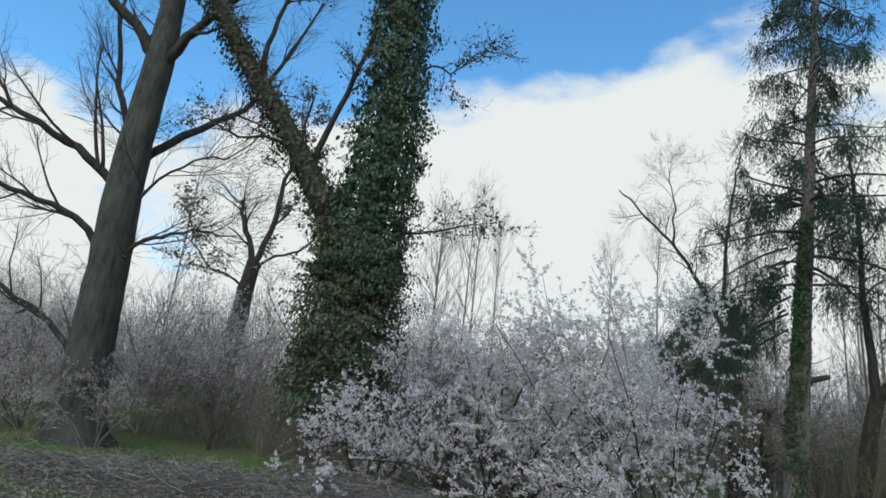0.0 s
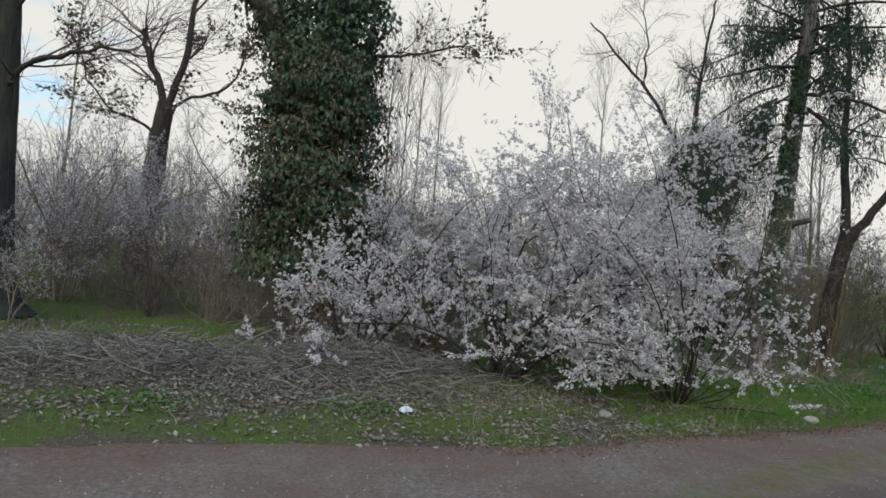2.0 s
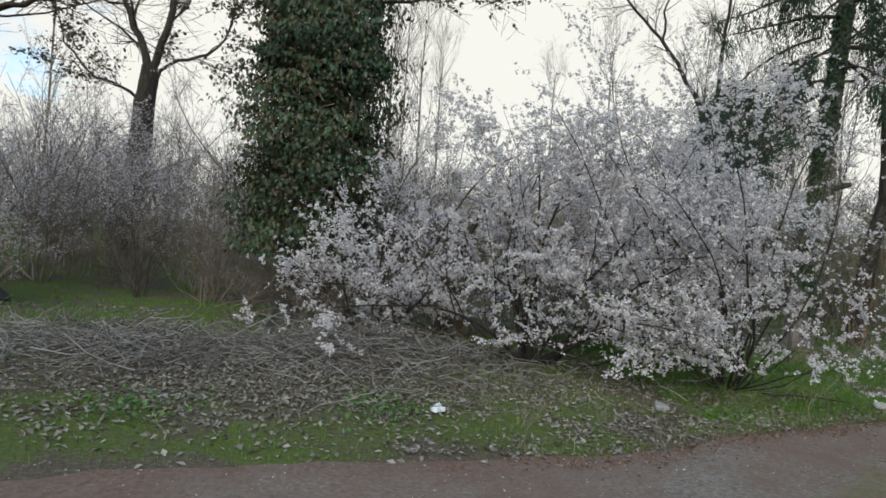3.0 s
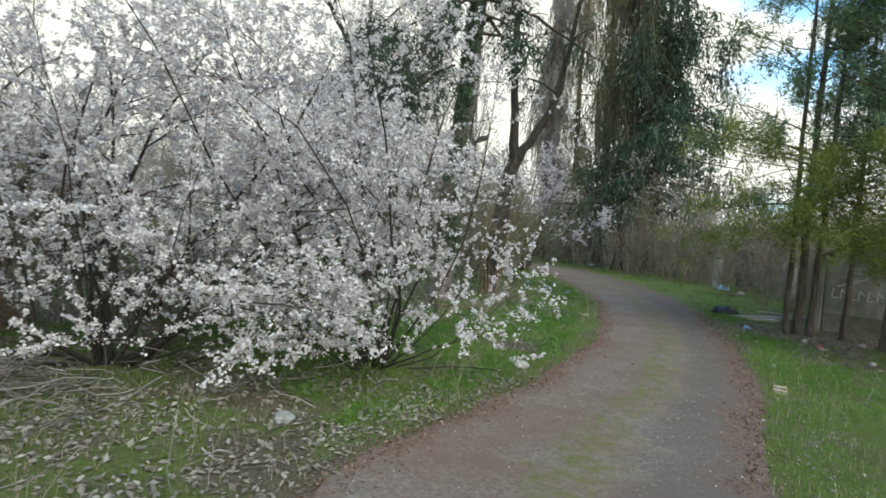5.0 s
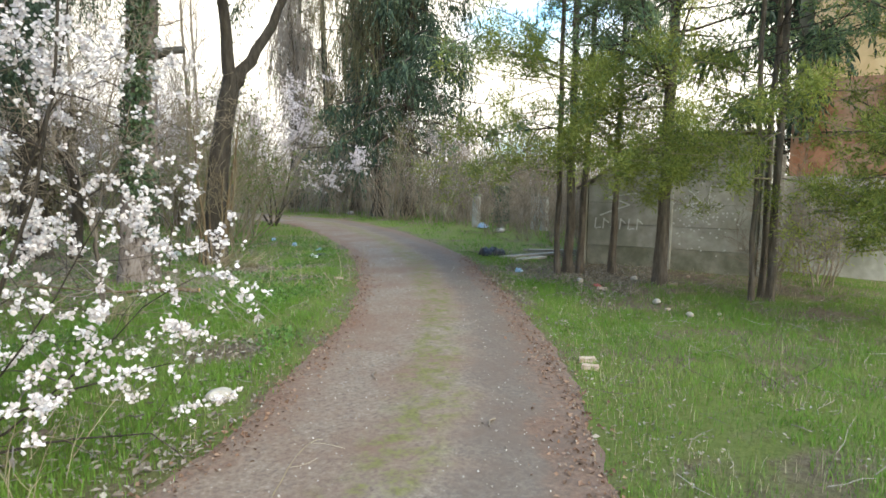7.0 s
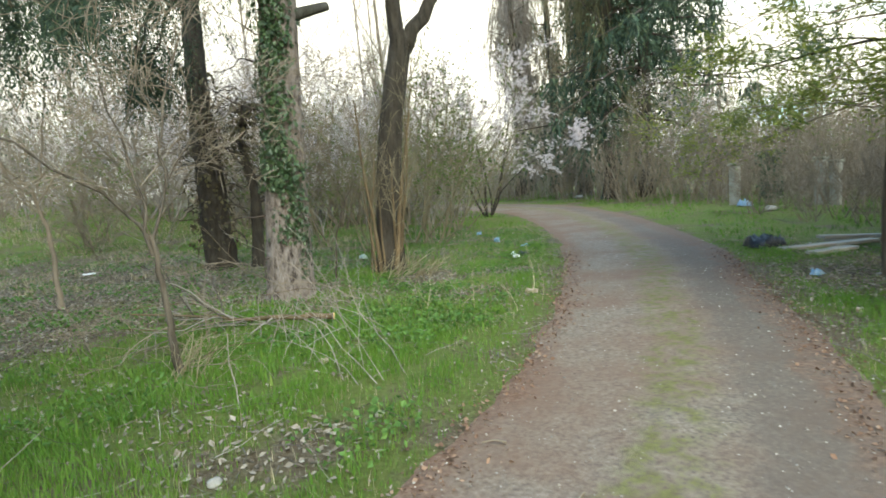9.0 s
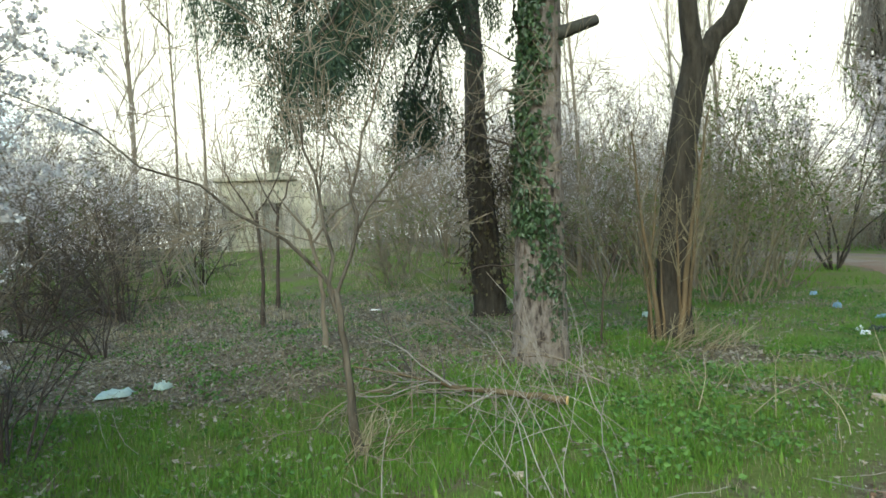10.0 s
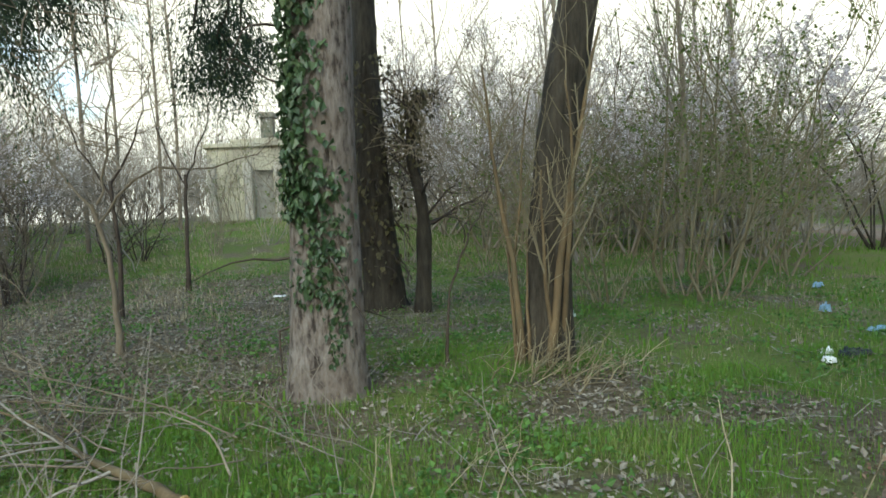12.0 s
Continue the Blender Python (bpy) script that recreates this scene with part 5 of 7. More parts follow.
sapling(6.5, 12.9, [(0, 0, 0), (-0.03, 0, 0.5), (-0.1, 0, 1.15)], [[(-0.1, 0, 1.1), (-0.35, 0.0, 1.45), (-0.8, -0.1, 1.75), (-1.5, -0.1, 2.2), (-2.2, 0, 2.5)],
        [(-0.1, 0, 1.1), (0.05, 0.05, 1.5), (0.3, 0.1, 1.9), (0.8, 0.1, 2.2), (1.3, 0.1, 2.35)], [(-0.1, 0, 1.0), (-0.18, 0.1, 1.7), (-0.3, 0.2, 2.3), (-0.2, 0.2, 3.0)],
        [(0.05, 0, 1.5), (0.1, 0.1, 2.1), (0.35, 0.2, 2.7), (0.5, 0.2, 3.3)]], 0.029, "slender bare sapling with a spreading twiggy crown", (11, 6, 4), mat=M_BARK_THUJA)
sapling(6.2, 17.1, [(0, 0, 0), (-0.02, 0, 0.9), (-0.15, 0, 1.6)], [[(-0.1, 0, 1.5), (-0.6, 0, 2.2), (-0.9, 0, 3.2)], [(-0.1, 0, 1.4), (0.4, 0.1, 1.9), (1.4, 0.1, 2.0), (2.0, 0, 2.5)], [(-0.1, 0, 1.6), (0.1, 0, 2.6), (0.2, 0.1, 3.4)]],
        0.032, "grey bare sapling with a bent low branch", mat=M_TWIG_BROWN)
sapling(5.1, 19.6, [(0, 0, 0), (0.05, 0, 1.0), (0.0, 0, 2.0)], [[(0, 0, 1.8), (-0.5, 0, 2.8), (-0.6, 0, 4.0)], [(0, 0, 1.9), (0.5, 0, 2.9), (0.6, 0, 4.2)]], 0.035, "thin dark bare sapling in the clearing", mat=M_TWIG_DARK)
sapling(5.1, 22.4, [(0, 0, 0), (0.05, 0, 1.2), (0.1, 0, 2.2)], [[(0.1, 0, 2.0), (-0.4, 0, 3.2), (-0.4, 0, 4.4)], [(0.1, 0, 2.1), (0.6, 0, 3.3), (0.8, 0, 4.6)]], 0.04, "bare sapling at the clearing's edge", mat=M_TWIG_DARK)
sapling(9.55, 15.95, [(0, 0, 0), (0.05, 0, 0.6), (0.25, 0, 1.2)], [[(0.25, 0, 1.2), (0.5, 0, 1.7), (0.6, 0.1, 2.4)], [(0.2, 0, 1.1), (0.1, 0, 1.6), (-0.1, 0.1, 2.2)]], 0.013, "thin bent sapling stem beside the old spruce", mat=M_TWIG_DARK)

# ---- thickets: a few shrubs built once and repeated ----
KINDS = {
    "brown": tagged(shrub_mesh(10, 3.0, 0.42, (7, 4), M_TWIG_BROWN, 0.013), "dense bare brown-twigged shrub", "shrub", "bare brown shrubs"),
    "grey": tagged(shrub_mesh(8, 3.6, 0.36, (7, 4), M_TWIG_GREY, 0.014), "bare grey-brown many-stemmed shrub", "shrub", "bare grey shrubs"),
    "dark": tagged(shrub_mesh(8, 3.2, 0.40, (7, 4), M_TWIG_DARK, 0.020), "dark bare shrub with stiff spreading stems", "shrub", "dark bare shrubs"),
    "olive": tagged(shrub_mesh(7, 3.6, 0.30, (7, 4), M_TWIG_OLIVE, 0.018, buds=1000), "olive-twigged shrub breaking into small green leaf", "shrub", "budding shrubs"),
    "bloom": tagged(shrub_mesh(7, 4.6, 0.38, (9, 5), M_TWIG_BROWN, 0.022, blossom=4200), "tall plum shrub in hazy pale pink blossom", "shrub", "hazy plum shrubs"),
    "low": tagged(shrub_mesh(18, 1.6, 0.55, (7, 4), M_TWIG_BROWN, 0.008), "low tangled brown brushwood", "shrub", "low brown brush"),
}
USED = set()


def plant(kind, x, y, scale=1.0):
    ob = KINDS[kind]
    m = Matrix.Translation((x, y, at_ground(x, y) - 0.03)) @ Matrix.Rotation(rng.uniform(0, 6.28), 4, "Z") @ Matrix.Scale(scale, 4)
    if kind not in USED:
        USED.add(kind)
        ob.matrix_world = m
        ob.scale = (scale, scale, scale)
    else:
        made = copy_thing(ob, Matrix.Identity(4))
        made.matrix_basis = m


def belt(kinds, count, x0, x1, y0, y1, size, keep=0.6):
    k = 0
    for _ in range(count * 4):
        x, y = rng.uniform(x0, x1), rng.uniform(y0, y1)
        if road_gap([x], [y])[0] > keep:
            plant(kinds[k % len(kinds)], x, y, rng.uniform(*size))
            k += 1
        if k == count:
            return


for spec in [("dark", 0.4, 13.7, 0.62), ("brown", 1.3, 14.3, 0.75), ("dark", 2.3, 13.9, 0.7), ("brown", 3.3, 13.6, 0.7), ("dark", 4.2, 13.3, 0.65), ("brown", 2.8, 15.2, 0.8), ("dark", -2.6, 14.9, 0.7), ("dark", -5.2, 15.4, 0.7), ("brown", -4.0, 15.6, 0.8), ("bloom", -5.6, 16.9, 0.7), ("bloom", -8.6, 16.4, 0.75), ("bloom", -10.4, 15.8, 0.8), ("bloom", -9.6, 13.7, 0.6), ("dark", -10.9, 14.6, 0.7), ("dark", 1.4, 19.7, 0.9), ("dark", 1.7, 22.9, 1.1), ("brown", 2.1, 22.0, 0.9), ("olive", 13.3, 18.3, 1.0), ("olive", 11.9, 18.6, 0.8),
             ("olive", 16.2, 21.5, 1.1), ("grey", 17.6, 23.0, 1.2),
             ("bloom", 18.5, 27.0, 1.25), ("bloom", 20.5, 30.0, 1.3), ("brown", -4.6, 17.6, 0.9), ("brown", -3.4, 18.5, 0.9), ("brown", -6.0, 18.2, 0.85), ("low", -4.4, 16.4, 1.0), ("low", -2.9, 16.9, 1.0),
             ("low", -5.9, 16.8, 1.0), ("bloom", -6.6, 12.8, 0.42), ("bloom", -7.9, 12.6, 0.40), ("bloom", -4.0, 16.5, 0.45), ("dark", -9.5, 14.8, 0.8), ("low", -1.6, 12.2, 0.7), ("low", -3.0, 13.4, 0.7),
             ("grey", 9.2, 24.5, 0.9), ("low", 0.3, 13.2, 0.8), ("low", 2.2, 13.0, 0.8), ("brown", 15.8, 6.2, 0.9), ("brown", 14.2, 6.0, 0.8), ("low", 13.6, 6.7, 0.8), ("dark", 2.0, 26.0, 0.9), ("grey", 0.2, 26.5, 1.1), ("low", 7.8, 24.2, 1.0), ("olive", 0.2, 17.2, 0.9), ("dark", -0.4, 19.0, 0.9)]:
    plant(*spec)
for spec in [("dark", 2.2, 21.8, 1.0), ("olive", 1.2, 23.4, 1.0), ("grey", 3.1, 24.6, 0.85), ("brown", 4.4, 26.6, 0.7), ("grey", 5.6, 27.4, 0.75), ("olive", 7.7, 24.6, 0.9), ("olive", 8.3, 26.0, 0.95), ("grey", 6.9, 27.8, 0.8),
             ("grey", 3.0, 28.2, 0.8), ("brown", 1.6, 27.0, 1.0), ("dark", 2.8, 26.0, 0.9), ("olive", 10.9, 23.5, 0.9), ("olive", 11.9, 20.9, 0.9), ("grey", 13.0, 23.2, 1.3), ("bloom", 11.2, 25.5, 1.2), ("bloom", 13.6, 26.0, 1.35), ("bloom", 15.6, 25.4, 1.4),
             ("bloom", 9.6, 30.5, 1.3), ("grey", 27, 19, 1.5), ("brown", 29, 20.5, 1.7), ("olive", 26.5, 16.2, 1.2), ("bloom", 31, 21.5, 1.5), ("brown", 31.5, 18, 1.8), ("bloom", 12.2, 26.5, 1.2), ("bloom", 10.4, 27.5, 1.2), ("bloom", 14.6, 28.5, 1.4), ("olive", 15.5, 20.2, 1.0), ("bloom", 18.0, 26.6, 1.2), ("grey", 2.0, 31.5, 0.75), ("olive", 3.3, 32.4, 0.7), ("grey", 5.0, 32.0, 0.75), ("brown", 6.3, 31.4, 0.8), ("olive", 7.6, 32.6, 0.9), ("grey", 1.0, 33.0, 1.0), ("bloom", 0.0, 22.4, 1.25), ("grey", -1.5, 24.5, 1.5), ("bloom", -3.5, 26.0, 1.5), ("grey", 18.6, 24.6, 1.5), ("olive", 13.9, 19.2, 0.9), ("olive", 13.1, 18.9, 1.15), ("olive", 15.0, 21.2, 1.3), ("dark", 3.2, 17.8, 0.7), ("grey", 0.5, 29.5, 1.5), ("brown", -2.0, 29.0, 1.3),
             ("bloom", 8.9, 33.0, 1.5), ("grey", 11.5, 34.0, 1.6), ("bloom", 13.8, 33.5, 1.6), ("grey", 1.5, 35.0, 1.5), ("brown", 4.5, 39.0, 1.4), ("brown", 7.5, 38.0, 1.5)]:
    plant(*spec)
belt(["bloom", "brown", "bloom", "bloom"], 30, -16, 1, 16.8, 24, (0.8, 1.2))
belt(["bloom", "grey", "dark"], 8, -8, 0.5, 24, 32, (1.0, 1.4), 1)
belt(["grey", "olive", "grey"], 7, 13, 19, 23, 28, (0.9, 1.2), 1.2)
belt(["bloom", "grey"], 10, 9.5, 19, 27, 35, (1.2, 1.7), 1.2)
belt(["grey", "bloom", "olive"], 12, 14, 21, 23, 38, (0.9, 1.3), 1.0)
belt(["brown", "grey", "olive"], 14, 25, 33, 24, 40, (1.0, 1.4), 0.9)
belt(["brown", "grey", "olive"], 14, 24, 36, 17, 28, (0.9, 1.3), 1.5)
belt(["brown", "grey"], 10, -30, 14, 33, 46, (1.3, 1.9), 1)
belt(["brown", "low"], 14, 18, 34, 12, 17, (0.8, 1.2), 2.5)
belt(["grey", "brown"], 12, -30, -12, 10, 24, (1.0, 1.4), 3)


def thicket(count, x0, x1, y0, y1, tall, mat, label, keep=1.0):
    """A far tangle of thin upright stems with side twigs."""
    x, y = rng.uniform(x0, x1, count), rng.uniform(y0, y1, count)
    ok = road_gap(x, y) > keep
    x, y = x[ok], y[ok]
    n = len(x)
    d = norm(rng.normal(0, 0.2, (n, 3)) + np.array([0, 0, 1.0]))
    L = rng.uniform(*tall, n)
    pts = [np.stack([x, y, height(x, y) - 0.05], -1)]
    for _ in range(3):
        d = norm(d + rng.normal(0, 0.12, d.shape))
        pts.append(pts[-1] + d * (L / 3)[:, None])
    P = np.stack(pts, 1)
    Rr = rng.uniform(0.008, 0.022, n)[:, None] * np.linspace(1, 0.35, 4)[None]
    P1, R1 = grow(P, Rr, 4, 0.2, 1.0, (15, 50), (tall[0] * 0.3, tall[1] * 0.4), 2, 0.08, 0.12, 0.6, 0.4, 0.5)
    ob = put("thicket", *join([tubes(P, Rr, 3), tubes(P1, np.maximum(R1, 0.007), 3)]), mat, smooth=True)
    tagged(ob, label, "thicket", kind="stuff")


thicket(800, -26, -3, 19, 34, (2.0, 4.2), M_TWIG_GREY, "dense bare grey-brown woodland undergrowth")
thicket(700, 6, 20, 30, 44, (2.0, 4.5), M_TWIG_GREY, "bare woodland undergrowth past the ruined house", 1.5)
thicket(650, -8, 14, 33, 46, (2.5, 5.0), M_TWIG_GREY, "bare grey scrub behind the ruined house", 1.5)
thicket(1300, 23, 46, 18, 40, (1.6, 3.4), M_TWIG_BROWN, "brown undergrowth along the far side of the track", 1.2)
thicket(1300, 15, 34, 23, 50, (2.0, 4.6), M_TWIG_GREY, "grey-brown woodland undergrowth between track and clearing", 1.4)
thicket(1700, -60, 60, 46, 62, (3.5, 8.0), M_TWIG_GREY, "far belt of bare grey woodland", 1.0)
thicket(900, 40, 62, -15, 48, (3.0, 7.0), M_TWIG_BROWN, "far brown woodland behind the fence posts", 1.5)
thicket(800, -60, -24, -5, 48, (3.0, 7.0), M_TWIG_GREY, "far bare woodland along the track", 2.0)
thicket(700, 25, 40, 8, 21, (2.8, 5.0), M_TWIG_BROWN, "tall brown undergrowth behind the fence posts", 3)
thicket(500, 17, 34, 9, 15, (1.2, 2.6), M_TWIG_BROWN, "brown undergrowth behind old fence posts", 3)


def far_tree(x, y, tall):
    ob = tree_object("far_bare_tree", x, y, "distant bare poplar with upright twigs", "tree", "distant bare trees")
    P = line([(0, 0, 0), (0.1, 0, tall * 0.4), (0, 0.1, tall * 0.8), (0, 0, tall)], 16)
    R = np.linspace(0.065, 0.015, 16)[None]
    stem(ob, "trunk", P, R, 6, M_TWIG_BROWN)
    bare_crown(ob, P, R, (18, 6, 3), ((tall * 0.2, tall * 0.38), (0.8, 1.8), (0.4, 0.9)), M_TWIG_GREY, 0.12, (15, 40), 0.25, 0.10, 0.6)


for spec in [(2.0, 31, 9.0), (-1.2, 34, 11), (12.8, 24.6, 9.0), (-0.6, 21.2, 7.5), (14.2, 21.4, 8), (16.6, 24.0, 9), (-2.8, 23, 9), (0.8, 27.5, 9.5), (13.5, 28.5, 11), (18, 28.5, 10), (-4.5, 30, 11), (0.5, 33.5, 12), (10.5, 32, 11), (-14, 30, 11), (16, 33, 11), (21.5, 33, 12), (9.5, 38, 11)]:
    far_tree(*spec)

# ---- the concrete shed, the yard building and the ruined house ----


def box(bm, x0, x1, y0, y1, z0, z1, bevel=0.0):
    m = Matrix.Translation(((x0 + x1) / 2, (y0 + y1) / 2, (z0 + z1) / 2)) @ Matrix.Diagonal((x1 - x0, y1 - y0, z1 - z0, 1))
    made = bmesh.ops.create_cube(bm, size=1, matrix=m)
    if bevel:
        edges = list({e for v in made["verts"] for e in v.link_edges})
        bmesh.ops.bevel(bm, geom=edges, offset=bevel, segments=1, affect="EDGES")
    return bm


def prism(outline, x0, x1):
    """A slab between x0 and x1 with an outline in (y, z)."""
    bm = bmesh.new()
    a = [bm.verts.new((x0, y, z)) for y, z in outline]
    b = [bm.verts.new((x1, y, z)) for y, z in outline]
    bm.faces.new(a)
    bm.faces.new(b[::-1])
    n = len(a)
    for i in range(n):
        bm.faces.new((a[(i + 1) % n], a[i], b[i], b[(i + 1) % n]))
    bmesh.ops.recalc_face_normals(bm, faces=bm.faces)
    return bm


def shed():
    ob = tagged(empty("shed", 15.3, 8.6, 0), "low grey concrete-panel shed with pale graffiti", "shed")
    # own axes: x runs away from the track, y along the face
    top = lambda y: min(2.62, 1.62 + (1.68 - y) * 0.6) if y < 1.68 else 1.62
    wall = part("wall", prism([(-1.6, -0.1), (1.62, -0.1), (1.62, 1.55), (0.02, 2.52), (-1.6, 2.52)], 0.06, 0.18), M_CONCRETE_DARK, ob)
    cols = [(1.6, 0.03), (-0.03, -1.58)]
    for ya, yb in cols:
        for i in range(6):
            z0, z1 = 0.0 + i * 0.44, 0.43 + i * 0.44
            ta, tb = min(z1, top(ya)), min(z1, top(yb))
            if tb - z0 < 0.03:
                continue
            ta = max(ta, z0 + 0.004)
            out = [(yb, z0), (ya, z0), (ya, ta)]
            if ta < z1 - 0.01 and tb >= z1 - 0.01:
                y_at = 1.68 - (z1 - 1.62) / 0.6
                out.append((max(min(y_at, ya - 0.01), yb + 0.01), z1))
            out.append((yb, tb))
            part("panel", prism(out, 0.0 + rng.uniform(-0.006, 0.006), 0.058), M_CONCRETE_DARK if i == 0 else M_CONCRETE, wall)
    for y, h in ((1.7, 1.72), (0.0, 2.6), (-1.68, 2.62)):
        part("post", box(bmesh.new(), -0.05, 0.12, y - 0.075, y + 0.075, -0.1, h, 0.012), M_CONCRETE, ob, "square concrete post")
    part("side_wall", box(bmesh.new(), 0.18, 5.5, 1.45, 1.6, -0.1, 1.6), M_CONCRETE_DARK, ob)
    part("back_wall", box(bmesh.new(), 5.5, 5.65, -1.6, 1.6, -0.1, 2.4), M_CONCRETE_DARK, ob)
    bm = bmesh.new()
    v = [bm.verts.new(p) for p in ((-0.08, 1.85, 1.57), (5.7, 1.85, 1.57), (5.7, 0.0, 2.66), (-0.08, 0.0, 2.66), (-0.08, -1.7, 2.66), (5.7, -1.7, 2.66))]
    f = [bm.faces.new((v[0], v[1], v[2], v[3])), bm.faces.new((v[3], v[2], v[5], v[4]))]
    ex = bmesh.ops.extrude_face_region(bm, geom=f)
    bmesh.ops.translate(bm, vec=(0, 0, 0.05), verts=[g for g in ex["geom"] if isinstance(g, bmesh.types.BMVert)])
    bmesh.ops.recalc_face_normals(bm, faces=bm.faces)
    part("roof", bm, M_ROOF, ob)
    # pale strokes and spatters on the panels
    strokes = [(1.35, 1.05, 0.75, 1.28), (0.75, 1.28, 1.2, 1.42), (1.2, 1.42, 0.62, 1.52), (0.3, 1.45, 0.15, 1.75), (-0.35, 1.6, -0.6, 1.35), (-0.6, 1.35, -0.3, 1.3), (-0.75, 1.7, -0.7, 1.3)]
    for i in range(6):
        y = 1.45 - i * 0.17
        strokes.append((y, 0.78, y - 0.02, 1.0))
        if i % 2:
            strokes.append((y, 0.98, y - 0.12, 0.9))
        else:
            strokes.append((y - 0.02, 0.78, y - 0.13, 0.8))
    P = np.array([[(-0.012, a, b), (-0.012, (a + c) / 2, (b + d) / 2 + 0.01), (-0.012, c, d)] for a, b, c, d in strokes])
    V, F = tubes(P, np.full((len(P), 3), 0.013), 4)
    V[:, 0] = -0.009 + (V[:, 0] + 0.012) * 0.25
    tagged(put("graffiti", V, F, M_CHALK, wall, "pale scrawled paint strokes"), kind="stuff")
    n = 130
    pts = np.stack([np.full(n, -0.010), rng.normal(-0.55, 0.4, n), rng.normal(1.05, 0.3, n)], -1)
    pts = pts[(pts[:, 1] > -1.5) & (pts[:, 1] < 0) & (pts[:, 2] > 0.3)]
    V, F = scatter(pts, PENTA, PENTA_F, rng.uniform(0.02, 0.05, len(pts)), np.repeat(np.array([[[0, 0, 1.0], [1, 0, 0], [0, 1, 0]]]), len(pts), 0))
    V[:, 0] = -0.009
    tagged(put("paint_spatter", V, F, M_CHALK, wall, "white paint spatters"), kind="stuff")


def yard_building():
    ob = tagged(empty("yard_building", 16.2, 4.6, 0), "tall shabby outbuilding with peach plaster over brick", "building")
    low = part("wall", bmesh.new(), M_CONCRETE, ob)
    bm = bmesh.new()
    box(bm, 0, 0.3, 0.75, 2.2, -0.1, 1.9)
    box(bm, 0, 0.3, -4.0, 0.15, -0.1, 1.9)
    box(bm, 0, 0.3, 0.15, 0.75, -0.1, 1.1)
    box(bm, 0, 0.3, 0.15, 0.75, 1.65, 1.9)
    bm.to_mesh(low.data)
    bm.free()
    part("brick_wall", box(bmesh.new(), 0.01, 0.3, -4.0, 2.0, 1.9, 3.7), M_BRICKWORK, ob, "weathered brick wall")
    part("upper_wall", box(bmesh.new(), 0.03, 0.3, -4.0, 1.75, 3.7, 6.2), M_PEACH, ob, "peach plastered upper wall")
    part("side_wall", box(bmesh.new(), 0.3, 7, 1.7, 2.0, -0.1, 6.2), M_CONCRETE, ob)
    part("back_wall", box(bmesh.new(), 6.7, 7, -4, 1.7, -0.1, 6.2), M_CONCRETE, ob)
    part("roof", box(bmesh.new(), -0.2, 7.2, -4.2, 2.2, 6.2, 6.35), M_ROOF, ob)
    part("dark_opening", box(bmesh.new(), 0.2, 0.28, 0.1, 0.8, 1.05, 1.7), M_VOID, ob, "dark window opening")
    part("corner_post", box(bmesh.new(), -0.1, 0.05, 2.05, 2.2, -0.1, 2.3, 0.01), M_TIMBER, ob)


def ruined_house():
    ob = tagged(empty("ruined_house", 3.6, 35.2, 1.05), "roofless pale house ruin with yellowish flaking plaster and a chimney", "house")
    for x0, x1, z0, z1 in ((-1.9, -0.2, -0.3, 3.0), (-0.2, 0.6, 2.1, 3.0), (0.6, 1.45, -0.3, 3.0), (1.45, 2.2, -0.3, 2.5), (2.2, 2.8, 1.9, 2.4), (2.2, 2.8, -0.3, 0.8), (2.8, 3.5, -0.3, 2.3)):
        part("wall", box(bmesh.new(), x0, x1, 0, 0.4, z0, z1), M_RUIN, ob)
    for x in (-1.75, -0.38, 0.82, 1.95, 3.2):
        part("pilaster", box(bmesh.new(), x - 0.16, x + 0.16, -0.12, -0.003, -0.3, 2.1 if x > 2 else 2.4, 0.02), M_PLASTER, ob)
    part("side_wall", box(bmesh.new(), -1.9, -1.5, 0.4, 8, -0.3, 2.9), M_RUIN, ob)
    part("side_wall", box(bmesh.new(), 3.1, 3.5, 0.4, 8, -0.3, 2.3), M_PLASTER, ob)
    part("back_wall", box(bmesh.new(), -1.9, 3.5, 8, 8.4, -0.3, 2.6), M_RUIN, ob)
    part("cornice", box(bmesh.new(), -2.05, 1.25, -0.14, 0.45, 3.0, 3.18, 0.03), M_RUIN, ob)
    part("blocking_course", box(bmesh.new(), -1.0, 1.0, 0.0, 0.4, 3.18, 3.34, 0.03), M_RUIN, ob)
    part("chimney", box(bmesh.new(), 0.1, 0.58, 0.6, 1.1, 0, 4.2, 0.02), M_CONCRETE_DARK, ob)
    part("chimney_cap", box(bmesh.new(), 0.02, 0.66, 0.52, 1.18, 4.2, 4.42, 0.03), M_CONCRETE_DARK, ob)
    # pale panel added in the open doorway so its dark gap shows less
    part("doorway", box(bmesh.new(), -0.2, 0.6, 0.30, 0.36, -0.2, 2.1), M_CONCRETE, ob, "doorway with a pale panel toning down its dark opening")
    part("window_opening", box(bmesh.new(), 2.2, 2.8, 0.30, 0.36, 0.8, 1.9), M_VOID, ob, "dark empty window")


shed()
yard_building()
ruined_house()


def fence_post(x, y, h, label):
    ob = tagged(empty("fence_post", x, y, 0), label, "post", "old concrete fence posts")
    part("post", box(bmesh.new(), -0.16, 0.16, -0.12, 0.12, -0.1, h, 0.03), M_CONCRETE, ob)
    part("cap", box(bmesh.new(), -0.2, 0.2, -0.15, 0.15, h, h + 0.09, 0.02), M_CONCRETE_DARK, ob)


fence_post(24.7, 17.5, 1.25, "weathered white concrete fence post with a dark cap")
fence_post(24.5, 14.95, 1.3, "leaning white concrete fence post among brush")

fence_post(24.45, 14.55, 1.2, "weathered white concrete fence post beside another post")


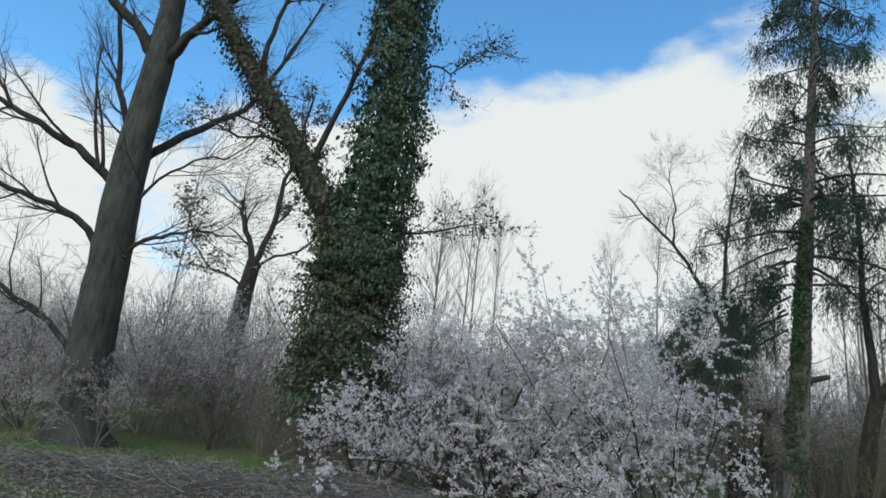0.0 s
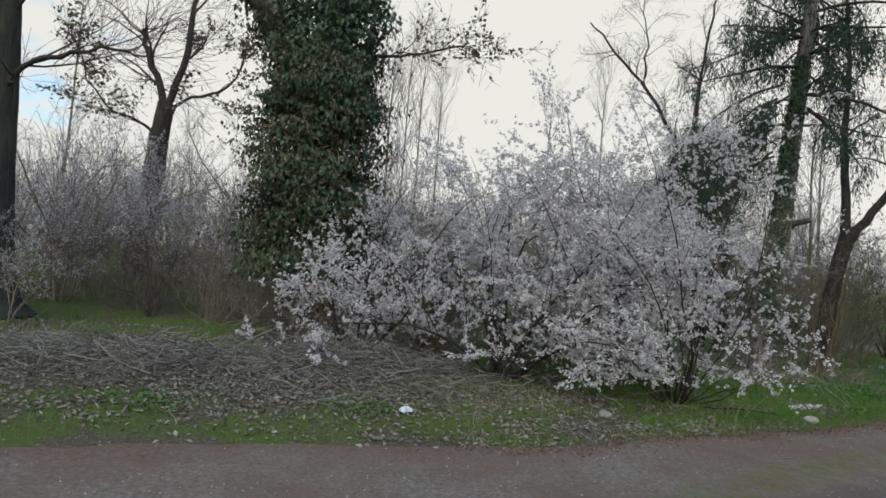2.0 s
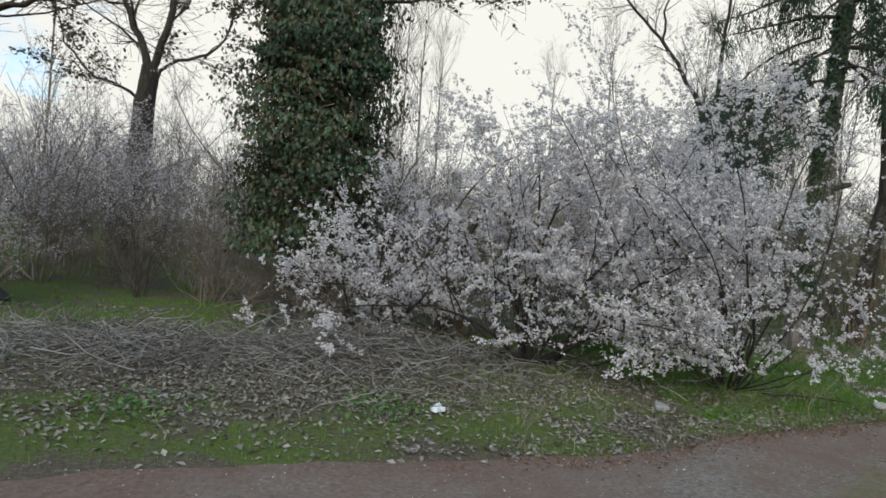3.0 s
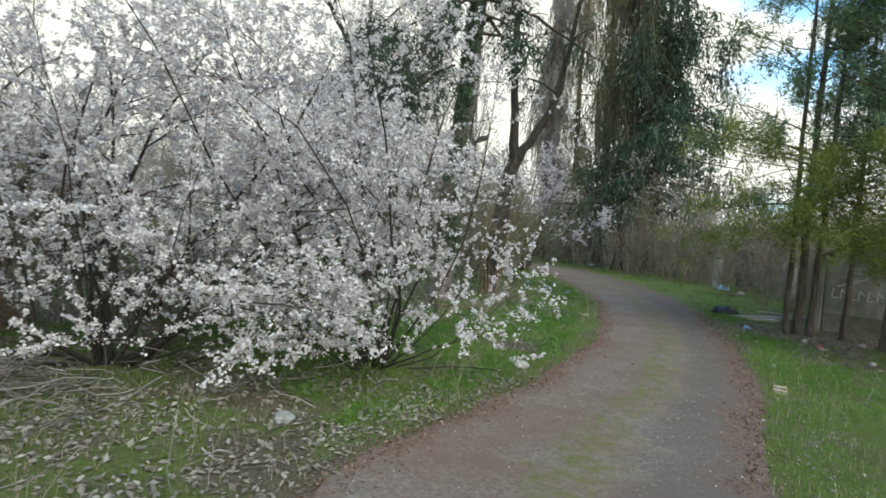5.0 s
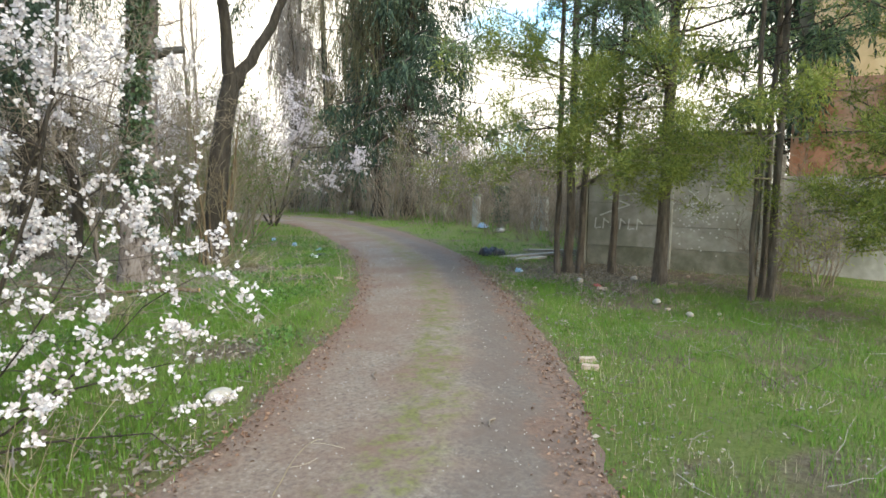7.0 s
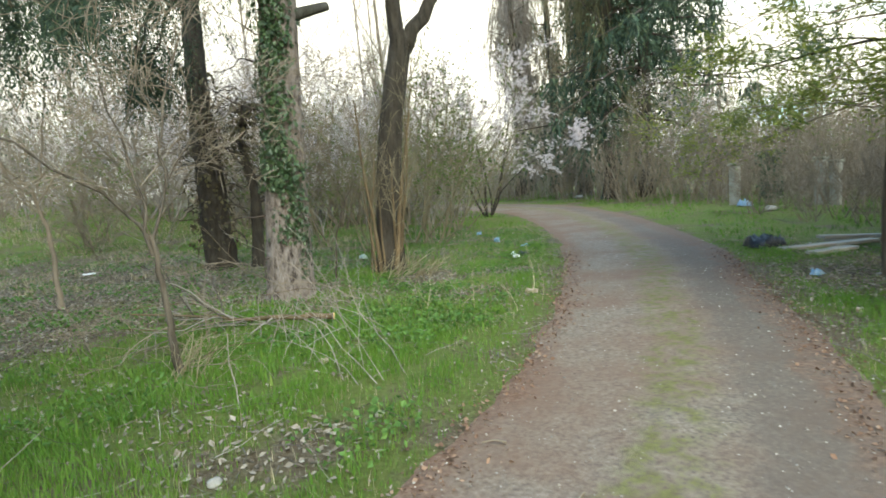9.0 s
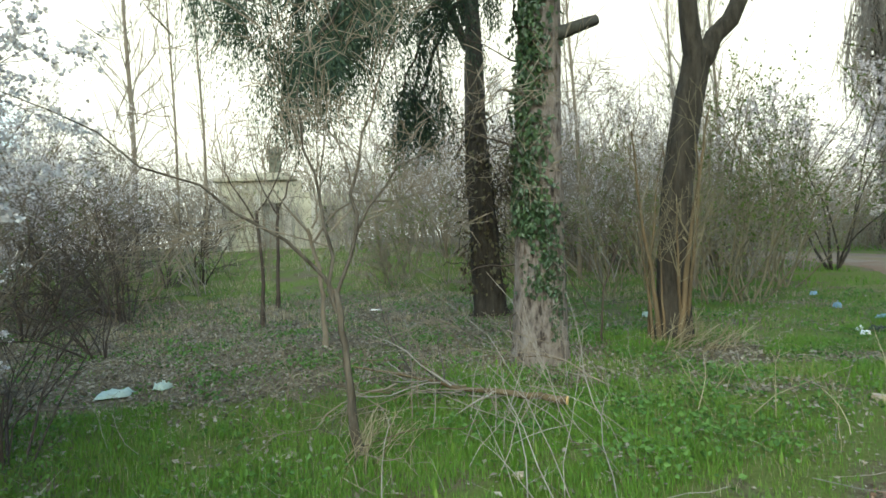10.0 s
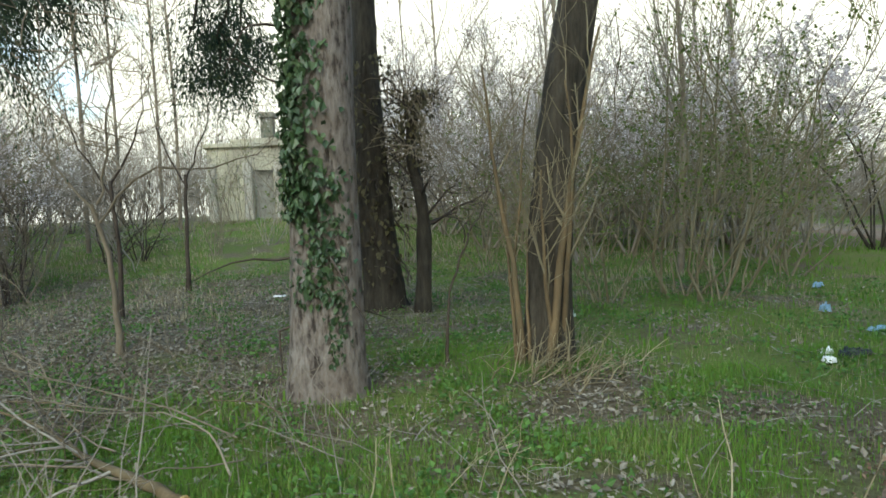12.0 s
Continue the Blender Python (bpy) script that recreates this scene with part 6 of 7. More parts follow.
def ivy_post():
    ob = tagged(empty("ivy_post", 24.6, 16.35, 0), "old fence post smothered in dark green ivy", "post", "old concrete fence posts")
    part("post", box(bmesh.new(), -0.12, 0.12, -0.12, 0.12, -0.1, 1.5, 0.02), M_CONCRETE_DARK, ob)
    P = line([(0, 0, 0.25), (0.02, 0, 0.9), (0, 0.02, 1.65)], 10)
    ivy_leaves(ob, P, np.full((1, 10), 0.14), 900, 0.10, M_IVY, 0.0, 1.0, 0.22)


ivy_post()

# ---- grass, leaves, sticks, grit ----


def wanted(n, x0, x1, y0, y1, keep, gap=0.02):
    x, y = rng.uniform(x0, x1, n), rng.uniform(y0, y1, n)
    g = road_gap(x, y)
    ok = (g > gap - 0.10 + rng.uniform(0, 0.32, n)) & keep(x, y, g)
    return x[ok], y[ok]


def patchy(x, y):
    return 0.5 + 0.5 * wave(x * 1.3 + 3, y * 1.3 - 2) * 0.9 + 0.25 * wave(x * 3.1, y * 2.9 + 5)


def blades(x, y, tall, wide, mat, name, label, tilt=0.35):
    n = len(x)
    z = height(x, y) - 0.01
    a = rng.uniform(0, 2 * np.pi, n)
    h, w = rng.uniform(0.5, 1.25, n) * tall, rng.uniform(0.7, 1.3, n) * wide
    bend = rng.uniform(0.3, 1.0, n) * tilt / 0.42
    T = np.array(BLADE)
    lx, ly, lz = T[None, :, 0] * w[:, None], T[None, :, 1] * (h * bend)[:, None], T[None, :, 2] * h[:, None]
    V = np.stack([x[:, None] + np.cos(a)[:, None] * lx - np.sin(a)[:, None] * ly, y[:, None] + np.sin(a)[:, None] * lx + np.cos(a)[:, None] * ly, z[:, None] + lz], -1).reshape(-1, 3)
    F = (np.array(BLADE_F)[None] + (np.arange(n) * 5)[:, None, None]).reshape(-1, 3)
    return tagged(put(name, V, F, mat), label, "grass", kind="stuff")


def lawn():
    dense = lambda x, y, g: (patchy(x, y) - mould_at(x, y) * 1.0 + rng.normal(0, 0.18, len(x))) > 0.34
    x1, y1 = wanted(150000, 2.5, 16, 4.5, 15.5, dense)
    thin = lambda x, y, g: (patchy(x * 1.4, y * 1.4) - mould_at(x, y) * 0.8 + rng.normal(0, 0.2, len(x))) > 0.27
    x2, y2 = wanted(130000, -9, 16, 7, 24, thin)
    blades(np.concatenate([x1, x2]), np.concatenate([y1, y2]), 0.055, 0.006, M_GRASS, "grass", "short fresh green spring grass")
    tall = lambda x, y, g: (0.6 * patchy(x * 0.8 + 9, y * 0.8) + 0.4 * patchy(x * 2.6, y * 2.6 + 7) > np.where(y < 14.2, 0.42, 0.54)) & (mould_at(x, y) < 0.3)
    x3, y3 = wanted(240000, 2.5, 15, 9, 16.5, tall, 0.3)
    blades(x3, y3, 0.095, 0.0048, M_GRASS, "tall_grass", "lush taller green grass tufts", 0.9)
    x7, y7 = wanted(70000, 4, 13.5, 3, 9, lambda x, y, g: 0.5 * patchy(x * 0.9, y * 0.9) + 0.5 * patchy(x * 2.8 + 1, y * 2.8) > 0.52, 0.1)
    blades(x7, y7, 0.08, 0.0045, M_GRASS, "tall_grass", "green grass tufts beside the track", 0.9)
    x4, y4 = wanted(60000, -14, 34, 12, 36, lambda x, y, g: (patchy(x, y) - mould_at(x, y)) > 0.45, 0.3)
    blades(x4, y4, 0.11, 0.020, M_GRASS, "far_grass", "green grass further off")
    x6, y6 = wanted(26000, -1, 15, 19, 34, lambda x, y, g: patchy(x * 0.9, y * 0.9 + 4) > 0.45, 0.3)
    blades(x6, y6, 0.13, 0.014, M_STRAW, "pale_grass", "pale dry grass in the far clearing", 0.8)
    x5, y5 = wanted(60000, 0, 18, 3, 20, lambda x, y, g: patchy(x * 1.7 - 4, y * 1.7) > 0.44, 0.0)
    blades(x5, y5, 0.10, 0.0036, M_STRAW, "dry_grass", "dry straw-coloured grass stalks", 0.8)


def fallen_leaves():
    keep = lambda x, y, g: (mould_at(x, y) + 0.4 * rng.random(len(x)) - 0.55 * patchy(x * 1.4, y * 1.4)) > 0.10
    xa, ya = wanted(46000, -9, 5, 6.8, 14, keep)
    xb, yb = wanted(120000, -3, 16, 8.5, 25, keep)
    xc, yc = wanted(9000, 0, 15, 5, 15, lambda x, y, g: rng.random(len(x)) < 0.12)
    xd, yd = wanted(9000, -6, 6.5, 7.4, 10.6, lambda x, y, g: rng.random(len(x)) < 0.25 + 0.5 * (patchy(x * 2, y * 2) > 0.5))
    xf, yf = wanted(9000, 4, 13.5, 3, 9, lambda x, y, g: patchy(x * 2.1, y * 2.1) > 0.5)
    xe, ye = wanted(60000, 0, 18, 3, 19, lambda x, y, g: (g < 0.55) & (rng.random(len(x)) < 0.55), -0.12)
    xc, yc = np.concatenate([xc, xe, xf]), np.concatenate([yc, ye, yf])
    x, y = np.concatenate([xa, xb, xc, xd]), np.concatenate([ya, yb, yc, yd])
    n = len(x)
    pos = np.stack([x, y, height(x, y) + rng.uniform(0.0, 0.03, n)], -1)
    size = np.concatenate([rng.uniform(0.03, 0.075, len(xa)), rng.uniform(0.025, 0.065, len(xb)), rng.uniform(0.015, 0.038, len(xc)), rng.uniform(0.035, 0.08, len(xd))])
    put_ob = put("fallen_leaves", *scatter(pos, DRY_LEAF, DRY_LEAF_F, size, turns(n, 0.3)), M_DEAD_LEAF)
    tagged(put_ob, "grey-brown fallen leaves on the ground", "leaves", kind="stuff")


def edge_litter():
    """Trodden red-brown leaf crumbs along both edges of the track."""
    x, y = rng.uniform(0, 15, 240000), rng.uniform(4, 15, 240000)
    g = road_gap(x, y)
    ok = np.abs(g + 0.10 + 0.12 * wave(x * 2.2, y * 2.2)) < rng.normal(0, 0.13, len(x))
    x, y = x[ok], y[ok]
    n = len(x)
    pos = np.stack([x, y, np.maximum(height(x, y), 0.004) + rng.uniform(0.004, 0.02, n)], -1)
    tagged(put("leaf_litter", *scatter(pos, LEAF, LEAF_F, rng.uniform(0.012, 0.042, n), turns(n, 0.35)), M_LITTER), "crumbled red-brown leaf litter along the track's edges", "leaves", kind="stuff")


def clearing_weeds():
    """Low green herbs between the leaves of the clearing."""
    x, y = wanted(90000, -2, 16, 12, 25, lambda x, y, g: (patchy(x * 1.9 + 2, y * 1.9) + rng.normal(0, 0.12, len(x))) > 0.62, 0.3)
    n = len(x)
    pos = np.stack([x, y, height(x, y) + rng.uniform(0.01, 0.09, n)], -1)
    tagged(put("herbs", *scatter(pos, LEAF, LEAF_F, rng.uniform(0.02, 0.055, n), turns(n, 0.5)), M_WEED), "low green herbs and ground ivy among leaves", "weeds", kind="stuff")


def brushwood():
    n = 4200
    c = rng.random(n)
    cx = np.where(c < 0.45, rng.normal(-0.7, 0.75, n), np.where(c < 0.9, rng.normal(-3.9, 1.5, n), rng.uniform(-8, 5, n)))
    cy = np.where(c < 0.45, rng.normal(10.6, 0.5, n), np.where(c < 0.9, rng.normal(10.0, 0.55, n), rng.uniform(8.3, 11.5, n)))
    ok = road_gap(cx, cy) > 0.5
    cx, cy = cx[ok], cy[ok]
    n = len(cx)
    a = rng.uniform(0, 2 * np.pi, n)
    d = np.stack([np.cos(a), np.sin(a), rng.normal(0.02, 0.22, n)], -1)
    L = 0.12 + 0.85 * rng.beta(1.1, 3.0, n)
    pts = [np.stack([cx, cy, height(cx, cy) + rng.uniform(0.01, 0.22, n)], -1) - d * (L / 2)[:, None]]
    for _ in range(3):
        d = norm(d + rng.normal(0, 0.26, d.shape))
        pts.append(pts[-1] + d * (L / 3)[:, None])
    P = np.stack(pts, 1)
    P[..., 2] = np.maximum(P[..., 2], height(P[..., 0], P[..., 1]) + 0.008)
    V, F = tubes(P, (0.002 + 0.008 * rng.beta(1.1, 3.0, n))[:, None] * np.linspace(1, 0.5, 4)[None], 4)
    tagged(put("brushwood", V, F, M_STICK), "heap of cut grey sticks and twigs", "brushwood", kind="stuff")


def ground_twigs():
    n = 900
    x, y = wanted(n * 9, 2, 15, 3.5, 21, lambda x, y, g: rng.random(len(x)) < 0.3 + 0.4 * (mould_at(x, y) > 0.25), 0.05)
    n = len(x)
    a = rng.uniform(0, 2 * np.pi, n)
    d = np.stack([np.cos(a), np.sin(a), rng.normal(0.05, 0.2, n)], -1)
    L = rng.uniform(0.08, 0.5, n)
    pts = [np.stack([x, y, height(x, y) + 0.02], -1)]
    for _ in range(3):
        d = norm(d + rng.normal(0, 0.2, d.shape))
        pts.append(pts[-1] + d * (L / 3)[:, None])
    P = np.stack(pts, 1)
    P[..., 2] = np.maximum(P[..., 2], height(P[..., 0], P[..., 1]) + 0.006)
    V, F = tubes(P, rng.uniform(0.0012, 0.004, n)[:, None] * np.linspace(1, 0.5, 4)[None], 3)
    tagged(put("ground_twigs", V, F, M_STICK), "thin dry twigs lying in the grass", "twigs", kind="stuff")


def grit():
    x, y = rng.uniform(-4, 16, 26000), rng.uniform(2, 17, 26000)
    g = road_gap(x, y)
    ok = (g < 0.15) & (g > -4)
    x, y = x[ok], y[ok]
    n = len(x)
    V, F = scatter(np.stack([x, y, np.full(n, 0.024)], -1), [(-0.5, -0.4, -0.2), (0.5, -0.45, -0.2), (0.55, 0.4, -0.15), (-0.4, 0.5, -0.2), (0.05, 0.0, 0.3)], [(0, 1, 4), (1, 2, 4), (2, 3, 4), (3, 0, 4)],
                   0.006 + 0.022 * rng.beta(1, 5, n), turns(n, 0.3))
    tagged(put("grit", V, F, M_CHIP), "pale stone chips on the track", "gravel", kind="stuff")


lawn()
fallen_leaves()
edge_litter()
clearing_weeds()
brushwood()
ground_twigs()
grit()

# ---- litter, stones, bricks and branches ----


def lump(name, x, y, size, mat, label, category, rough=0.22, flat=0.6, group=""):
    """A stone or crumpled thing: an uneven rounded mass half settled into the ground."""
    bm = bmesh.new()
    bmesh.ops.create_icosphere(bm, subdivisions=3, radius=0.5)
    seed = Vector((x * 3.1, y * 1.7, size * 40))
    for v in bm.verts:
        n = noise.noise(v.co * 2.2 + seed) + 0.5 * noise.noise(v.co * 5.0 + seed)
        v.co *= 1 + rough * n
        v.co.z *= flat
    m = Matrix.Translation((0, 0, size * flat * 0.36)) @ Matrix.Rotation(rng.uniform(0, 6.3), 4, "Z") @ Matrix.Diagonal((size, size * 0.75, size, 1))
    bmesh.ops.transform(bm, matrix=m, verts=bm.verts)
    ob = part(name, bm, mat, smooth=rough < 0.3)
    ob.location = (x, y, at_ground(x, y))
    return tagged(ob, label, category, group)


def brick(x, y, turn, label):
    bm = box(bmesh.new(), -0.12, 0.12, -0.058, 0.058, 0, 0.065)
    bmesh.ops.subdivide_edges(bm, edges=bm.edges, cuts=3, use_grid_fill=True)
    for v in bm.verts:
        v.co += Vector((noise.noise(v.co * 22 + Vector((x, y, 0))), noise.noise(v.co * 25 + Vector((y, x, 3))), noise.noise(v.co * 24))) * 0.007
    bm.verts.ensure_lookup_table()
    ob = part("brick", bm, M_BRICK)
    ob.matrix_world = pose(x, y, max(at_ground(x, y), 0), rng.uniform(-4, 4), rng.uniform(-4, 4), turn) @ Matrix.Scale(0.6, 4)
    return tagged(ob, label, "brick", "loose bricks")


def sheet(name, x, y, w, d, mat, label, category, crumple=0.05, turn=0.0):
    """A crumpled bag or wrapper lying on the ground, with some thickness."""
    bm = bmesh.new()
    bmesh.ops.create_grid(bm, x_segments=12, y_segments=9, size=0.5)
    s = Vector((x, y, w * 9))
    for v in bm.verts:
        q = v.co.copy()
        edge = 1 - max(abs(q.x), abs(q.y)) * 2
        v.co.x = q.x * w * (1 + 0.3 * noise.noise(q * 3 + s))
        v.co.y = q.y * d * (1 + 0.3 * noise.noise(q * 3 - s))
        v.co.z = 0.006 + crumple * (0.35 + abs(noise.noise(q * 4 + s)) + 0.6 * abs(noise.noise(q * 9 + s))) * min(1, edge * 4 + 0.15)
    ex = bmesh.ops.extrude_face_region(bm, geom=bm.faces[:])
    bmesh.ops.translate(bm, vec=(0, 0, -0.004), verts=[g for g in ex["geom"] if isinstance(g, bmesh.types.BMVert)])
    bmesh.ops.recalc_face_normals(bm, faces=bm.faces)
    ob = part(name, bm, mat, smooth=True)
    ob.matrix_world = pose(x, y, max(at_ground(x, y), 0.0) + 0.01, 0, 0, turn)
    return tagged(ob, label, category)


lump("stone", 5.53, 9.97, 0.2, M_STONE, "pale rounded limestone at the track's edge", "stone")
lump("stone", 2.15, 9.25, 0.19, M_STONE_GREY, "grey stone among fallen leaves", "stone", 0.3)
lump("stone", 11.3, 8.03, 0.14, M_STONE, "pale stone in thin grass", "stone")
lump("stone", 13.2, 8.75, 0.15, M_STONE, "small pale stone before the shed", "stone")
lump("stone", 12.6, 9.5, 0.14, M_STONE, "small pale stone under the thuja", "stone")
lump("stone", 22.2, 15.3, 0.4, M_STONE, "large pale stone beside the brush", "stone", 0.2, 0.45)
lump("stone", 29.0, 27.2, 0.45, M_STONE_GREY, "grey boulder beside the far track", "stone", 0.2, 0.5)
lump("stone", 10.6, 7.5, 0.11, M_STONE, "pale stone in short grass", "stone")
lump("stone", 10.9, 7.2, 0.07, M_STONE, "small pale stone in short grass", "stone")
lump("stone", 6.1, 10.9, 0.08, M_STONE_GREY, "small grey stone in the verge", "stone")
lump("stone", 7.15, 11.05, 0.07, M_STONE, "small pale stone in the verge", "stone")
for i in range(21):
    x, y = (rng.uniform(10.8, 17), rng.uniform(7.6, 12.5)) if i < 18 else (rng.uniform(4.3, 9.5), rng.uniform(9.9, 13.0))
    if road_gap([x], [y])[0] > 0.25:
        lump("rubble", x, y, rng.uniform(0.04, 0.10), [M_STONE, M_STONE_GREY, M_BRICK][i % 3], ["small pale lump of rubble", "small grey lump of rubble", "small reddish lump of rubble"][i % 3], "rubble", group="scattered rubble")
brick(8.02, 8.02, 118, "pale broken brick at the track's edge")
brick(7.80, 7.93, 100, "pale dusty brick at the track's edge")
brick(10.55, 12.98, 130, "pale brick at the grassy edge of the track")
brick(12.84, 8.07, 100, "reddish brick before the shed")
brick(12.03, 8.98, 80, "pale brick in the litter before the shed")
sheet("plastic_bag", -0.36, 8.7, 0.12, 0.10, M_WHITE_PLASTIC, "crumpled white plastic bag on fallen leaves", "bag", 0.07, 30)
sheet("wrapper", 4.2, 15.3, 0.32, 0.2, M_TEAL_PLASTIC, "torn pale green plastic sheet among leaves", "wrapper", 0.06, 10)
sheet("wrapper", 4.6, 15.5, 0.16, 0.14, M_TEAL_PLASTIC, "small torn pale green plastic scrap", "wrapper", 0.07, 60)
sheet("plastic_bag", 24.0, 16.85, 0.5, 0.4, M_BLUE_PLASTIC, "crumpled bright blue plastic bag in dry grass", "bag", 0.18, 15)
sheet("plastic_bag", 15.3, 12.4, 0.62, 0.4, M_BLACK_PLASTIC, "dumped black plastic sack at the track's edge", "bag", 0.2, -20)
sheet("plastic_bag", 12.64, 15.3, 0.10, 0.08, M_WHITE_PLASTIC, "white plastic bag in green grass", "bag", 0.055, 0)
sheet("plastic_bag", 12.8, 15.55, 0.09, 0.08, M_WHITE_PLASTIC, "small white plastic bag beside black rubbish", "bag", 0.05, 40)
sheet("rubbish", 12.98, 15.45, 0.3, 0.14, M_BLACK_PLASTIC, "flattened black plastic rubbish in grass", "rubbish", 0.06, 20)
sheet("wrapper", 13.85, 17.05, 0.09, 0.09, M_BLUE_PLASTIC, "pale blue plastic scrap in grass", "wrapper", 0.10, 0)
sheet("wrapper", 15.16, 19.05, 0.2, 0.09, M_BLUE_PLASTIC, "blue plastic wrapper in grass", "wrapper", 0.07, 30)
sheet("wrapper", 13.8, 16.2, 0.22, 0.1, M_BLUE_PLASTIC, "dull blue plastic strip in grass", "wrapper", 0.04, 10)
sheet("wrapper", 13.2, 10.85, 0.16, 0.12, M_BLUE_PLASTIC, "pale blue wrapper in the dumped rubbish", "wrapper", 0.06, 0)
sheet("wrapper", 12.2, 9.1, 0.12, 0.08, M_RED, "small red wrapper before the shed", "wrapper", 0.04, 50)
sheet("wrapper", 7.1, 20.9, 0.22, 0.1, M_WHITE_PLASTIC, "scrap of white paper on leaf mould", "wrapper", 0.03, 5)
sheet("wrapper", 11.2, 17.9, 0.13, 0.12, M_TEAL_PLASTIC, "pale scrap of plastic under bare shrubs", "wrapper", 0.08, 5)


def plank(x, y, z, length, turn, tip, label):
    bm = box(bmesh.new(), -length / 2, length / 2, -0.09, 0.09, 0, 0.05, 0.006)
    ob = part("plank", bm, M_TIMBER)
    ob.matrix_world = pose(x, y, z, 0, tip, turn)
    tagged(ob, label, "plank", "dumped planks")


plank(15.6, 11.6, 0.05, 1.5, -35, -2, "weathered grey plank lying on rubble")
plank(16.5, 11.4, 0.10, 1.6, -28, 3, "weathered grey plank across another plank")
plank(15.1, 11.35, 0.04, 0.9, -15, 0, "short grey plank in the rubbish heap")


def fallen_branch():
    ob = tagged(empty("fallen_branch", 8.13, 13.42, 0.12), "freshly cut branch with an orange sawn end lying in grass", "branch")
    P = line([(0, 0, 0), (-0.35, 0.28, 0.02), (-0.75, 0.6, 0.03), (-1.15, 0.95, 0.08), (-1.6, 1.2, 0.15)], 16, 0.01)
    Rr = np.linspace(0.033, 0.007, 16)[None]
    stem(ob, "limb", P, Rr, 9, M_BARK_TAN)
    cut = bmesh.new()
    bmesh.ops.create_cone(cut, cap_ends=True, segments=12, radius1=0.037, radius2=0.034, depth=0.012)
    bmesh.ops.transform(cut, matrix=look((0.006, -0.003, 0), (1, -0.55, -0.1)), verts=cut.verts)
    part("cut_end", cut, M_CUT_WOOD, ob, "fresh orange sawn end")
    P1, R1 = grow(P, Rr, 16, 0.2, 1.0, (30, 75), (0.5, 1.4), 6, 0.01, 0.16, 0.5, 0.3, 0.3, flat=0.5)
    P2, R2 = grow(P1, R1, 5, 0.2, 1.0, (30, 65), (0.2, 0.6), 4, 0.0, 0.15, 0.6, 0.3, 0.4, flat=0.6)
    for Q in (P1, P2):
        Q[..., 2] = np.maximum(Q[..., 2], -0.08)
    twigs(ob, "twig_spray", [(P1, R1, 4), (P2, np.maximum(R2, 0.002), 3)], M_STICK)


def dry_stalks(x, y, n, tall, lean, label, mat=None, spread=0.25, r=0.0036):
    """A sheaf of pale dead stalks leaning one way."""
    ob = tagged(empty("dry_stalks", x, y, at_ground(x, y)), label, "stalks")
    d = norm(np.array([*lean, 1.0]) + rng.normal(0, 0.28, (n, 3)))
    L = rng.uniform(0.5, 1.1, n) * tall
    pts = [np.stack([rng.normal(0, spread, n), rng.normal(0, spread, n), np.zeros(n)], -1)]
    for _ in range(5):
        d = norm(d + rng.normal(0, 0.12, d.shape) + np.array([0, 0, -0.07]))
        pts.append(pts[-1] + d * (L / 5)[:, None])
    P = np.stack(pts, 1)
    P[..., 2] = np.maximum(P[..., 2], 0.01)
    Rr = rng.uniform(0.6, 1.4, n)[:, None] * r * np.linspace(1, 0.4, 6)[None]
    P1, R1 = grow(P, Rr, 3, 0.3, 1, (20, 60), (0.1, 0.35), 4, 0, 0.15, 0.6)
    twigs(ob, "stalk_tangle", [(P, Rr, 4), (P1, np.maximum(R1, 0.0015), 3)], mat or M_TWIG_GREY)


def brush_pile():
    """Cut branches thrown down in front of the old spruce, their tips sticking out over the grass."""
    ob = tagged(empty("brush_pile", 7.75, 13.75, at_ground(7.75, 13.75)), "loose pile of pale cut branches in front of the spruce", "brush")
    n = 15
    toward = np.where(np.arange(n) % 7 == 0, -2.2, np.where(np.arange(n) % 3 == 1, -2.95, 2.6)) + rng.normal(0, 0.32, n)
    d = norm(np.stack([np.cos(toward), np.sin(toward), rng.uniform(0.02, 0.34, n)], -1))
    L = rng.uniform(0.8, 2.1, n)
    pts = [np.stack([rng.normal(0.1, 0.5, n), rng.normal(0.1, 0.4, n), rng.uniform(0.03, 0.26, n)], -1)]
    for _ in range(9):
        d = norm(d + rng.normal(0, 0.2, d.shape) + np.array([0, 0, -0.05]))
        pts.append(pts[-1] + d * (L / 9)[:, None])
    P = np.stack(pts, 1)
    P[..., 2] = np.maximum(P[..., 2], 0.02)
    Rr = rng.uniform(0.0035, 0.0075, n)[:, None] * np.linspace(1, 0.25, 10)[None]
    for i in range(n):
        put("branch", *tubes(P[i:i + 1], Rr[i:i + 1], 6), M_TWIG_BROWN if i % 3 else M_BARK_TAN, ob, smooth=True)
    P1, R1 = grow(P, Rr, 5, 0.2, 1.0, (20, 65), (0.3, 0.9), 6, 0.0, 0.18, 0.5, 0.3, 0.35, flat=0.5)
    P2, R2 = grow(P1, R1, 4, 0.2, 1.0, (25, 60), (0.12, 0.4), 4, 0.0, 0.14, 0.6, 0.3, 0.5, flat=0.6)
    for Q in (P1, P2):
        Q[..., 2] = np.maximum(Q[..., 2], 0.0)
    twigs(ob, "twig_spray", [(P1, np.maximum(R1, 0.0025), 4), (P2, np.maximum(R2, 0.002), 3)], M_TWIG_BROWN)


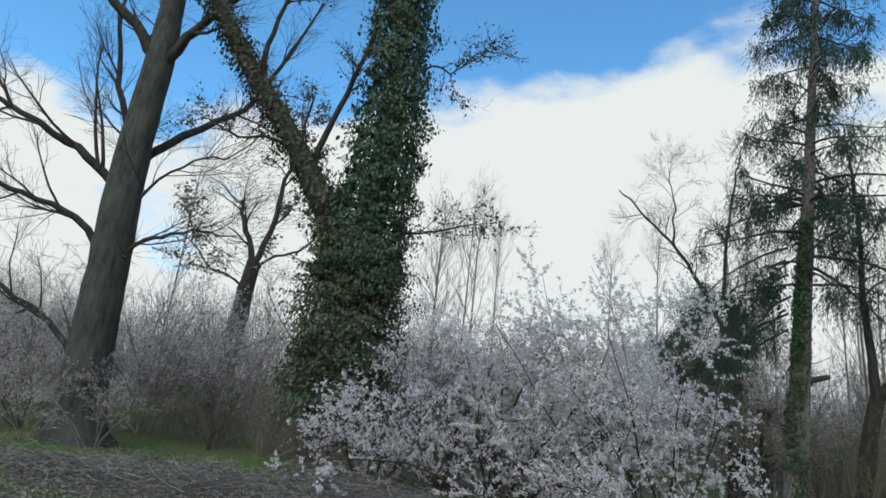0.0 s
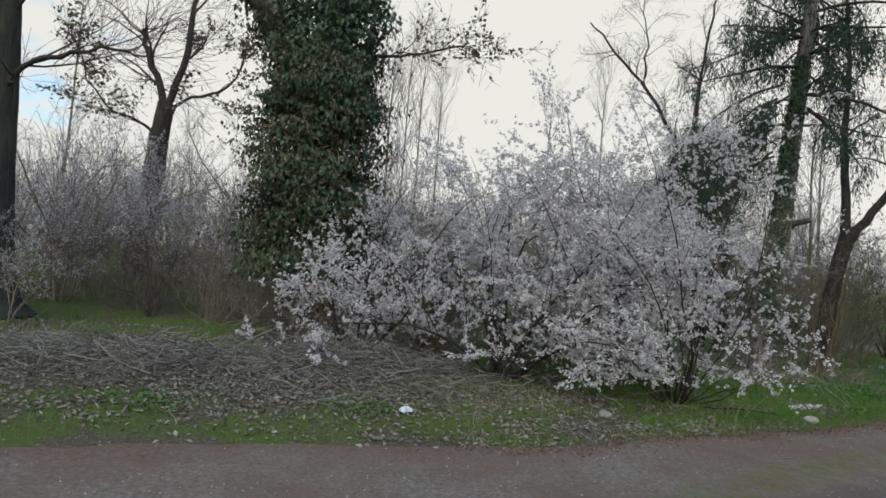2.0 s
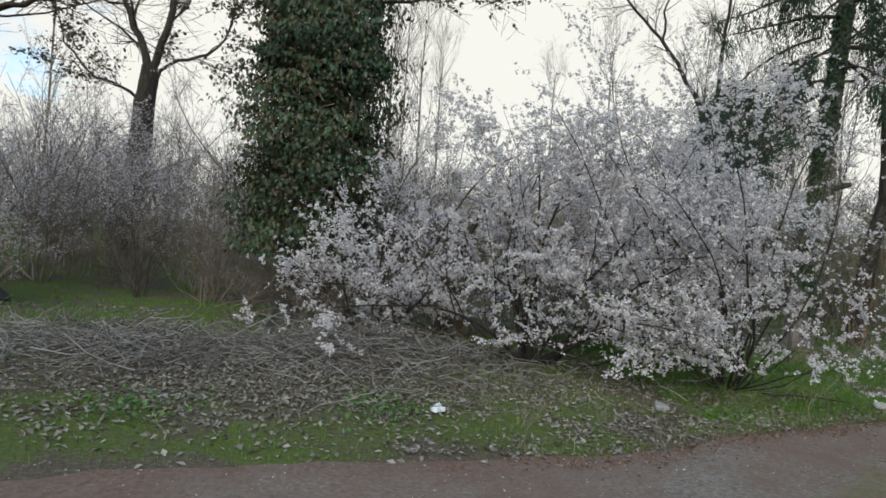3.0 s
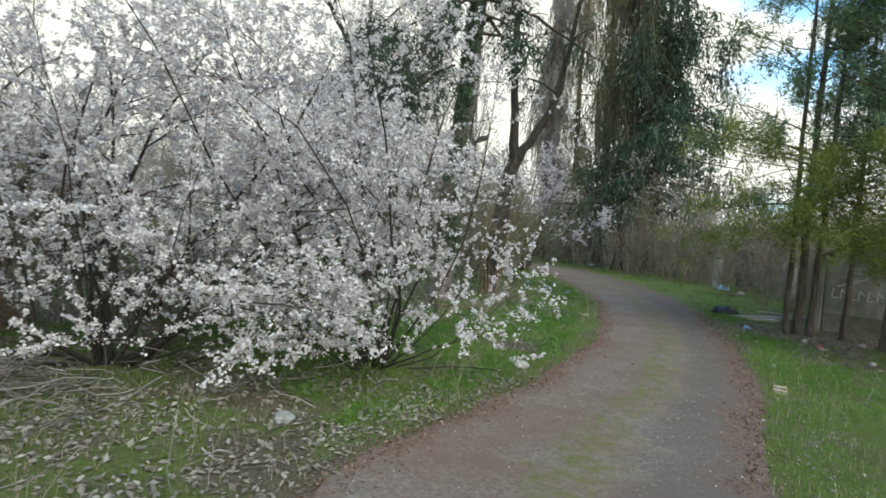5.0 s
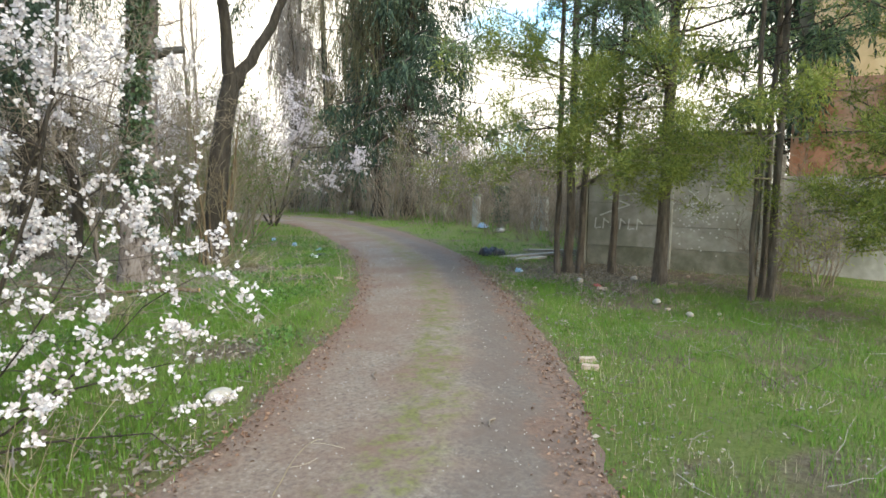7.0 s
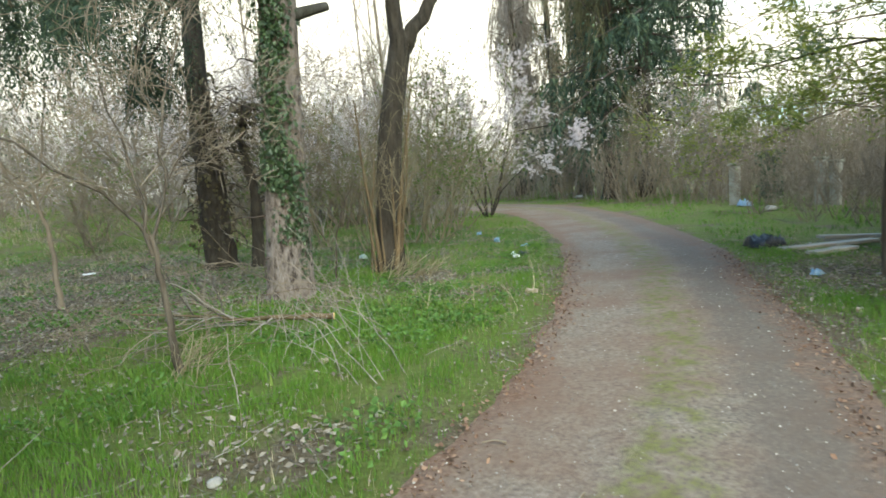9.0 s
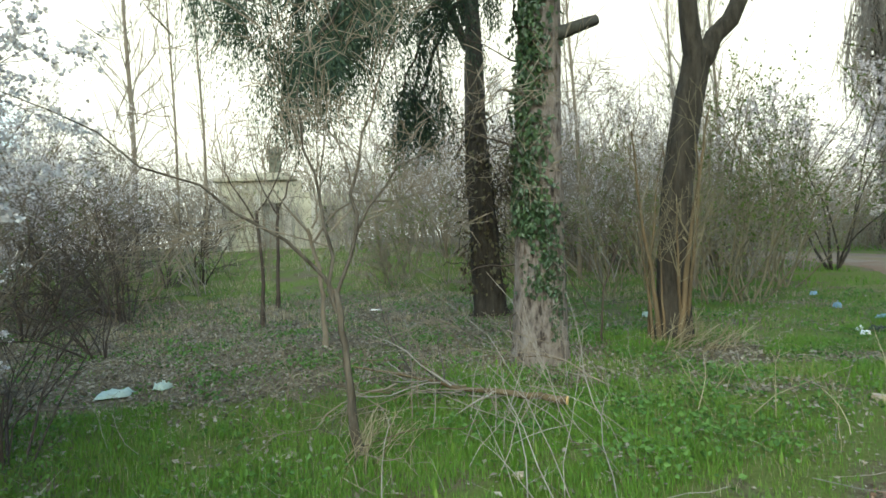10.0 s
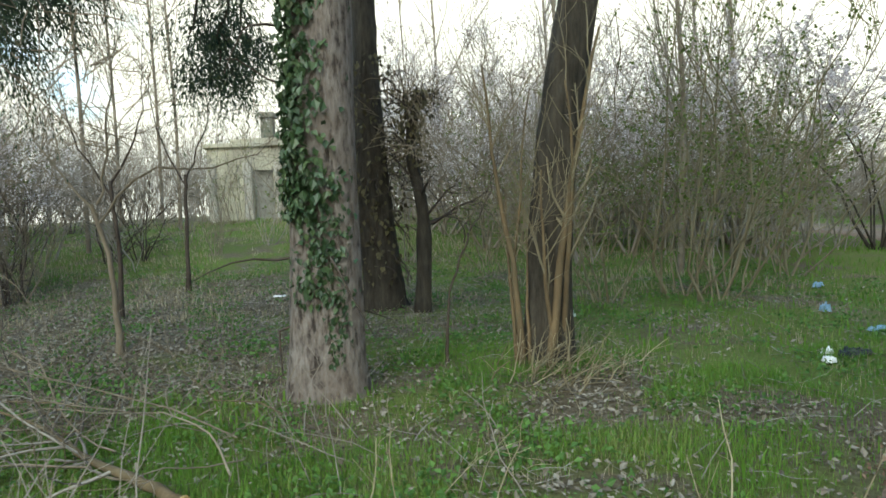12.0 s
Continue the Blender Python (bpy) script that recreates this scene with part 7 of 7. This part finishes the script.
fallen_branch()
brush_pile()
dry_stalks(7.45, 11.6, 7, 1.9, (0.1, 1.6), "long pale bent stalks leaning over the grass", None, 0.12, 0.004)
dry_stalks(7.2, 12.7, 14, 0.9, (0.4, 0.5), "tangle of pale dead stalks in grass", None, 0.4)
dry_stalks(8.9, 13.9, 14, 0.7, (-0.4, 0.2), "tangle of pale dead stalks beside the old spruce", None, 0.4)
dry_stalks(9.6, 13.0, 14, 0.7, (0.5, 0.1), "few straw-coloured dead stalks in grass", M_STRAW, 0.4, 0.004)
dry_stalks(10.45, 15.35, 60, 0.45, (0.3, -0.5), "dry straw heaped round the forked tree's foot", M_STRAW, 0.28, 0.006)
dry_stalks(6.5, 12.85, 24, 0.4, (0.3, 0.0), "dry straw round the sapling's foot", M_STRAW, 0.08, 0.004)
dry_stalks(4.0, 9.6, 18, 0.5, (0.2, -0.2), "dry stalks below the flowering plum", M_STRAW, 0.5, 0.003)
dry_stalks(8.0, 12.6, 9, 1.2, (-0.9, 0.6), "pale dead twigs over the cut branch", None, 0.3)
dry_stalks(6.6, 14.3, 14, 1.0, (0.2, 0.1), "brown dead brush before the old spruce", M_TWIG_BROWN, 0.6, 0.004)
dry_stalks(0.3, 8.85, 26, 0.4, (0.3, 0.0), "low dry weeds beside the track", M_TWIG_BROWN, 0.5, 0.003)


def weeds():
    spots = np.array([(8.6, 13.2), (8.9, 12.6), (9.3, 13.4), (7.6, 13.0), (9.9, 13.9), (8.2, 12.3), (5.2, 15.6), (6.8, 15.7), (6.0, 16.0), (4.6, 17.6), (-0.9, 8.5), (-2.9, 8.2), (7.0, 10.9), (9.7, 14.6), (5.8, 18.4), (7.6, 17.2), (9.8, 16.9)])
    c = spots[rng.integers(0, len(spots), 3200)] + rng.normal(0, 0.22, (3200, 2))
    c = c[road_gap(c[:, 0], c[:, 1]) > 0.15]
    n = len(c)
    pos = np.stack([c[:, 0], c[:, 1], height(c[:, 0], c[:, 1]) + rng.uniform(0.01, 0.11, n)], -1)
    tagged(put("nettles", *scatter(pos, LEAF, LEAF_F, rng.uniform(0.025, 0.06, n), turns(n, 0.45)), M_WEED), "patches of young green nettles", "weeds", kind="stuff")


weeds()


def track_sticks():
    for _ in range(13):
        x, y = rng.uniform(1, 12), rng.uniform(5, 12)
        if -1.6 < road_gap([x], [y])[0] < -0.1:
            a, L = rng.uniform(0, 6.3), rng.uniform(0.06, 0.2)
            P = line([(0, 0, 0.028), (math.cos(a) * L * 0.5, math.sin(a) * L * 0.5, 0.034), (math.cos(a + 0.3) * L, math.sin(a + 0.3) * L, 0.03)], 6)
            ob = put("stick", *tubes(P, np.linspace(0.008, 0.004, 6)[None], 5), M_TWIG_BROWN, smooth=True)
            ob.location = (x, y, 0)
            tagged(ob, "short dark stick on the earth track", "stick", "sticks on the track")


track_sticks()
